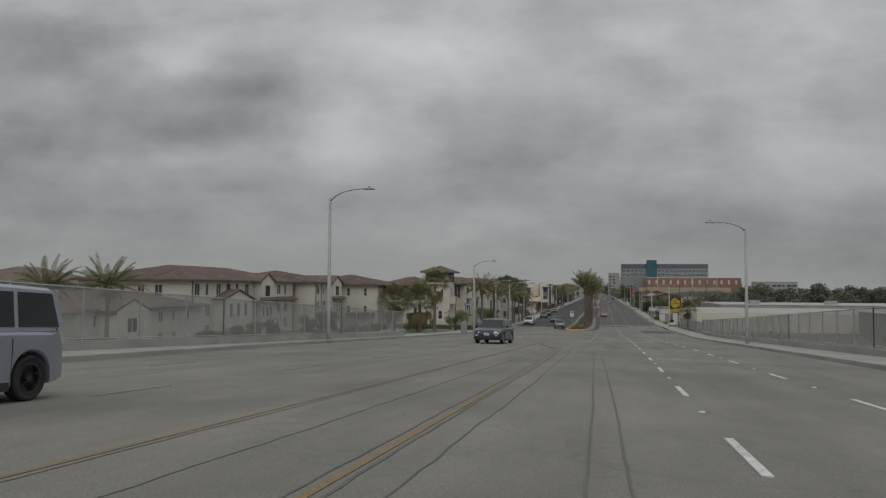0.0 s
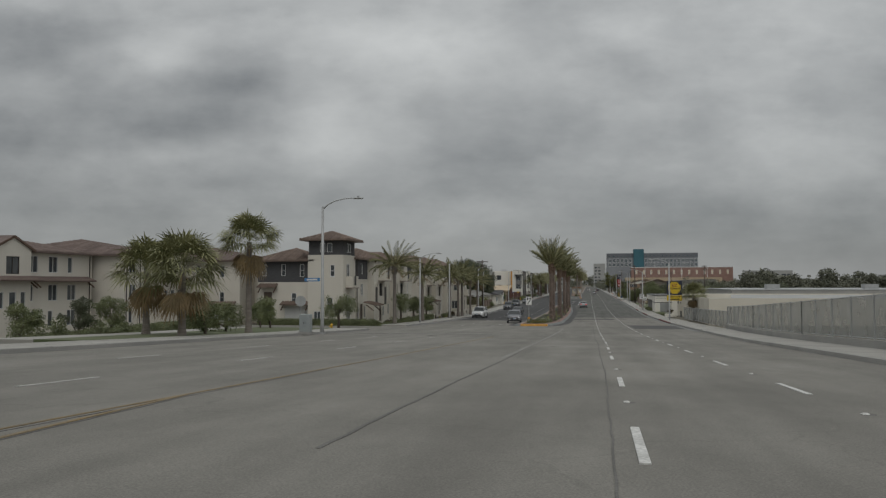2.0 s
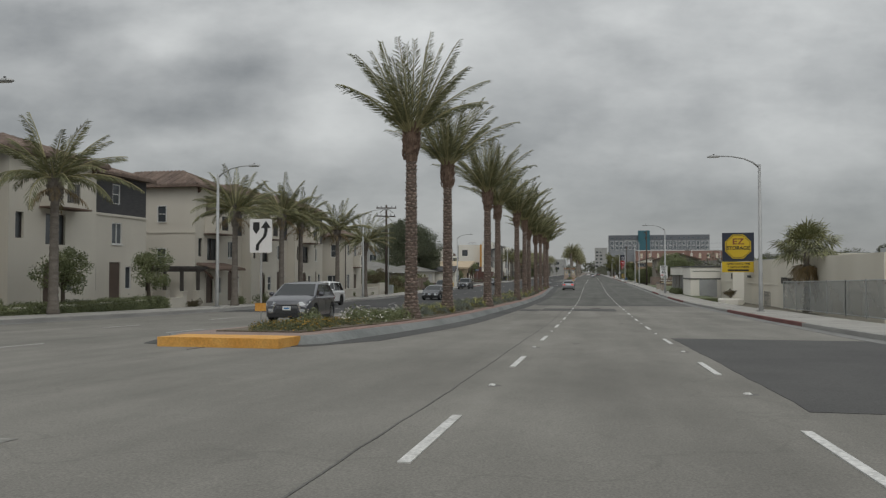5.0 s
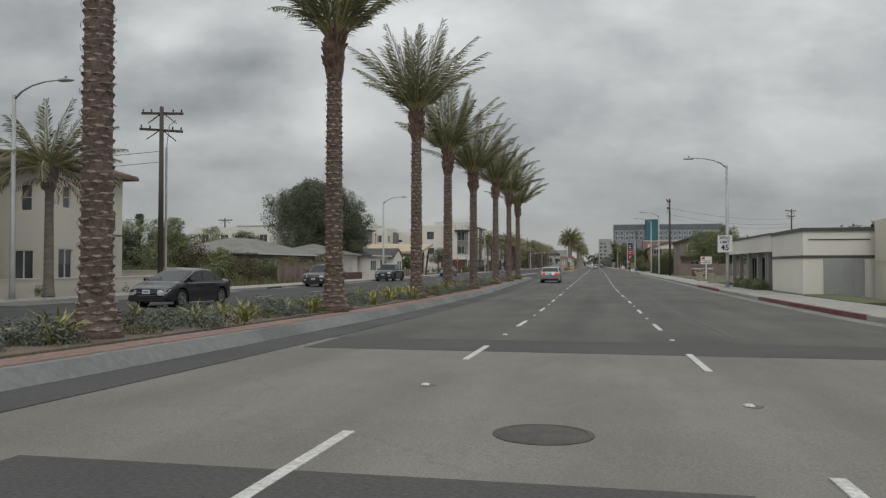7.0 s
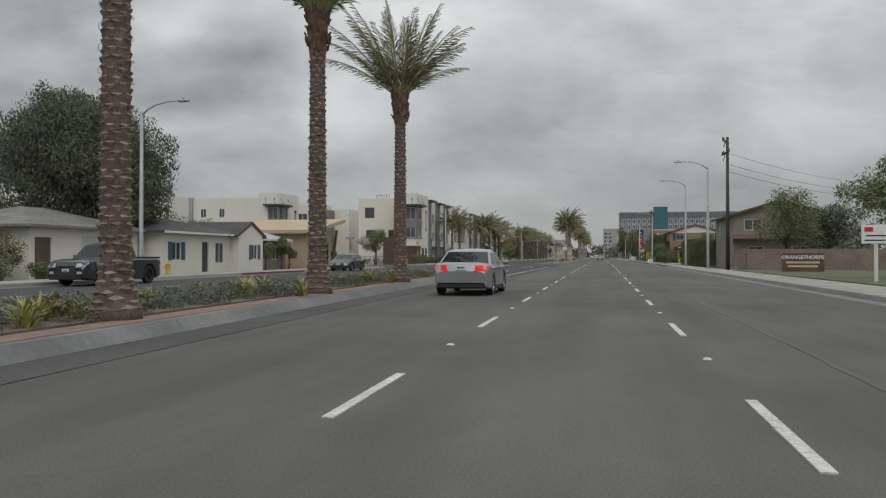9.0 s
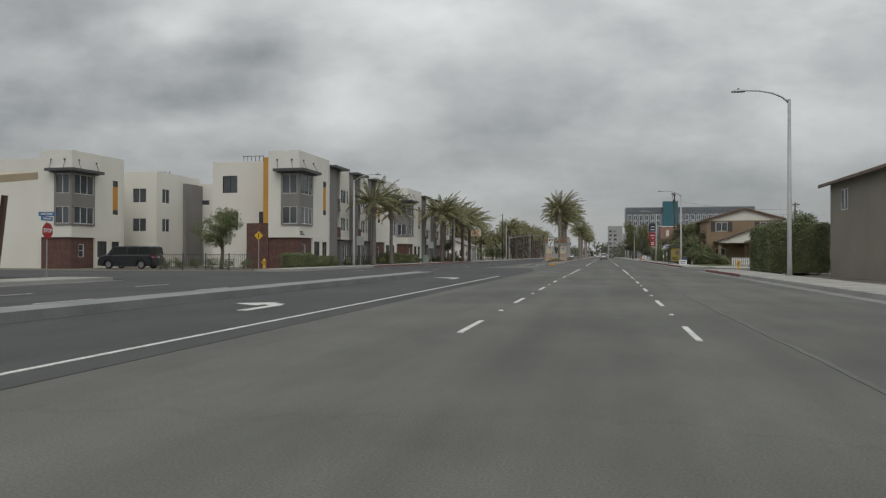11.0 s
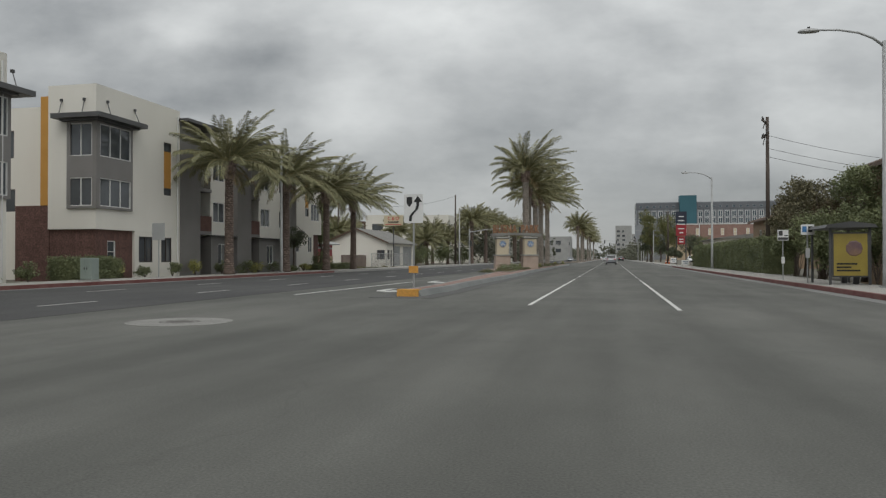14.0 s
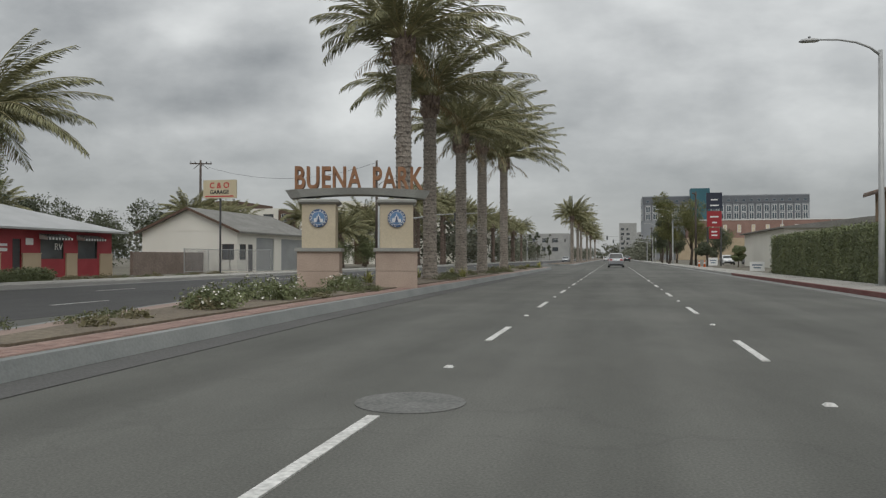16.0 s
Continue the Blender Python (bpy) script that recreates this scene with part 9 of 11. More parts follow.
        box(bm, -0.11, q - 0.003, pz + 0.05, 0.11, q + 0.003, pz + 0.1)
        part("plate_bar", bm, "green_sign", pl)
    bm = bmesh.new()
    gz = hood - 0.3
    panel(bm, [(-hw * 0.46, ends[1] - 0.03, gz - 0.06), (hw * 0.46, ends[1] - 0.03, gz - 0.06), (hw * 0.5, ends[1] - 0.07, gz + 0.12), (-hw * 0.5, ends[1] - 0.07, gz + 0.12)][::-1], -0.03)
    gr = part("grille", bm, "car_trim", body, "black grille")
    bm = bmesh.new()
    panel(bm, [(-hw * 0.52, ends[1] + 0.035, zs + 0.2), (hw * 0.52, ends[1] + 0.035, zs + 0.2), (hw * 0.44, ends[1] + 0.012, gz - 0.1), (-hw * 0.44, ends[1] + 0.012, gz - 0.1)][::-1], -0.03)
    part("intake", bm, "car_trim", body, "black lower air intake")
    for sgn in (-1, 1):
        bm = bmesh.new()
        obox(bm, pose(sgn * hw * 0.68, ends[1] - 0.0, zs + 0.3, 0, 0, -sgn * 16), 0.2, 0.05, 0.1)
        part("fog_lamp", bm, "head_lens", body)
        if H > 1.6 and paint == "paint_grey":
            bm = bmesh.new()
            loft(bm, [[(sgn * hw * a, ends[1] + 0.05 - 0.16 * (a - 0.45), b) for a, b in ((0.46, gz + 0.1), (0.52, gz + 0.1), (0.66, zs + 0.22), (0.86, zs + 0.26), (0.86, zs + 0.2), (0.6, zs + 0.14))][::1], [(sgn * hw * a, ends[1] - 0.05 - 0.16 * (a - 0.45), b) for a, b in ((0.46, gz + 0.1), (0.52, gz + 0.1), (0.66, zs + 0.22), (0.86, zs + 0.26), (0.86, zs + 0.2), (0.6, zs + 0.14))]])
            part("chrome_trim", bm, "chrome", body, "chrome trim beside the grille")
    for k in range(3):
        bm = bmesh.new()
        box(bm, -hw * 0.45, ends[1] - 0.02, gz - 0.04 + 0.05 * k, hw * 0.45, ends[1] + 0.004, gz - 0.022 + 0.05 * k)
        part("grille_bar", bm, "chrome" if k != 1 else "car_trim", gr)
    tyre, rm = wheel_meshes(rad, 0.21, spokes)
    for c in wy:
        for sgn in (-1, 1):
            wh = thing_part = new("wheel")
            wh.parent = t
            wh.matrix_local = pose(sgn * (hw - 0.115), c, rad, 0, 0, 0 if sgn > 0 else 180)
            part("tyre", tyre, "tyre", wh)
            part("rim", rm, rim, wh)
    return t, body, cabin


def slope(y):
    return math.degrees(math.atan2(road_z(y + 2) - road_z(y - 2), 4))


def sedan(x, y, z, turn, paint, label, **k):
    return car("sedan", x, y, z, turn, paint, label, 4.5, 1.77, 1.44, 2.7, 0.325, 0.78, 0.93, 1.0, (-1.68, 1.3), (-0.72, 0.1), pillars=(-0.95, -0.05), **k)


def suv(x, y, z, turn, paint, label, name="sport_utility_vehicle", **k):
    d = dict(L=4.65, W=1.86, H=1.7, base=2.68, rad=0.365, hood=1.0, belt=1.08, tail=1.08, cab=(-2.12, 1.12), roof=(-1.75, 0.28), pillars=(-1.25, -0.25))
    d.update(k)
    return car(name, x, y, z, turn, paint, label, **d)


zz = road_z(9.3)
car("minivan", -13.35, 8.0, road_z(8.0), 180, "paint_lavender", "boxy lavender-silver van driving on the bridge", 4.0, 1.7, 1.65, 2.53, 0.32, 1.0, 1.0, 1.1,
    (-1.93, 1.2), (-1.82, 0.6), pitch=-slope(9.3), pillars=(-1.0, -0.1), boxy=0.7, rim="dark_rim")
suv(-11.55, 49.4, road_z(49.4), 176, "paint_navy", "dark navy estate car with roof rails on the road", L=4.8, W=1.84, H=1.62, base=2.74, rad=0.36, hood=0.92, belt=1.02, rails=True,
    pitch=-slope(49.4), name="estate_car")
suv(-12.2, 139.6, road_z(139.6), 186, "paint_grey", "grey compact sport utility vehicle on the road", L=4.36, W=1.8, H=1.63, hood=0.98, belt=1.06, cab=(-2.0, 1.3), roof=(-1.45, 0.2), pitch=-slope(139.6), spokes=10, rails=False)
suv(-19.85, 162.7, road_z(162.7), 178, "paint_white", "white sport utility vehicle with a black grille beside the kerb", L=5.1, W=1.92, H=1.78, base=3.04, rad=0.39, rim="dark_rim", pitch=-slope(162.7))
sedan(-15.75, 183.4, road_z(183.4), 177, "paint_black", "black saloon car on the road", pitch=-slope(183.4))
suv(-20.4, 211.6, 0, 180, "paint_dark", "charcoal sport utility vehicle on the dark asphalt", L=4.7, lamps_on=False)
sedan(-20.6, 262.6, 0, 180, "paint_dark", "small dark saloon car by the kerb")
sedan(-4.08, 226.95, 0, 0, "paint_silver", "silver saloon car with lit red taillights", lit=True)
suv(0.15, 450.0, 0, 0, "paint_silver", "silver sport utility vehicle driving ahead", rails=True)
suv(17.2, 333.6, 0.12, 0, "paint_silver", "silver sport utility vehicle parked on the driveway", L=4.4, rails=True)
sedan(20.3, 334.2, 0.12, 0, "paint_white", "white car parked on the driveway")
sedan(16.5, 478.0, 0.1, 180, "paint_white", "white car parked in the shop's lot", group="parked cars")
suv(19.8, 478.5, 0.1, 180, "paint_silver", "silver car parked in the shop's lot", group="parked cars")
sedan(27, 498.0, 0.1, 90, "paint_slate", "blue-grey car parked in the shop's lot", group="parked cars")
sedan(23.5, 479.0, 0.1, 180, "paint_silver", "silver car parked in the shop's lot", group="parked cars")
suv(30.5, 487.0, 0.1, 90, "paint_dark", "dark car parked in the shop's lot", group="parked cars")
suv(23.4, 489.0, 0.1, 90, "paint_white", "white car parked in the shop's lot", group="parked cars")
sedan(-12.6, 560, 0, 180, "paint_silver", "silver car far off on the road")
suv(3.4, 580, 0, 0, "paint_dark", "dark car far off on the road")
sedan(-2.5, 600, 0, 0, "paint_white", "white car far off on the road")


def pickup(x, y, z, turn, paint, label):
    t, body, cabin = car("pickup_truck", x, y, z, turn, paint, label, 5.3, 1.86, 1.76, 3.2, 0.39, 1.05, 1.12, 1.12, (-0.75, 1.15), (-0.6, 0.45), bed=True,
                         pillars=(0.25,), category="pickup truck")
    bm = bmesh.new()
    box(bm, -0.72, -2.45, 1.1, 0.72, -0.85, 1.165)
    part("bed_cover", bm, "car_trim", body, "black bed cover")
    for sgn in (-1, 1):
        bm = bmesh.new()
        box(bm, sgn * 0.83 - 0.04, -2.5, 1.1, sgn * 0.83 + 0.04, -0.82, 1.18)
        part("bed_rail", bm, paint, body)
    return t


pickup(-20.6, 231.2, 0, 180, "paint_dark", "dark grey pickup truck standing by the kerb")

# ---- trees, hedges, beds ----
def gz(x, y):
    return ground_z(x, y)


def plant_meshes(kind, seed):
    r = np.random.default_rng(seed)
    if kind == "spiky":
        verts, faces = [], []
        for i in range(46):
            a, lift = r.uniform(0, 6.28), radians(r.uniform(35, 85))
            ln = r.uniform(0.28, 0.6)
            d = Vector((math.cos(a) * math.cos(lift), math.sin(a) * math.cos(lift), math.sin(lift)))
            s = Vector((-math.sin(a), math.cos(a), 0)) * 0.016
            p0 = Vector((r.uniform(-0.08, 0.08), r.uniform(-0.08, 0.08), -0.02))
            p1 = p0 + d * ln * 0.6
            p2 = p0 + d * ln + Vector((math.cos(a), math.sin(a), -0.5)) * 0.14 * ln / 0.5
            q = len(verts)
            verts += [tuple(p0 - s), tuple(p0 + s), tuple(p1 + s), tuple(p1 - s), tuple(p2)]
            faces += [(q, q + 1, q + 2, q + 3), (q + 3, q + 2, q + 4)]
        return raw_mesh("foliage", verts, faces, "spiky")
    w, h, mat_, leaf, n = {"sage": (0.42, 0.3, "sage", 0.034, 700), "low": (0.45, 0.2, "bed_green", 0.034, 520), "weed": (0.4, 0.26, "weed", 0.06, 220), "rose": (0.5, 0.5, "leaf_mid", 0.055, 420)}[kind]
    d = unit(r.normal(size=(n, 3)))
    d[:, 2] = np.abs(d[:, 2])
    P = d * r.uniform(0.25, 1.0, size=(n, 1)) ** 0.5 * np.array([w, w, h]) * (1 + 0.3 * np.sin(d[:, [1, 0, 1]] * 5 + seed))
    return leaves_mesh("foliage", P, leaf, mat_, 0.1, r, 0.35)


def flower_mesh(name, n, w, h, size, material, seed):
    r = np.random.default_rng(seed)
    d = unit(r.normal(size=(n, 3)))
    d[:, 2] = np.abs(d[:, 2])
    verts, faces = [], []
    for p in d * np.array([w, w, h]):
        up = unit(p + np.array([0, 0, 0.3]))
        a = unit(np.cross(up, [0.3, 0.9, 0.1]))
        b = np.cross(up, a)
        q = len(verts)
        verts.append(tuple(p + up * 0.01))
        for k in range(6):
            t = k * math.pi / 3
            verts.append(tuple(p + (a * math.cos(t) + b * math.sin(t)) * size + up * 0.03))
        faces += [(q, q + 1 + k, q + 1 + (k + 1) % 6) for k in range(6)]
    return raw_mesh(name, verts, faces, material)


M["bed_green"] = leaf_mat("bed_leaf", (0.11, 0.125, 0.06), (0.16, 0.165, 0.085))
M["wild_grass"] = leaf_mat("wild_grass", (0.13, 0.14, 0.065), (0.2, 0.185, 0.095))
M["weed"] = leaf_mat("dry_weed", (0.16, 0.15, 0.08), (0.22, 0.19, 0.11))
PLANTS = {k: [plant_meshes(k, 60 + i) for i in range(4)] for k in ("spiky", "sage", "low", "weed", "rose")}
FLOWERS = {"white": [flower_mesh("blossom", 14, 0.5, 0.52, 0.034, "petal_white", 3 + i) for i in range(2)],
           "orange": [flower_mesh("blossom", 30, 0.42, 0.22, 0.02, "petal_orange", 5 + i) for i in range(2)]}
PLANT_LABELS = {"spiky": ("flax_plant", "yellow-green spiky flax plant in the bed", "flax plants"), "sage": ("sage_plant", "blue-grey sage mound in the bed", "sage mounds"),
                "low": ("ground_cover", "low dark green ground cover plant in the bed", "ground cover"), "weed": ("weed", "dry yellowish weed clump on bare soil", "weeds"),
                "rose": ("rose_bush", "low rose bush with white blossoms in the bed", "rose bushes")}


def plant(kind, x, y, z, s, r, flowers=""):
    nm, lab, grp = PLANT_LABELS[kind]
    t = thing(nm, pose(x, y, z, 0, 0, r.uniform(0, 360)) @ Matrix.Scale(s, 4), lab, "plant", grp)
    part("foliage", PLANTS[kind][int(r.integers(4))], "sage", t)
    if flowers:
        part("blossom", FLOWERS[flowers][int(r.integers(2))], "petal_white", t, flowers + " blossoms")


r = np.random.default_rng(21)
y = 129.0
while y < 241:
    lo, hi = -9.9, median_right(y) - 0.95
    z = road_z(y) + 0.23
    for x in (r.uniform(hi - 0.45, hi), r.uniform(hi - 1.2, hi - 0.5), r.uniform(lo, (lo + hi) / 2), r.uniform((lo + hi) / 2, hi - 0.8)):
        yy = y + r.uniform(-0.4, 0.4)
        if any(abs(yy - py) < 0.4 and abs(x - px) < 0.5 for px, py in MEDIAN_PALMS):
            continue
        if yy < 133.5:
            plant("low", x, yy, z, r.uniform(0.8, 1.2), r, "orange")
        elif yy < 139.5:
            plant("rose" if r.uniform() < 0.6 else "low", x, yy, z, r.uniform(0.7, 1.0), r, "white" if r.uniform() < 0.7 else "")
        else:
            q = r.uniform()
            plant("sage" if q < 0.55 else "spiky" if q < 0.72 else "low" if q < 0.9 else "weed", x, yy, z, r.uniform(0.75, 1.25), r)
    y += 0.85 if y < 215 else 1.1
for px, py in MEDIAN_PALMS[1:]:
    for k in range(2):
        plant("spiky", px + r.uniform(-0.9, 0.3), py - r.uniform(0.7, 2.2), road_z(py) + 0.23, r.uniform(1.0, 1.35), r)
# gateway bed
for k in range(16):
    plant("rose", r.uniform(-8.6, -6.9), r.uniform(370.2, 379.5), 0.22, r.uniform(0.7, 1.0), r, "white")
for k in range(26):
    plant("low" if k % 3 else "weed", r.uniform(-8.2, -6.7), r.uniform(363, 380), 0.22, r.uniform(0.6, 0.95), r)
for k in range(44):
    plant(("low", "spiky", "weed", "low")[k % 4], r.uniform(-9.6, -6.9), r.uniform(383, 431), 0.22, r.uniform(0.8, 1.4), r)
# verges and bare lots
for k in range(46):
    plant("weed" if k % 3 else "low", r.uniform(-30.2, -26.2), r.uniform(379, 409), gz(-28, 390), r.uniform(0.6, 1.2), r)
for k in range(60):
    plant("weed" if k % 4 else "low", r.uniform(-37, -27.2), r.uniform(201, 217), 0.0, r.uniform(1.0, 2.3), r)
for k in range(40):
    plant("sage" if k % 3 else "spiky", r.uniform(-26.9, -25.3), r.uniform(134, 199), road_z(150) * 0 + max(0.1, gz(-26, 165)), r.uniform(0.8, 1.5), r)

tree("tree", -34.0, 246.8, 0, 13.4, 13.6, "leaf_dark", "large dense dark green tree behind the houses", 3, 60000, 0.15, 0.06, lumps=30, hang=1.2)
SMALL = "small young tree with a round green crown before the townhouses"
for i, (x, y, h, w) in enumerate([(-25.0, 84.4, 3.3, 2.4), (-27.0, 91.0, 3.0, 2.6), (-30.9, 105, 2.9, 1.8), (-29.2, 103.2, 3.2, 2.2), (-26.3, 112.4, 3.4, 2.9), (-25.8, 134.7, 3.2, 2.8), (-26.2, 143.5, 3.0, 2.4), (-26.0, 150.5, 3.3, 2.6)]):
    tree("young_tree", x, y, max(gz(x, y), 1.35 if y < 122 else 0.3), h * 1.12, w * 1.35, "leaf_mid", SMALL, 70 + i, 2600, 0.09, 0.3, "young trees", 9)
SH = "rounded dark green garden shrub beside the house"
for i, (y, h) in enumerate([(70.5, 3.4), (75, 3.0), (81.5, 3.6), (88, 3.8), (95, 3.6), (100, 4.0), (64, 2.6)]):
    tree("garden_tree", -40.5 - 0.6 * (i % 3), y, gz(-40.5, y), h, 3.2, ("leaf_dark", "leaf_mid")[i % 2], "bushy green garden tree before the cream houses", 760 + i, 2600, 0.1, 0.12, "estate trees", 9)
r = np.random.default_rng(5)
for i in range(26):
    x, y = r.uniform(-38, -27.5), r.uniform(22, 78)
    shrub(x, y, gz(x, y), r.uniform(1.4, 2.8), r.uniform(1.2, 2.5), "leaf_shrub" if i % 3 else "leaf_mid", SH, 100 + i, "house shrubs", 900, 0.09)
for i in range(16):
    y = 124 + i * 4.6 + r.uniform(-1, 1)
    shrub(-25.7 + r.uniform(-0.3, 0.3), y, max(0.1, road_z(y) + 0.02), r.uniform(0.8, 1.5), r.uniform(0.5, 1.0), ("leaf_shrub", "leaf_rust", "leaf_mid")[i % 3], "low shrub along the garden wall of the townhouses", 140 + i, "wall shrubs", 500, 0.06)
hedge(-26.3, 123, -24.9, 151, road_z(137) - 0.25, 0.62, "leaf_shrub", "low clipped hedge before the townhouses", 8)
hedge(-38.6, 121.6, -25.6, 122.5, 1.0, 0.85, "leaf_shrub", "low dark hedge along the foot of the townhouses", 10)
hedge(-36.6, 84, -35.2, 106, 1.9, 0.75, "leaf_shrub", "low hedge along the side street", 9)
bm = bmesh.new()
VERGE = lambda y: float(np.interp(y, [72, 86, 97, 106], [-26.2, -28.2, -30.6, -31.6]))
ribbon(bm, VERGE, off(kerb_left, -2.9), 72, 106, 0.165, -1.9)
solo("grass_verge", bm, "lawn", "strip of rough grass beside the pavement", "grass", kind="structure")
bm = bmesh.new()
ribbon(bm, lambda y: VERGE(y) - 2.6, VERGE, 72, 106.4, 0.15, -1.9)
solo("footpath", bm, "walk", "pale concrete footpath behind the grass verge", "path", kind="structure")
for i in range(9):
    shrub(VERGE(73 + 3.6 * i) - 3.5 + r.uniform(-0.4, 0.4), 73 + 3.6 * i, road_z(73 + 3.6 * i) - 0.9, 1.7, r.uniform(1.5, 2.1), "leaf_shrub", "dark green shrub behind the footpath", 200 + i, "path shrubs", 600, 0.08)
# empty lot and the ground behind it
for i, (x, y, h, w, m) in enumerate([(-42, 205, 6.2, 6, "leaf_dark"), (-38.5, 213, 5.0, 4.6, "leaf_dark"), (-46, 216, 7.0, 7, "leaf_mid"), (-33, 219.5, 3.2, 4.0, "leaf_mid"), (-50, 206, 6, 8, "leaf_dark"),
                                    (-40.5, 222.5, 5.2, 5.5, "leaf_dark"), (-31.5, 232.5, 3.0, 3.0, "leaf_mid"), (-60, 200, 6.5, 9, "leaf_dark")]):
    tree("tree", x, y, 0, h, w, m, "untrimmed green tree on the empty lot", 220 + i, 3200, 0.13, 0.14, "lot trees", 10)
for i in range(10):
    shrub(r.uniform(-38, -28), r.uniform(203, 218), 0, r.uniform(1.6, 3.2), r.uniform(1.0, 2.2), ("leaf_mid", "weed", "leaf_shrub")[i % 3], "wild shrub on the weedy empty lot", 240 + i, "lot shrubs", 900, 0.1)
for i in range(5):
    shrub(-26.9 + r.uniform(-0.2, 0.6), 225 + 2.5 * i, 0, 1.4, r.uniform(0.9, 2.4), "leaf_shrub", "shrub before the ranch house", 260 + i, "ranch shrubs", 700, 0.08)
for i, (x, y, h) in enumerate([(-27.6, 261.8, 2.6), (-27.2, 264.2, 2.9), (-27.6, 266.8, 2.4)]):
    tree("garden_tree", x, y, 0.05, h, 1.9, "leaf_mid", "small leafy tree before the grey cottage", 270 + i, 1200, 0.13, 0.3, "cottage trees", 7)
tree("tree", -44, 262, 0, 6.6, 9, "leaf_mid", "green tree behind the cottage", 280, 4000, 0.16, 0.1, lumps=12)
tree("tree", -40, 272, 0, 5.4, 7, "leaf_mid", "green tree behind the office", 281, 3000, 0.16, 0.1)
for i in range(16):
    shrub(r.uniform(-36, -27.6), r.uniform(202, 224), 0, r.uniform(2.2, 4.2), r.uniform(1.6, 3.4), ("leaf_mid", "leaf_rust", "leaf_shrub", "weed")[i % 4], "overgrown wild shrub on the weedy empty lot", 700 + i, "lot shrubs", 1600, 0.1)
for i, (x, y, h, w) in enumerate([(-36, 206, 5.6, 5.0), (-33.5, 212, 4.6, 4.2), (-40, 209, 6.4, 5.5), (-44, 222, 6.0, 6.0), (-37.5, 200.5, 6.0, 5.0)]):
    tree("tree", x, y, 0, h, w, "leaf_mid" if i % 2 else "leaf_dark", "untrimmed green tree on the empty lot", 720 + i, 4200, 0.12, 0.12, "lot trees", 11)
for i, (x, y, h, w, m) in enumerate([(-56, 236, 7.4, 7, "leaf_dark"), (-52, 242, 7.8, 6.5, "leaf_mid"), (-62, 243, 7.2, 8, "leaf_dark"), (-49.5, 247, 7.0, 6, "leaf_mid"), (-46, 252, 6.6, 6, "leaf_dark"), (-70, 252, 9.5, 9, "leaf_dark"), (-43.5, 240, 5.2, 4.5, "leaf_mid")]):
    tree("tree", x, y, 0, h, w, m, "untrimmed green tree behind the ranch house", 740 + i, 5200, 0.14, 0.1, "ranch trees", 14)
tree("cypress", -54, 239, 0, 9.2, 2.0, "leaf_dark", "slender dark conifer behind the ranch house", 731, 2600, 0.14, 0.03, "cypresses", 14)
for i, (x, y) in enumerate([(-28.3, 219.5), (-28.9, 224.0), (-28.2, 229.0), (-28.6, 233.6)]):
    shrub(x, y, 0, 3.0, 2.2 + 0.3 * (i % 2), ("leaf_shrub", "leaf_olive")[i % 2], "rambling green shrub before the ranch house", 750 + i, "ranch shrubs", 1800, 0.1)
tree("cypress", -41.5, 203, 0, 8.2, 2.4, "leaf_dark", "slender dark conifer behind the empty lot", 730, 2200, 0.14, 0.03, "cypresses", 14)
# tall grass on the empty lot
r2 = np.random.default_rng(77)
verts, faces = [], []
for k in range(9000):
    x, y = r2.uniform(-39, -25.2), r2.uniform(198.5, 221)
    if x > -26.4 and r2.uniform() < 0.6:
        continue
    h, a = r2.uniform(0.3, 0.95) * (0.75 + 0.35 * math.sin(x * 0.9) * math.sin(y * 0.7)), r2.uniform(0, 6.28)
    b, q = r2.uniform(0.1, 0.35) * h, len(verts)
    dx, dy = 0.03 * math.cos(a), 0.03 * math.sin(a)
    verts += [(x - dx, y - dy, -0.05), (x + dx, y + dy, -0.05), (x + dx * 0.7 - b * 0.4 * math.sin(a), y + dy * 0.7 + b * 0.4 * math.cos(a), h * 0.6), (x - b * math.sin(a), y + b * math.cos(a), h)]
    faces += [(q, q + 1, q + 2), (q, q + 2, q + 3)]
tagged(new("tall_grass", raw_mesh("tall_grass", verts, faces, "wild_grass")), "tall rough green and straw-coloured grass on the empty lot", "grass", kind="stuff")
# apartments
tree("street_tree", -31.0, 305.1, 0.1, 5.0, 4.6, "leaf_mid", "leafy green street tree in the corner garden", 290, 3600, 0.11, 0.3, lumps=14)
for i in range(6):
    shrub(-27 - 1.3 * i, 301.2 + r.uniform(-0.3, 0.3), 0.1, 1.2, 0.9, "leaf_shrub", "low shrub behind the corner fence", 300 + i, "corner shrubs", 500, 0.06)
for y0, y1, h in ((306.2, 310.5, 1.05), (312, 316.5, 0.8), (335.0, 340.6, 1.15), (345.2, 349, 1.0)):
    hedge(-26.2, y0, -24.9, y1, 0.12, h, "leaf_shrub", "clipped green hedge before the apartments", int(y0))
for i in range(22):
    y = 317 + i * 2.9
    if 334 < y < 341:
        continue
    shrub(-25.6 + r.uniform(-0.3, 0.4), y, 0.12, r.uniform(0.9, 1.5), r.uniform(0.5, 1.1), ("leaf_shrub", "leaf_mid", "spiky")[i % 3], "low garden shrub before the apartments", 320 + i, "apartment shrubs", 520, 0.07)
tree("street_tree", -25.6, 372.5, 0.12, 4.0, 2.6, "leaf_dark", "small dark street tree beside the apartments", 350, 1700, 0.09, 0.4)
tree("street_tree", -29.0, 387.0, 0.12, 8.0, 4.4, "leaf_mid", "tall leafy tree beside the red shop", 351, 4200, 0.13, 0.2)
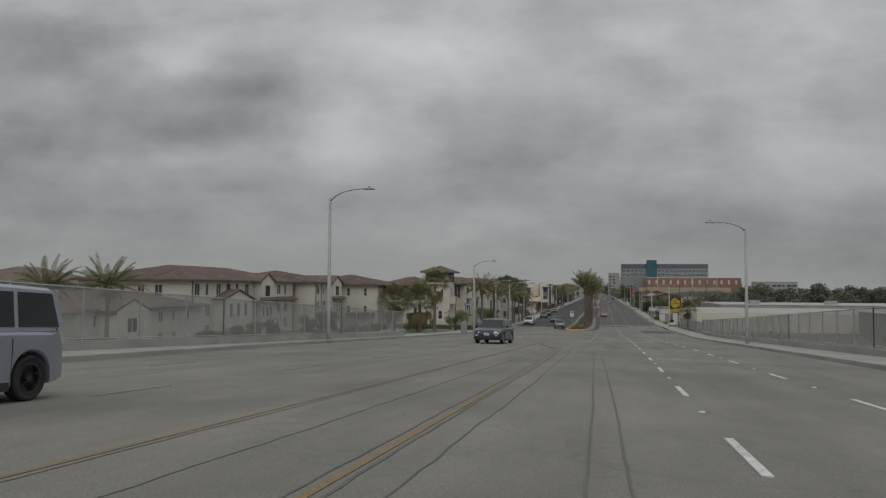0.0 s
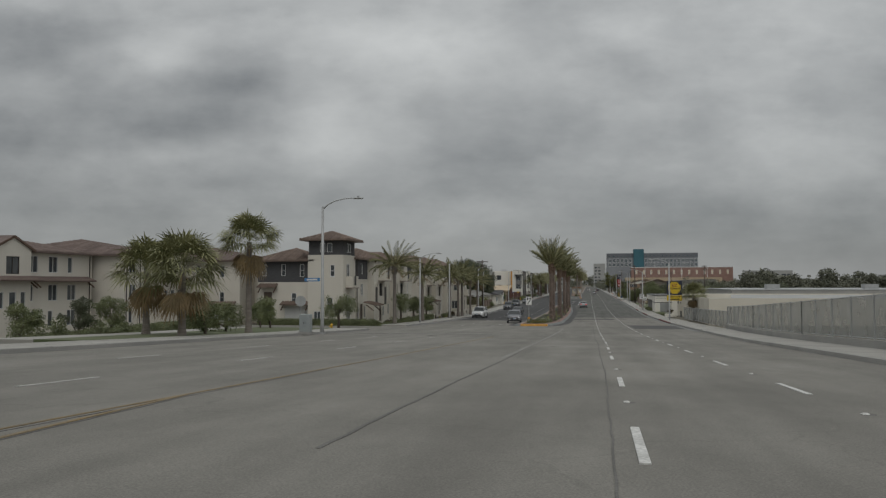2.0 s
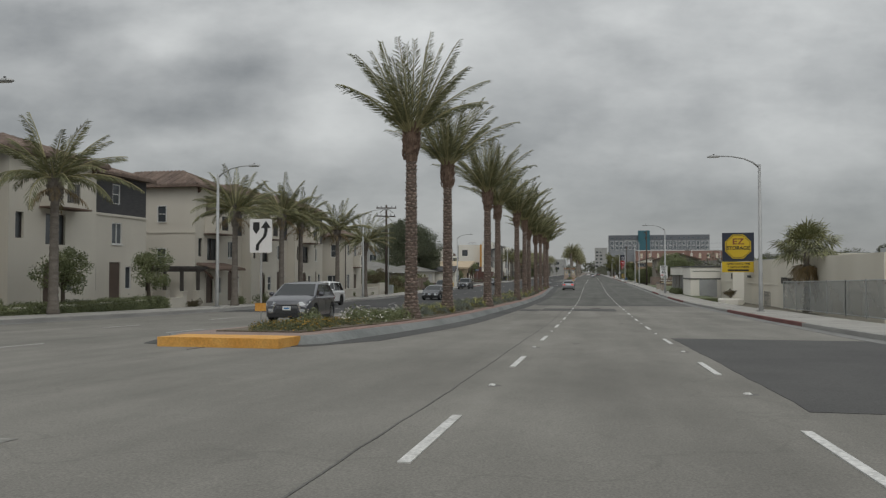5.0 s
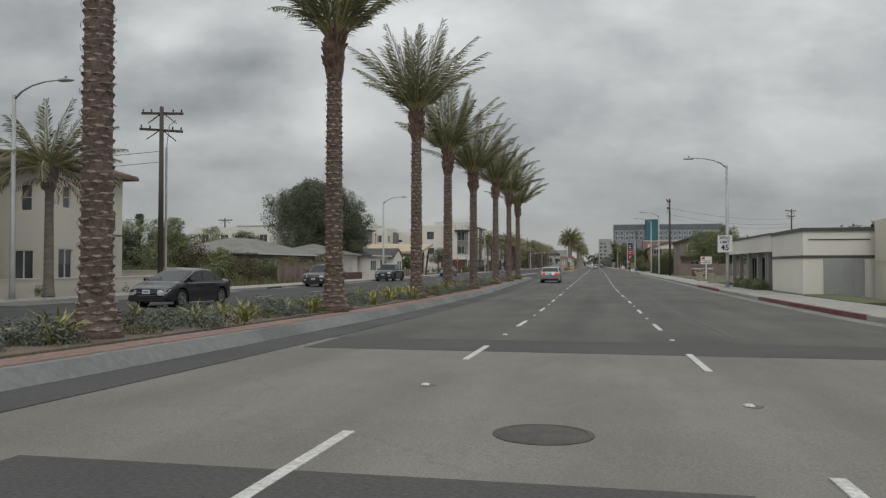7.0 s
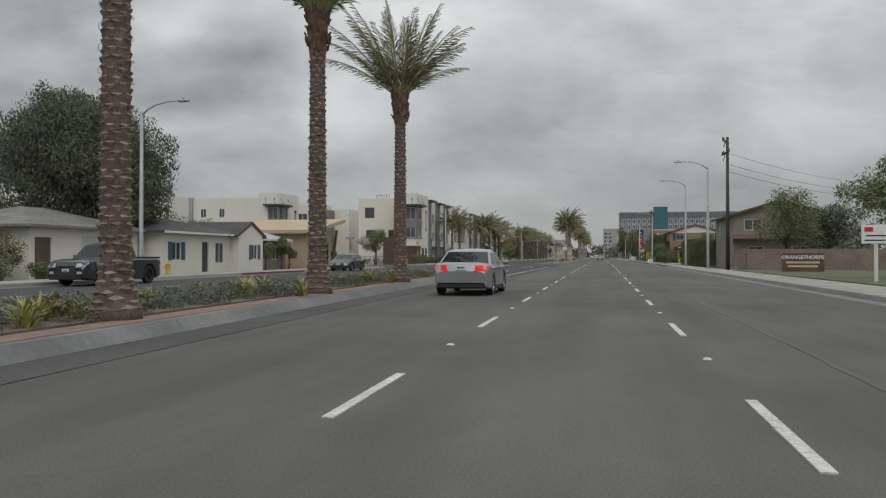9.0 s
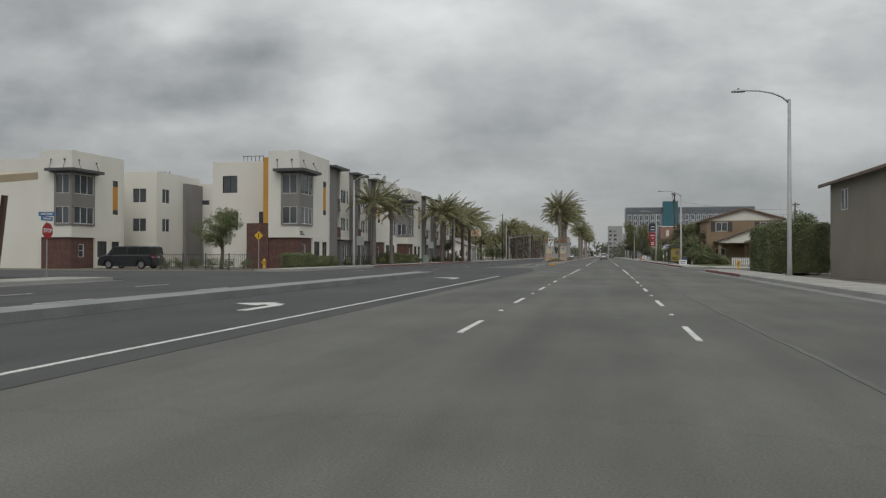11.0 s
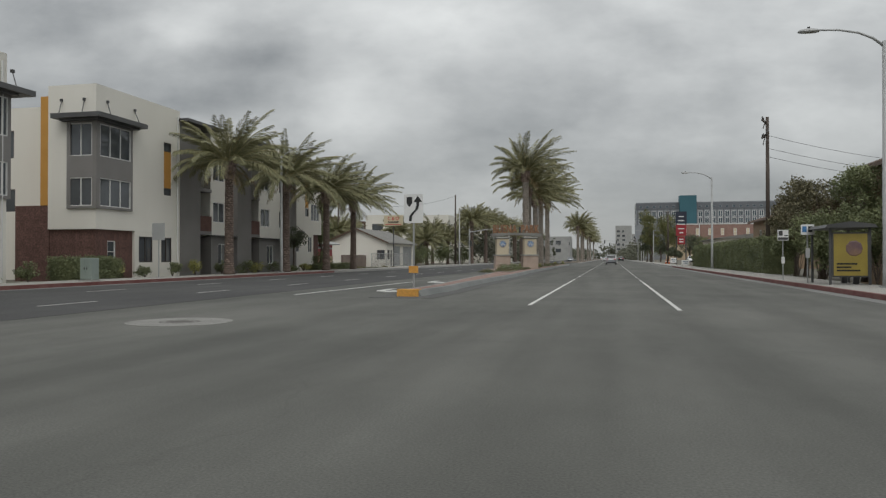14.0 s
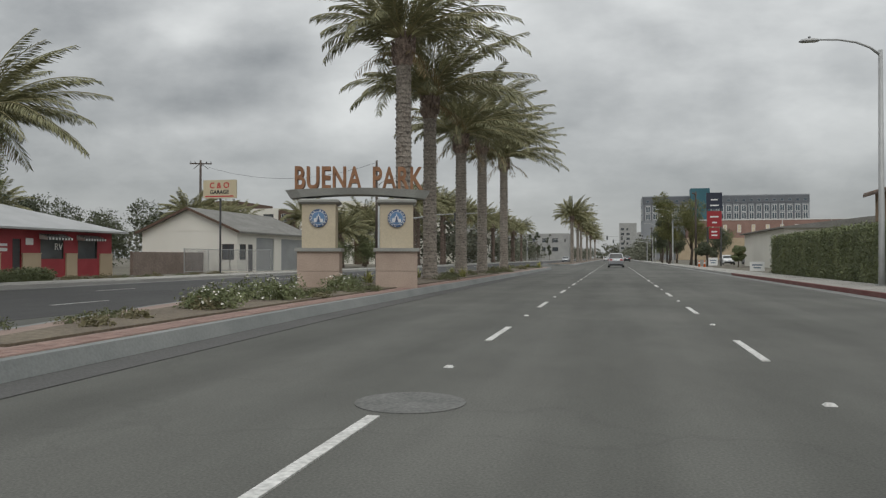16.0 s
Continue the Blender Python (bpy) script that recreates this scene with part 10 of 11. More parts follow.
hedge(-27.0, 379.0, -25.8, 388.5, 0.12, 0.4, "leaf_shrub", "low overgrown planting strip before the red shop", 352, 160, 0.1)
shrub(-26.0, 379.5, 0.12, 1.8, 1.9, "leaf_mid", "bushy green shrub beside the end block", 353, "apartment shrubs", 900, 0.08)
for i, (x, y, w, h) in enumerate([(-31, 433, 3.6, 3.0), (-33.5, 436, 4.2, 4.2), (-30.0, 438, 4.0, 3.4), (-28.5, 442, 4.2, 3.8), (-30, 447, 4.6, 4.6), (-27.5, 451, 4.0, 3.4), (-36, 440, 4.6, 4.4)]):
    shrub(x, y, 0.0, w, h, ("leaf_shrub", "leaf_mid")[i % 2], "overgrown green shrub along the lot beyond the garage", 355 + i, "lot shrubs", 1800, 0.12)
for i, (x, y, h, w) in enumerate([(-50, 408, 6.4, 8), (-58, 396, 6.4, 9), (-46, 428, 7.4, 8), (-54, 420, 7.0, 9), (-36, 452, 7.5, 7), (-47, 460, 7.0, 8), (-62, 440, 7, 10), (-42, 448, 5, 7)]):
    tree("tree", x, y, 0, h, w, "leaf_dark", "dark green tree behind the shops", 360 + i, 3000, 0.2, 0.1, "shop trees")
# right-hand side
tree("school_tree", 13.4, 240, 0.15, 5.6, 5.4, "leaf_mid", "round green tree on the school lawn", 380, 4200, 0.12, 0.28, lumps=14)
tree("school_tree", 14.2, 265.3, 0.1, 6.7, 6.4, "leaf_mid", "leafy tree behind the block wall", 381, 5000, 0.12, 0.2, lumps=15)
tree("school_tree", 18.5, 270, 0.1, 5.6, 6.4, "leaf_dark", "dark tree behind the block wall", 382, 3600, 0.14, 0.2)
for i, (x, y, h, w) in enumerate([(24, 238, 5, 6), (30, 252, 6, 8), (26, 224, 4.6, 6), (40, 232, 6, 9), (29, 281, 5.5, 7)]):
    tree("tree", x, y, 0.1, h, w, "leaf_dark" if i % 2 else "leaf_mid", "green tree behind the school", 385 + i, 3000, 0.16, 0.15, "school trees")
shrub(10.9, 178.8, 0.5, 1.2, 0.85, "leaf_rust", "round reddish shrub in the white planter", 395, "planter shrubs", 900, 0.06)
hedge(9.1, 203.4, 9.75, 211.0, 0.15, 0.4, "leaf_shrub", "low hedge along the office wall", 396)
hedge(10.6, 299.6, 14.2, 305.2, 0.12, 3.0, "leaf_shrub", "tall overgrown hedge at the street corner", 397, 200, 0.11)
shrub(12.4, 302, 2.6, 3.6, 1.6, "leaf_shrub", "bushy top of the corner hedge", 398, "corner hedge tops", 1600, 0.11)
for i, (x, y, w, h, m) in enumerate([(11.6, 344.4, 3.0, 3.9, "leaf_mid"), (11.4, 340.4, 2.2, 1.6, "leaf_shrub"), (13.0, 337.5, 2.0, 1.3, "leaf_shrub"), (11.0, 348.5, 3.0, 3.4, "leaf_mid"), (11.3, 352, 3.2, 3.7, "leaf_shrub"),
                                       (11.0, 356, 3.0, 3.3, "leaf_mid"), (11.5, 359.5, 3.2, 4.0, "leaf_shrub"), (11.3, 363.4, 2.8, 3.0, "leaf_mid")]):
    shrub(x, y, 0.1, w, h, m, "overgrown green vine and shrub mass along the pavement", 400 + i, "pavement shrubs", 2600, 0.1)
for i, (x, y, h, w, m) in enumerate([(13.6, 347.5, 5.4, 4.2, "leaf_rust"), (12.0, 353.5, 5.6, 4.4, "leaf_mid"), (13.0, 360.5, 5.9, 5.0, "leaf_rust"), (11.6, 365.5, 5.0, 3.6, "leaf_rust")]):
    tree("garden_tree", x, y, 0.1, h, w, m, "leafy rust-tinged tree above the shrubs", 420 + i, 3000, 0.11, 0.3, "garden trees")
for i, (x, y, h, w) in enumerate(((12.0, 361.0, 6.1, 6.0), (12.9, 368.5, 5.6, 5.2), (13.0, 375.5, 4.6, 4.4))):
    tree("garden_tree", x, y, 0.0, h, w, "leaf_brown", "overgrown brownish green tree above the hedge", 450 + i, 4200, 0.13, 0.12, "hedge trees", lumps=14)
hedge(10.0, 367.5, 12.2, 411, 0.12, 2.35, "leaf_shrub", "long clipped green hedge along the pavement", 430, 120, 0.11)
for i, (x, y, h, w) in enumerate([(8.9, 489, 12.6, 7.0), (12.6, 492, 12.0, 7.0), (8.6, 503, 9.5, 4.6)]):
    tree("tall_tree", x, y, 0, h, w, "leaf_olive" if i < 2 else "leaf_dark", "tall narrow olive-green tree beside the road", 440 + i, 5200, 0.17, 0.16, "tall trees", 16)
for i, (x, y, h, w) in enumerate([(12, 464, 3.4, 3.0), (15.5, 461, 2.6, 2.4), (20, 520, 8, 8), (26, 560, 9, 9), (14, 540, 8, 6), (13, 580, 9, 7), (16, 640, 9, 9), (24, 700, 8, 10)]):
    tree("tree", x, y, 0, h, w, "leaf_mid" if i % 2 else "leaf_dark", "green tree beside the far shops", 450 + i, 2200, 0.2, 0.2, "far trees")
for i, (x, y, h) in enumerate([(-28, 640, 13), (-31, 646, 12), (-25, 655, 12.5)]):
    tree("cypress", x, y, 0, h, 2.6, "leaf_dark", "slender dark cypress far down the road", 470 + i, 1300, 0.25, 0.02, "cypresses", 14)


# leaf colour lightened to carry the haze over the far trees
M["leaf_far_hazed"] = leaf_mat("hazed_far_tree_leaf", (0.112, 0.12, 0.09), (0.165, 0.165, 0.115))


def tree_belt(points, width, height, material, label, seed, n, leaf):
    """A far band of mixed trees with an uneven top, along a line of points."""
    r = np.random.default_rng(seed)
    pts = np.array(points, float)
    seg = np.linalg.norm(np.diff(pts, axis=0), axis=1)
    cum = np.concatenate([[0], np.cumsum(seg)])
    blobs, s = [], 0.0
    while s < cum[-1]:
        cx, cy = np.interp(s, cum, pts[:, 0]), np.interp(s, cum, pts[:, 1])
        h = height * r.uniform(0.55, 1.15)
        w = height * r.uniform(0.3, 0.55)
        for k in range(5):
            blobs.append((cx + r.normal() * width / 4, cy + r.normal() * width / 4, h * r.uniform(0.2, 0.82), w * r.uniform(0.4, 0.8)))
        s += height * r.uniform(0.35, 0.7)
    P, D = crown_points(r, blobs, int(n * 1.6), 0.5, True)
    P[:, 2] = np.abs(P[:, 2])
    me = leaves_mesh("far_trees", P, leaf * 0.75, material, 0.2, r, 0.7, D)
    tagged(new("far_trees", me), label, "trees", kind="stuff")


tree_belt([(60, 330), (120, 420), (180, 520), (260, 640)], 20, 10, "leaf_far_hazed", "dark band of far trees beyond the lots", 1, 60000, 0.6)
tree_belt([(24, 300), (40, 340), (60, 420), (90, 520), (70, 700)], 14, 7, "leaf_far_hazed", "dark band of trees behind the houses", 2, 14000, 0.45)
tree_belt([(140, 250), (220, 330), (330, 420), (500, 520)], 30, 12, "leaf_far_hazed", "dark band of far trees beyond the yards", 3, 60000, 0.8)
tree_belt([(-28, 470), (-32, 560), (-34, 700), (-20, 1000)], 8, 9, "leaf_far_hazed", "dark row of trees along the far road", 4, 14000, 0.5)
tree_belt([(10, 620), (14, 760), (8, 1000)], 6, 9, "leaf_far_hazed", "dark row of trees along the far road", 5, 9000, 0.5)
tree_belt([(-44, 200), (-70, 230), (-90, 300), (-75, 380), (-70, 460)], 16, 8, "leaf_far_hazed", "dark band of trees behind the houses", 6, 15000, 0.4)
tree_belt([(-300, 1100), (0, 1250), (300, 1100)], 40, 16, "leaf_far_hazed", "far dark trees on the horizon", 7, 12000, 1.6)
tree_belt([(-95, -60), (-95, 60), (-80, 190)], 16, 9, "leaf_far_hazed", "dark trees behind the rows of houses", 8, 12000, 0.5)

# ---- street furniture and small things ----
M["hydrant_yellow"] = mat("hydrant_yellow", (0.6, 0.36, 0.03), (0.52, 0.3, 0.03), scale=4, rough=0.5, fine=0.1, bump=0.05)
M["cabinet_green"] = mat("grey_green_paint", (0.24, 0.29, 0.26), (0.29, 0.34, 0.31), scale=1.5, rough=0.55, fine=0.06, bump=0.05)
M["cabinet_grey"] = mat("pale_cabinet_paint", (0.3, 0.33, 0.33), (0.35, 0.375, 0.37), scale=1.5, rough=0.55, fine=0.06, bump=0.05)
M["sign_back"] = mat("aluminium_sign_back", (0.42, 0.43, 0.43), (0.47, 0.48, 0.48), rough=0.5, metal=0.4, fine=0.06, bump=0)
M["stop_red"] = mat("stop_sign_red", (0.4, 0.02, 0.025), rough=0.4, fine=0.03, bump=0)
M["warn_yellow"] = mat("warning_sign_yellow", (0.72, 0.44, 0.02), (0.66, 0.4, 0.02), rough=0.4, fine=0.03, bump=0)
# yellow held dark: the shelter roof's shade is put into this colour
M["poster_yellow_shaded"] = mat("shaded_yellow_poster", (0.36, 0.28, 0.06), (0.3, 0.23, 0.06), scale=1.2, rough=0.35, fine=0.08, bump=0)
M["poster_dark"] = mat("dark_poster", (0.16, 0.1, 0.12), (0.24, 0.15, 0.1), scale=1.5, rough=0.4, fine=0.15, bump=0)
M["bin_blue"] = mat("blue_bin", (0.05, 0.1, 0.17), (0.07, 0.12, 0.19), rough=0.5, fine=0.1)
M["bin_stone"] = mat("pebble_bin", (0.3, 0.26, 0.22), (0.38, 0.33, 0.28), scale=8, fine=0.3, fine_scale=40)
M["cone_orange"] = mat("cone_orange", (0.6, 0.14, 0.03), rough=0.5, fine=0.05)
M["sign_crimson"] = mat("crimson_sign", (0.35, 0.03, 0.04), (0.3, 0.03, 0.035), rough=0.4, fine=0.05, bump=0)
M["iron"] = mat("manhole_iron", (0.075, 0.07, 0.065), (0.11, 0.1, 0.09), scale=5, fine=0.2, rough=0.7, metal=0.3)
M["signal_lens"] = mat("signal_lens", (0.04, 0.05, 0.04), rough=0.3, fine=0, bump=0)


def ring_loft(bm, prof, n=12, x=0.0, y=0.0, sx=1.0, sy=1.0):
    loft(bm, [[(x + sx * q * math.cos(2 * math.pi * k / n), y + sy * q * math.sin(2 * math.pi * k / n), z) for k in range(n)] for q, z in prof])


def hydrant(x, y, z):
    t = thing("fire_hydrant", pose(x, y, z), "yellow cast-iron fire hydrant on the pavement", "fire hydrant", "fire hydrants")
    bm = bmesh.new()
    ring_loft(bm, [(0.17, 0), (0.17, 0.05), (0.11, 0.07), (0.105, 0.5), (0.14, 0.53), (0.14, 0.57), (0.12, 0.62), (0.07, 0.69), (0.03, 0.71), (0.03, 0.76)], 14)
    part("barrel", bm, "hydrant_yellow", t, smooth=True)
    for a in (0, 90, 180):
        bm = bmesh.new()
        tube(bm, [(0, 0.05, 0.42), (0, 0.17, 0.42), (0, 0.17, 0.42), (0, 0.21, 0.42)], [0.055, 0.055, 0.07, 0.07], 9)
        part("outlet", bm, "hydrant_yellow", t, m=pose(0, 0, 0, 0, 0, a))


for p in ((-24.7, 242.4, 0.15), (-25.6, 301.8, 0.15), (10.9, 312.4, 0.1), (-26.2, 110.2, 1.45)):
    hydrant(*p)


def octagon(bm, r, y, z, th):
    loft(bm, [[(r * math.cos(math.pi / 8 + k * math.pi / 4), yy, z + r * math.sin(math.pi / 8 + k * math.pi / 4)) for k in range(8)] for yy in (y, y + th)])


def stop_sign(x, y, z, turn, names=True):
    t = thing("stop_sign", pose(x, y, z, 0, 0, turn), "octagonal stop sign with blue street name blades", "road sign", "stop signs")
    sign_post(t, 3.1 if names else 2.6)
    bm = bmesh.new()
    octagon(bm, 0.4, -0.05, 2.2, 0.012)
    part("panel", bm, "stop_red", t, "red stop panel")
    bm = bmesh.new()
    octagon(bm, 0.4, -0.036, 2.2, 0.008)
    part("panel_back", bm, "sign_back", t)
    lettering(t, "STOP", 0.26, 0, -0.053, 2.2, "white_sign", bold=0.006)
    if names:
        for a, zz in ((0, 2.78), (90, 3.0)):
            bm = bmesh.new()
            box(bm, -0.42, -0.012, zz - 0.1, 0.42, 0.012, zz + 0.1)
            b = part("name_blade", bm, "green_sign", t, "blue street name blade", m=pose(0, 0, 0, 0, 0, a))
            for yy in (-0.016, 0.016):
                bm = bmesh.new()
                box(bm, -0.3, yy - 0.003, zz - 0.035, 0.3, yy + 0.003, zz + 0.035)
                part("name_bar", bm, "white_sign", b)


stop_sign(-23.4, 95.4, road_z(95.4) + 0.1, 200, False)
stop_sign(-25.8, 278.6, 0.12, 95)
# street name blades on the lamp by the side street
t = thing("street_name_sign", pose(-19.6, 89.5, road_z(89.5) + 0.15), "blue street name blade on the lamp post", "street sign", "street name signs")
bm = bmesh.new()
box(bm, -1.15, -0.16, 3.3, -0.12, -0.13, 3.52)
bl = part("name_blade", bm, "green_sign", t)
bm = bmesh.new()
box(bm, -1.0, -0.165, 3.36, -0.28, -0.16, 3.46)
part("name_bar", bm, "white_sign", bl)


def cabinet(x, y, z, w, d, h, material, label):
    t = thing("utility_cabinet", pose(x, y, z), label, "utility cabinet", "utility cabinets")
    bm = bmesh.new()
    box(bm, -w / 2, -d / 2, 0.08, w / 2, d / 2, h)
    bmesh.ops.bevel(bm, geom=bm.edges[:], offset=0.02, segments=1, affect="EDGES")
    body = part("body", bm, material, t)
    bm = bmesh.new()
    box(bm, -w / 2 - 0.06, -d / 2 - 0.06, -0.1, w / 2 + 0.06, d / 2 + 0.06, 0.08)
    part("base", bm, "concrete", t)
    for s in (-1, 1):
        bm = bmesh.new()
        box(bm, min(0.02 * s, s * (w / 2 - 0.03)), -d / 2 - 0.012, 0.14, max(0.02 * s, s * (w / 2 - 0.03)), -d / 2 - 0.001, h - 0.06)
        dr = part("door", bm, material, body)
        bm = bmesh.new()
        box(bm, 0.06 * s - 0.015, -d / 2 - 0.035, h * 0.5, 0.06 * s + 0.015, -d / 2 - 0.012, h * 0.5 + 0.12)
        part("handle", bm, "dark_metal", dr)


cabinet(-20.9, 90.0, road_z(90) + 0.15, 0.7, 0.5, 1.2, "cabinet_grey", "pale grey utility cabinet on the pavement")
cabinet(-22.55, 343.4, 0.15, 0.6, 0.5, 1.05, "cabinet_green", "grey-green utility cabinet on the pavement")
cabinet(-20.9 - 3.6, 199.2, 0.1, 0.6, 0.45, 1.1, "cabinet_grey", "pale utility cabinet beside the garden wall")

# warning sign at the corner garden
t = thing("warning_sign", pose(-26.6, 302.9, 0.1, 0, 0, 20), "yellow diamond warning sign on a thin post", "road sign")
sign_post(t, 3.0)
bm = bmesh.new()
loft(bm, [[(0, yy, 2.28), (0.34, yy, 2.62), (0, yy, 2.96), (-0.34, yy, 2.62)] for yy in (-0.05, -0.038)])
part("panel", bm, "warn_yellow", t)
bm = bmesh.new()
box(bm, -0.04, -0.054, 2.42, 0.04, -0.05, 2.82)
part("symbol_bar", bm, "black_ink", t)
# sign seen from behind along the apartments
for x, y in ((-23.4, 350.0), (-23.3, 318.5)):
    t = thing("parking_sign", pose(x, y, 0.15), "grey back of a road sign on a thin post", "road sign", "sign backs")
    sign_post(t, 2.8)
    plate(t, 0.75, 0.9, 2.45, "sign_back")


def iron_fence(x0, y0, x1, y1, z, h, label):
    t = thing("iron_fence", pose(0, 0, 0), label, "fence")
    a, b = Vector((x0, y0, z)), Vector((x1, y1, z))
    ln = (b - a).length
    n = int(ln / 0.16)
    for k in range(n + 1):
        p = a.lerp(b, k / n)
        r = 0.035 if k % 12 == 0 else 0.011
        bm = bmesh.new()
        box(bm, p.x - r, p.y - r, z - 0.1, p.x + r, p.y + r, z + h + (0.06 if k % 12 == 0 else 0))
        part("post" if k % 12 == 0 else "bar", bm, "dark_metal", t)
    for zz in (0.12, h - 0.06):
        bm = bmesh.new()
        tube(bm, [a + Vector((0, 0, zz)), b + Vector((0, 0, zz))], 0.02, 4)
        part("rail", bm, "dark_metal", t)


iron_fence(-25.9, 300.4, -34, 300.4, 0.1, 1.15, "dark iron fence round the corner garden")
iron_fence(-25.2, 319.5, -25.2, 333.5, 0.12, 1.0, "low dark iron fence before the apartments")

# bus stop
t = thing("bus_stop_sign", pose(7.95, 346.9, 0.15), "white bus stop sign on a thin post", "bus stop")
sign_post(t, 2.35)
plate(t, 0.5, 0.42, 2.15, "white_sign")
for u, m_ in ((-0.12, "green_sign"), (0.1, "black_ink")):
    bm = bmesh.new()
    box(bm, u - 0.08, -0.054, 2.05, u + 0.08, -0.05, 2.28)
    part("symbol", bm, m_, t)
plate(t, 0.16, 0.4, 1.2, "white_sign", "timetable")
t = thing("bus_shelter", pose(8.2, 344.6, 0.155), "small dark-framed bus shelter with a yellow advertisement panel", "bus shelter")
for x, y in ((0.0, 0.0), (1.35, 0.0), (0.0, 2.6), (1.35, 2.6)):
    bm = bmesh.new()
    box(bm, x - 0.04, y - 0.04, -0.1, x + 0.04, y + 0.04, 2.15)
    part("post", bm, "dark_metal", t)
bm = bmesh.new()
loft(bm, [[(-0.25, y, 2.12), (1.55, y, 2.12), (1.45, y, 2.24), (0.65, y, 2.36), (-0.15, y, 2.24)] for y in (-0.3, 2.9)])
part("roof", bm, "dark_metal", t, "dark curved roof")
bm = bmesh.new()
box(bm, 0.05, -0.06, 0.28, 1.3, 0.06, 1.95)
fr = part("poster_frame", bm, "dark_metal", t)
bm = bmesh.new()
box(bm, 0.1, -0.075, 0.34, 1.25, -0.062, 1.9)
po = part("poster", bm, "poster_yellow_shaded", fr, "yellow advertisement poster, coloured darker for the roof's shade")
bm = bmesh.new()
ring_loft(bm, [(0.3, 0.0), (0.26, 0.012)], 9)
part("poster_shape", bm, "poster_dark", po, m=pose(0.8, -0.076, 1.35, 90, 0, 0))
for z, w in ((0.75, 0.7), (0.62, 0.5), (0.5, 0.8)):
    bm = bmesh.new()
    box(bm, 0.2, -0.081, z, 0.2 + w, -0.0755, z + 0.06)
    part("text_bar", bm, "black_ink", po)
bm = bmesh.new()
box(bm, 0.85, 0.5, 0.42, 1.25, 2.2, 0.47)
for y in (0.6, 2.1):
    box(bm, 0.95, y - 0.03, -0.1, 1.15, y + 0.03, 0.42)
part("bench", bm, "dark_metal", t)


def bin_(x, y, z, r, h, material, label):
    t = thing("litter_bin", pose(x, y, z), label, "litter bin", "litter bins")
    bm = bmesh.new()
    ring_loft(bm, [(r * 0.86, 0), (r * 0.9, 0.04), (r, h * 0.92), (r, h)], 16)
    part("body", bm, material, t, smooth=False)
    bm = bmesh.new()
    ring_loft(bm, [(r * 1.05, h), (r * 1.05, h + 0.05), (r * 0.75, h + 0.14), (r * 0.3, h + 0.15)], 16)
    part("lid", bm, "dark_metal", t)


bin_(9.55, 341.4, 0.155, 0.32, 0.75, "bin_blue", "blue litter bin beside the bus shelter")
bin_(9.1, 221.0, 0.155, 0.3, 0.85, "bin_stone", "round brown litter bin on the pavement")
bin_(9.1, 228.0, 0.155, 0.3, 0.85, "bin_stone", "round brown litter bin on the pavement")


def yard_sign(x, y, z, w, h, top, turn, label):
    t = thing("yard_sign", pose(x, y, z, 0, 0, turn), label, "sign", "yard signs")
    for s in (-1, 1):
        bm = bmesh.new()
        tube(bm, [(s * w * 0.35, 0, -0.05), (s * w * 0.35, 0, top - 0.02)], 0.012, 5)
        part("stake", bm, "steel", t)
    bm = bmesh.new()
    box(bm, -w / 2, -0.02, top - h, w / 2, 0.02, top)
    p = part("panel", bm, "white_sign", t)
    for k, ww in ((0.3, 0.7), (0.6, 0.5)):
        bm = bmesh.new()
        box(bm, -w * ww / 2, -0.025, top - h * (k + 0.12), w * ww / 2, -0.021, top - h * k)
        part("text_bar", bm, "bin_blue", p)


def bus_stop_sign(x, y, z):
    """A steel post with a white bus stop plate and a small notice lower down."""
    t = thing("bus_stop_sign", pose(x, y, z), "white bus stop sign on a thin steel post by the hedge", "sign")
    bm = bmesh.new()
    tube(bm, [(0, 0, -0.05), (0, 0, 2.25)], 0.025, 8)
    part("post", bm, "steel", t)
    bm = bmesh.new()
    box(bm, -0.23, -0.045, 1.8, 0.23, -0.03, 2.28)
    p = part("plate", bm, "white_sign", t)
    for x0, x1, z0, z1 in ((-0.19, -0.02, 2.02, 2.24), (0.06, 0.19, 1.99, 2.05), (-0.21, 0.21, 1.83, 1.94)):
        bm = bmesh.new()
        box(bm, x0, -0.05, z0, x1, -0.046, z1)
        part("text_bar", bm, "dark_metal", p)
    bm = bmesh.new()
    box(bm, -0.07, -0.035, 0.75, 0.07, -0.026, 1.05)
    part("notice", bm, "white_sign", t)


bus_stop_sign(7.85, 350.9, 0.15)
yard_sign(7.85, 325.8, 0.15, 0.75, 0.5, 0.6, 0, "low white sign board on the kerb edge")
yard_sign(9.0, 410.0, 0.15, 0.9, 0.6, 0.75, 0, "low white sign board on the pavement")
yard_sign(9.9, 440.0, 0.15, 0.9, 0.8, 1.0, 0, "white sign board before the shop's lot")
for x, y in ((9.5, 444.0), (9.2, 446.5)):
    t = thing("traffic_cone", pose(x, y, 0.15), "orange traffic cone with a white collar", "traffic cone", "traffic cones")
    bm = bmesh.new()
    box(bm, -0.18, -0.18, 0, 0.18, 0.18, 0.03)
    part("base", bm, "cone_orange", t)
    bm = bmesh.new()
    ring_loft(bm, [(0.13, 0.03), (0.03, 0.72)], 12)
    part("cone", bm, "cone_orange", t, smooth=True)
    bm = bmesh.new()
    ring_loft(bm, [(0.094, 0.35), (0.075, 0.5)], 12)
    part("collar", bm, "white_sign", t)

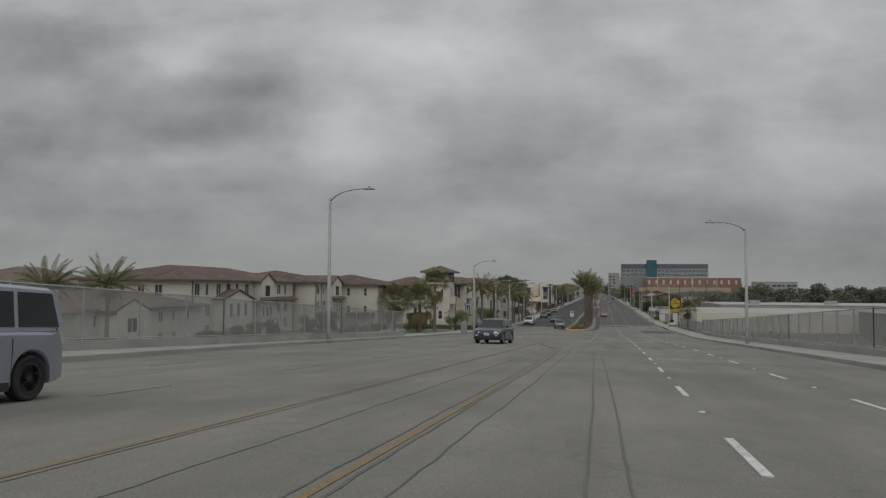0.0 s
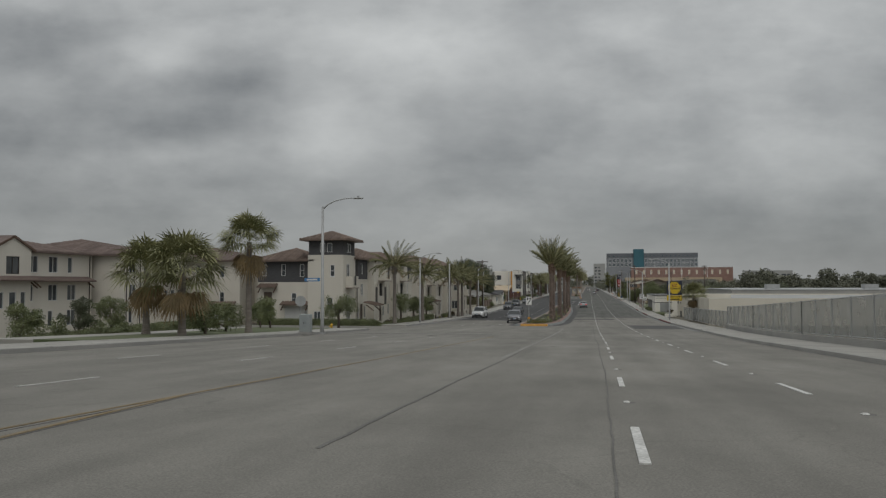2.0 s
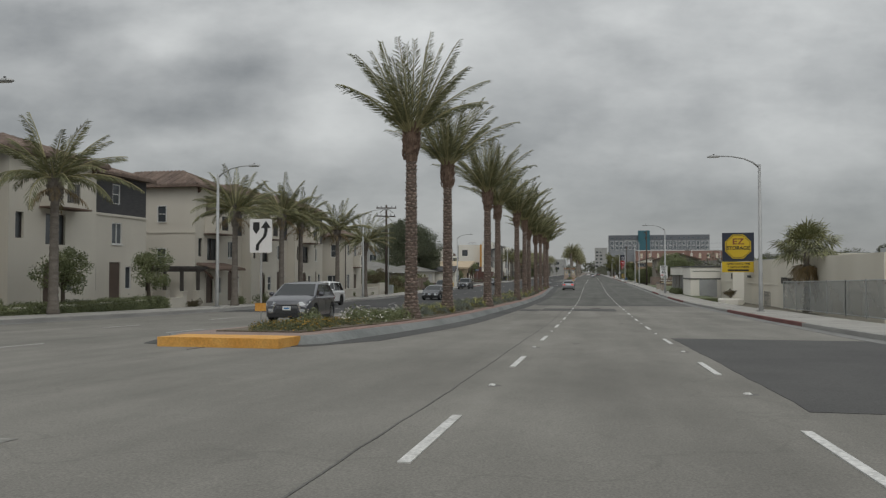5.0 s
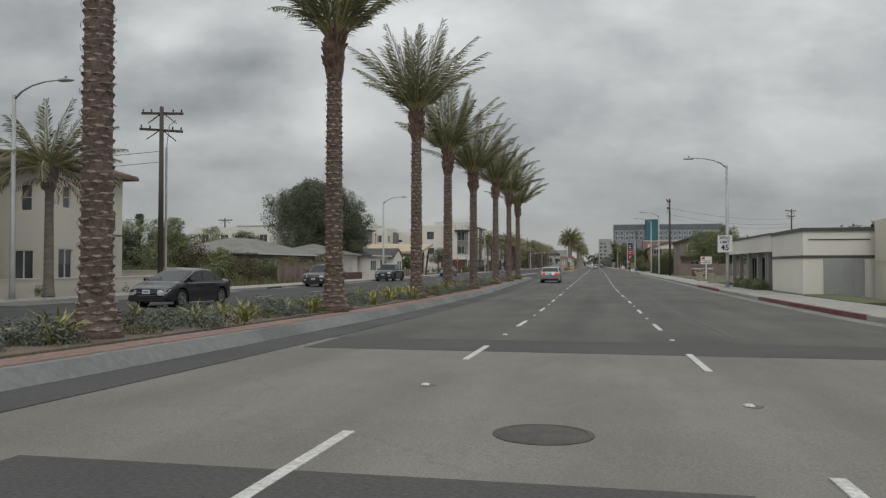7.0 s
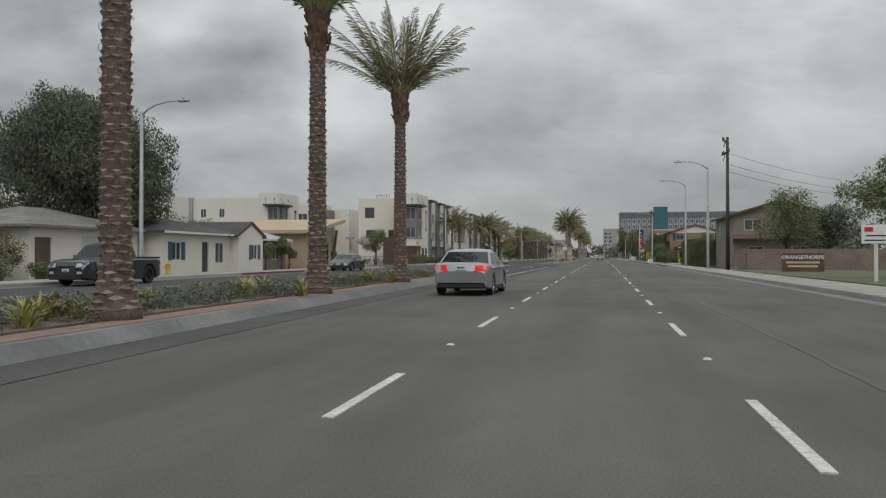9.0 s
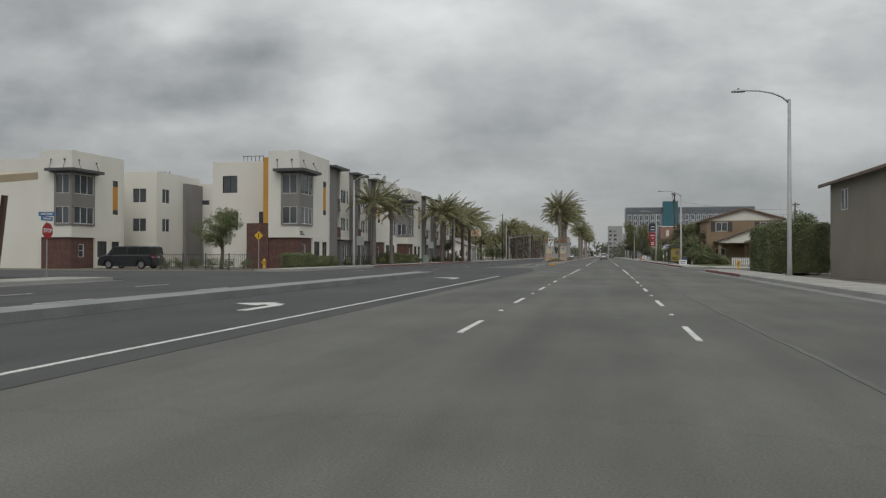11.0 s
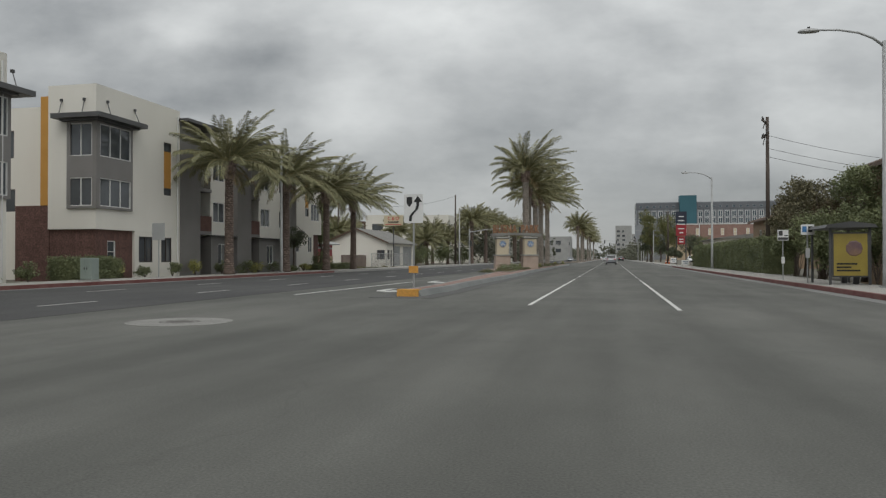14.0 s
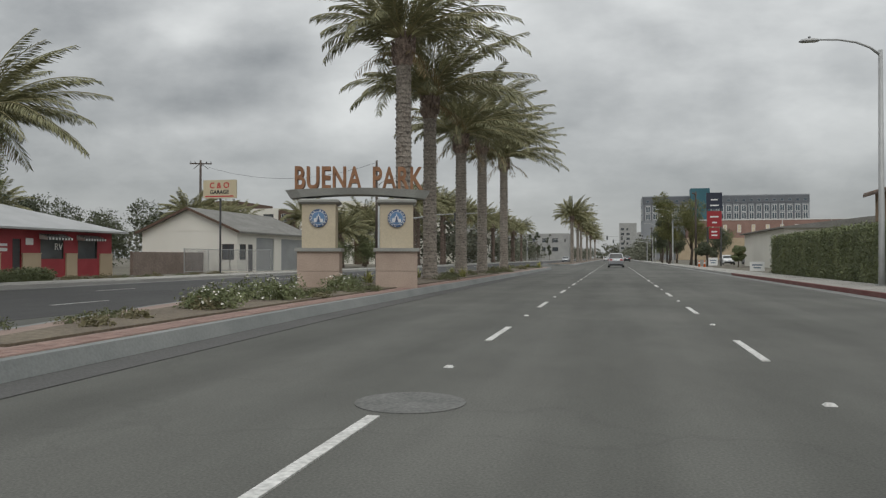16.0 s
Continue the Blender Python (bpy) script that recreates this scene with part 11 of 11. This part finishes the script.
# tall shop sign
t = thing("shop_sign", pose(13.7, 470, 0), "tall pole sign with dark and crimson panels", "sign")
for x in (-0.9, 0.9):
    bm = bmesh.new()
    tube(bm, [(x, 0.2, -0.1), (x, 0.2, 10.2)], 0.11, 8)
    part("post", bm, "dark_metal", t)
for z0, z1, w, m_, bars in ((8.0, 10.3, 1.05, "sign_navy", ((9.3, 0.6), (8.5, 0.75))), (5.5, 7.7, 0.98, "sign_crimson", ((6.9, 0.7), (6.1, 0.4))), (3.8, 5.35, 0.7, "sign_crimson", ((4.8, 0.5), (4.3, 0.5)))):
    bm = bmesh.new()
    box(bm, -w, -0.12, z0, w, 0.12, z1)
    p = part("panel", bm, m_, t)
    for z, ww in bars:
        bm = bmesh.new()
        box(bm, -ww * 0.8, -0.13, z - 0.1, ww * 0.8, -0.121, z + 0.1)
        part("text_bar", bm, "white_sign", p)


# signals far down the road
def signal_mast(x, y, side, reach):
    t = thing("traffic_signal", pose(x, y, 0.1), "grey traffic signal mast over the far crossing", "traffic signal", "traffic signals")
    bm = bmesh.new()
    tube(bm, [(0, 0, 0), (0, 0, 6.2)], [0.16, 0.11], 8)
    part("pole", bm, "steel", t)
    bm = bmesh.new()
    tube(bm, [(0, 0, 5.6), (side * reach * 0.4, 0, 6.1), (side * reach, 0, 6.25)], [0.1, 0.07, 0.045], 6)
    part("arm", bm, "steel", t)
    for u, z in ((reach * 0.98, 5.9), (reach * 0.66, 5.8), (0.25, 3.6)):
        bm = bmesh.new()
        box(bm, side * u - 0.17, -0.2, z - 0.5, side * u + 0.17, 0.05, z + 0.5)
        h = part("signal_head", bm, "dark_metal", t)
        for k in (-0.32, 0, 0.32):
            bm = bmesh.new()
            tube(bm, [(side * u, -0.23, z + k), (side * u, -0.2, z + k)], 0.11, 10)
            part("lens", bm, "signal_lens", h)


signal_mast(9.0, 548, -1, 11)
signal_mast(-24.5, 575, 1, 11)
signal_mast(9.4, 590, -1, 10)
signal_mast(-24.0, 420 + 24, 1, 9)

# iron covers in the road
for x, y, r0 in ((-0.5, 162.4, 0.38), (-7.56, 326.4, 0.38), (-13.0, 92.0, 0.36), (3.6, 250.0, 0.36)):
    bm = bmesh.new()
    sl = math.degrees(math.atan2(road_z(y + 1) - road_z(y - 1), 2))
    ring_loft(bm, [(r0, -0.05), (r0, 0.006), (r0 * 0.9, 0.012), (r0 * 0.87, 0.006), (r0 * 0.3, 0.01)], 24)
    solo("manhole_cover", bm, "iron", "dark round iron manhole cover in the asphalt", "manhole cover", "manhole covers", m=pose(x, y, road_z(y), sl, 0, 0))
bm = bmesh.new()
ring_loft(bm, [(0.95, -0.02), (0.95, 0.0075)], 28)
solo("cover_surround", bm, "ghost_white", "round pale concrete patch in the asphalt", "road patch", kind="structure", m=pose(-7.56, 326.4, 0.0))
bm = bmesh.new()
ring_loft(bm, [(0.4, -0.02), (0.4, 0.0075)], 28)
solo("cover_surround", bm, "pale_patch", "round pale concrete patch in the asphalt", "road patch", kind="structure", m=pose(-1.73, 310.5, 0.0))
bm = bmesh.new()
ring_loft(bm, [(0.45, -0.02), (0.45, 0.0075)], 28)
solo("cover_surround", bm, "pale_patch", "round pale concrete patch in the asphalt", "road patch", kind="structure", m=pose(-1.62, 363.6, 0.0))


# arrows painted in the turn lanes
def turn_arrow(x, y, turn, mirror=1, label="white painted turn arrow on the asphalt"):
    bm = bmesh.new()
    pts = [(-0.08, 0), (0.08, 0), (0.09, 1.2), (0.0, 1.62), (-0.28, 1.78), (-0.28, 2.05), (-0.85, 1.6), (-0.28, 1.15), (-0.28, 1.42), (-0.12, 1.3), (-0.08, 1.05)]
    pts = [(mirror * a, b) for a, b in pts]
    loft(bm, [[(a, b, z) for a, b in pts] for z in (-0.01, 0.013)])
    solo("turn_arrow", bm, "white_paint", label, "road marking", "turn arrows", "structure", m=pose(x, y, 0, 0, 0, turn) @ Matrix.Diagonal((1.5, 1.35, 1, 1)))


turn_arrow(-7.2, 283.6, 0)
turn_arrow(-7.9, 341.6, 180)
turn_arrow(-8.4, 351.3, 180)
turn_arrow(-7.3, 262.0, 0)
# black van in the alley
suv(-39.5, 305.2, 0.0, 90, "paint_black", "black passenger van parked in the alley", L=5.2, W=1.95, H=1.95, base=3.1, rad=0.36, hood=1.1, belt=1.2, tail=1.2, cab=(-2.5, 1.7), roof=(-2.4, 1.1), name="passenger_van", boxy=0.9)
# kerbside drain, meter boxes
for x, y in ((-22.0, 205.5),):
    bm = bmesh.new()
    # solid dark block in place of the drain's shaded hollow
    box(bm, -0.25, -1.1, 0.02, 0.02, 1.1, 0.13)
    solo("storm_drain", bm, "iron", "dark block standing for the shaded storm drain opening in the kerb", "storm drain", m=pose(x + 0.26, y, 0))


# joints across the pavements, cut as thin dark grooves in the concrete
def joints(line, side, y0, y1, step, walk, tag):
    bm = bmesh.new()
    y = y0
    while y < y1:
        a, b = (line(y) + side * 0.02, line(y) + side * (walk + 0.15))
        z = road_z(y)
        box(bm, min(a, b), y - 0.007, z + 0.1, max(a, b), y + 0.007, z + 0.1575)
        y += step
    solo("pavement_joint" + tag, bm, "gutter", "row of joints cut across the pavement", "pavement joints", kind="stuff")


joints(kerb_right, 1, 112, 305, 1.5, 2.2, "_right")
joints(kerb_right, 1, 321, 460, 1.5, 2.2, "_right_far")
joints(kerb_left, -1, 122, 277, 1.5, 2.6, "_left")
joints(kerb_left, -1, 299, 440, 1.5, 2.6, "_left_far")
joints(kerb_left, -1, 0, 92, 1.5, 3.0, "_bridge")


# ---- paving bricks on the medians ----
def brick_mesh(lx, ly, h):
    bm = bmesh.new()
    c = 0.008
    loft(bm, [[(-lx / 2, -ly / 2, -0.02), (lx / 2, -ly / 2, -0.02), (lx / 2, ly / 2, -0.02), (-lx / 2, ly / 2, -0.02)],
              [(-lx / 2, -ly / 2, h - c), (lx / 2, -ly / 2, h - c), (lx / 2, ly / 2, h - c), (-lx / 2, ly / 2, h - c)],
              [(-lx / 2 + c, -ly / 2 + c, h), (lx / 2 - c, -ly / 2 + c, h), (lx / 2 - c, ly / 2 - c, h), (-lx / 2 + c, ly / 2 - c, h)]])
    me = mesh_from(bm, "brick")
    me.materials.append(M["brick_band"])
    return me


BRICK = brick_mesh(0.14, 0.29, 0.012)


def pave(parent_name, left, right, y0, y1, single, seed):
    """Running bond of bricks between two lines; those in the stretch single are objects of their own, the rest one mesh."""
    r = np.random.default_rng(seed)
    base = bpy.data.objects[parent_name]
    verts, faces = [], []
    src = [tuple(v.co) for v in BRICK.vertices]
    polys = [tuple(p.vertices) for p in BRICK.polygons]
    count = 0
    for row in range(int((y1 - y0) / 0.3)):
        y = y0 + 0.3 * row
        z = road_z(y) + 0.206
        l, e = left(y), right(y)
        n = int((e - l) / 0.15)
        for k in range(n):
            x = e - 0.075 - 0.15 * k
            m = pose(x, y + (0.15 if k % 2 else 0.0), z + r.uniform(-0.002, 0.002), r.uniform(-0.5, 0.5), r.uniform(-0.5, 0.5), r.uniform(-0.8, 0.8))
            if single[0] < y < single[1] and count < 300:
                count += 1
                part("brick", BRICK, "brick_band", base, m=m)
            else:
                q = len(verts)
                verts += [tuple(m @ Vector(v)) for v in src]
                faces += [tuple(q + i for i in p) for p in polys]
    me = raw_mesh("brick_rest", verts, faces, "brick_rest")
    ob = part("brick_rest", me, "brick_rest", base)
    tagged(ob, "red paving bricks further along", kind="stuff")


pave("median_paving", lambda y: median_right(y) - 0.75, lambda y: median_right(y) - 0.17, 129.5, 240, (176, 200), 1)
pave("median_paving_gateway", lambda y: (gateway_left(y) + 0.17) if y < 364.4 else gateway_right(y) - 0.75, lambda y: gateway_right(y) - 0.17, 336.5, 400, (345, 357), 2)
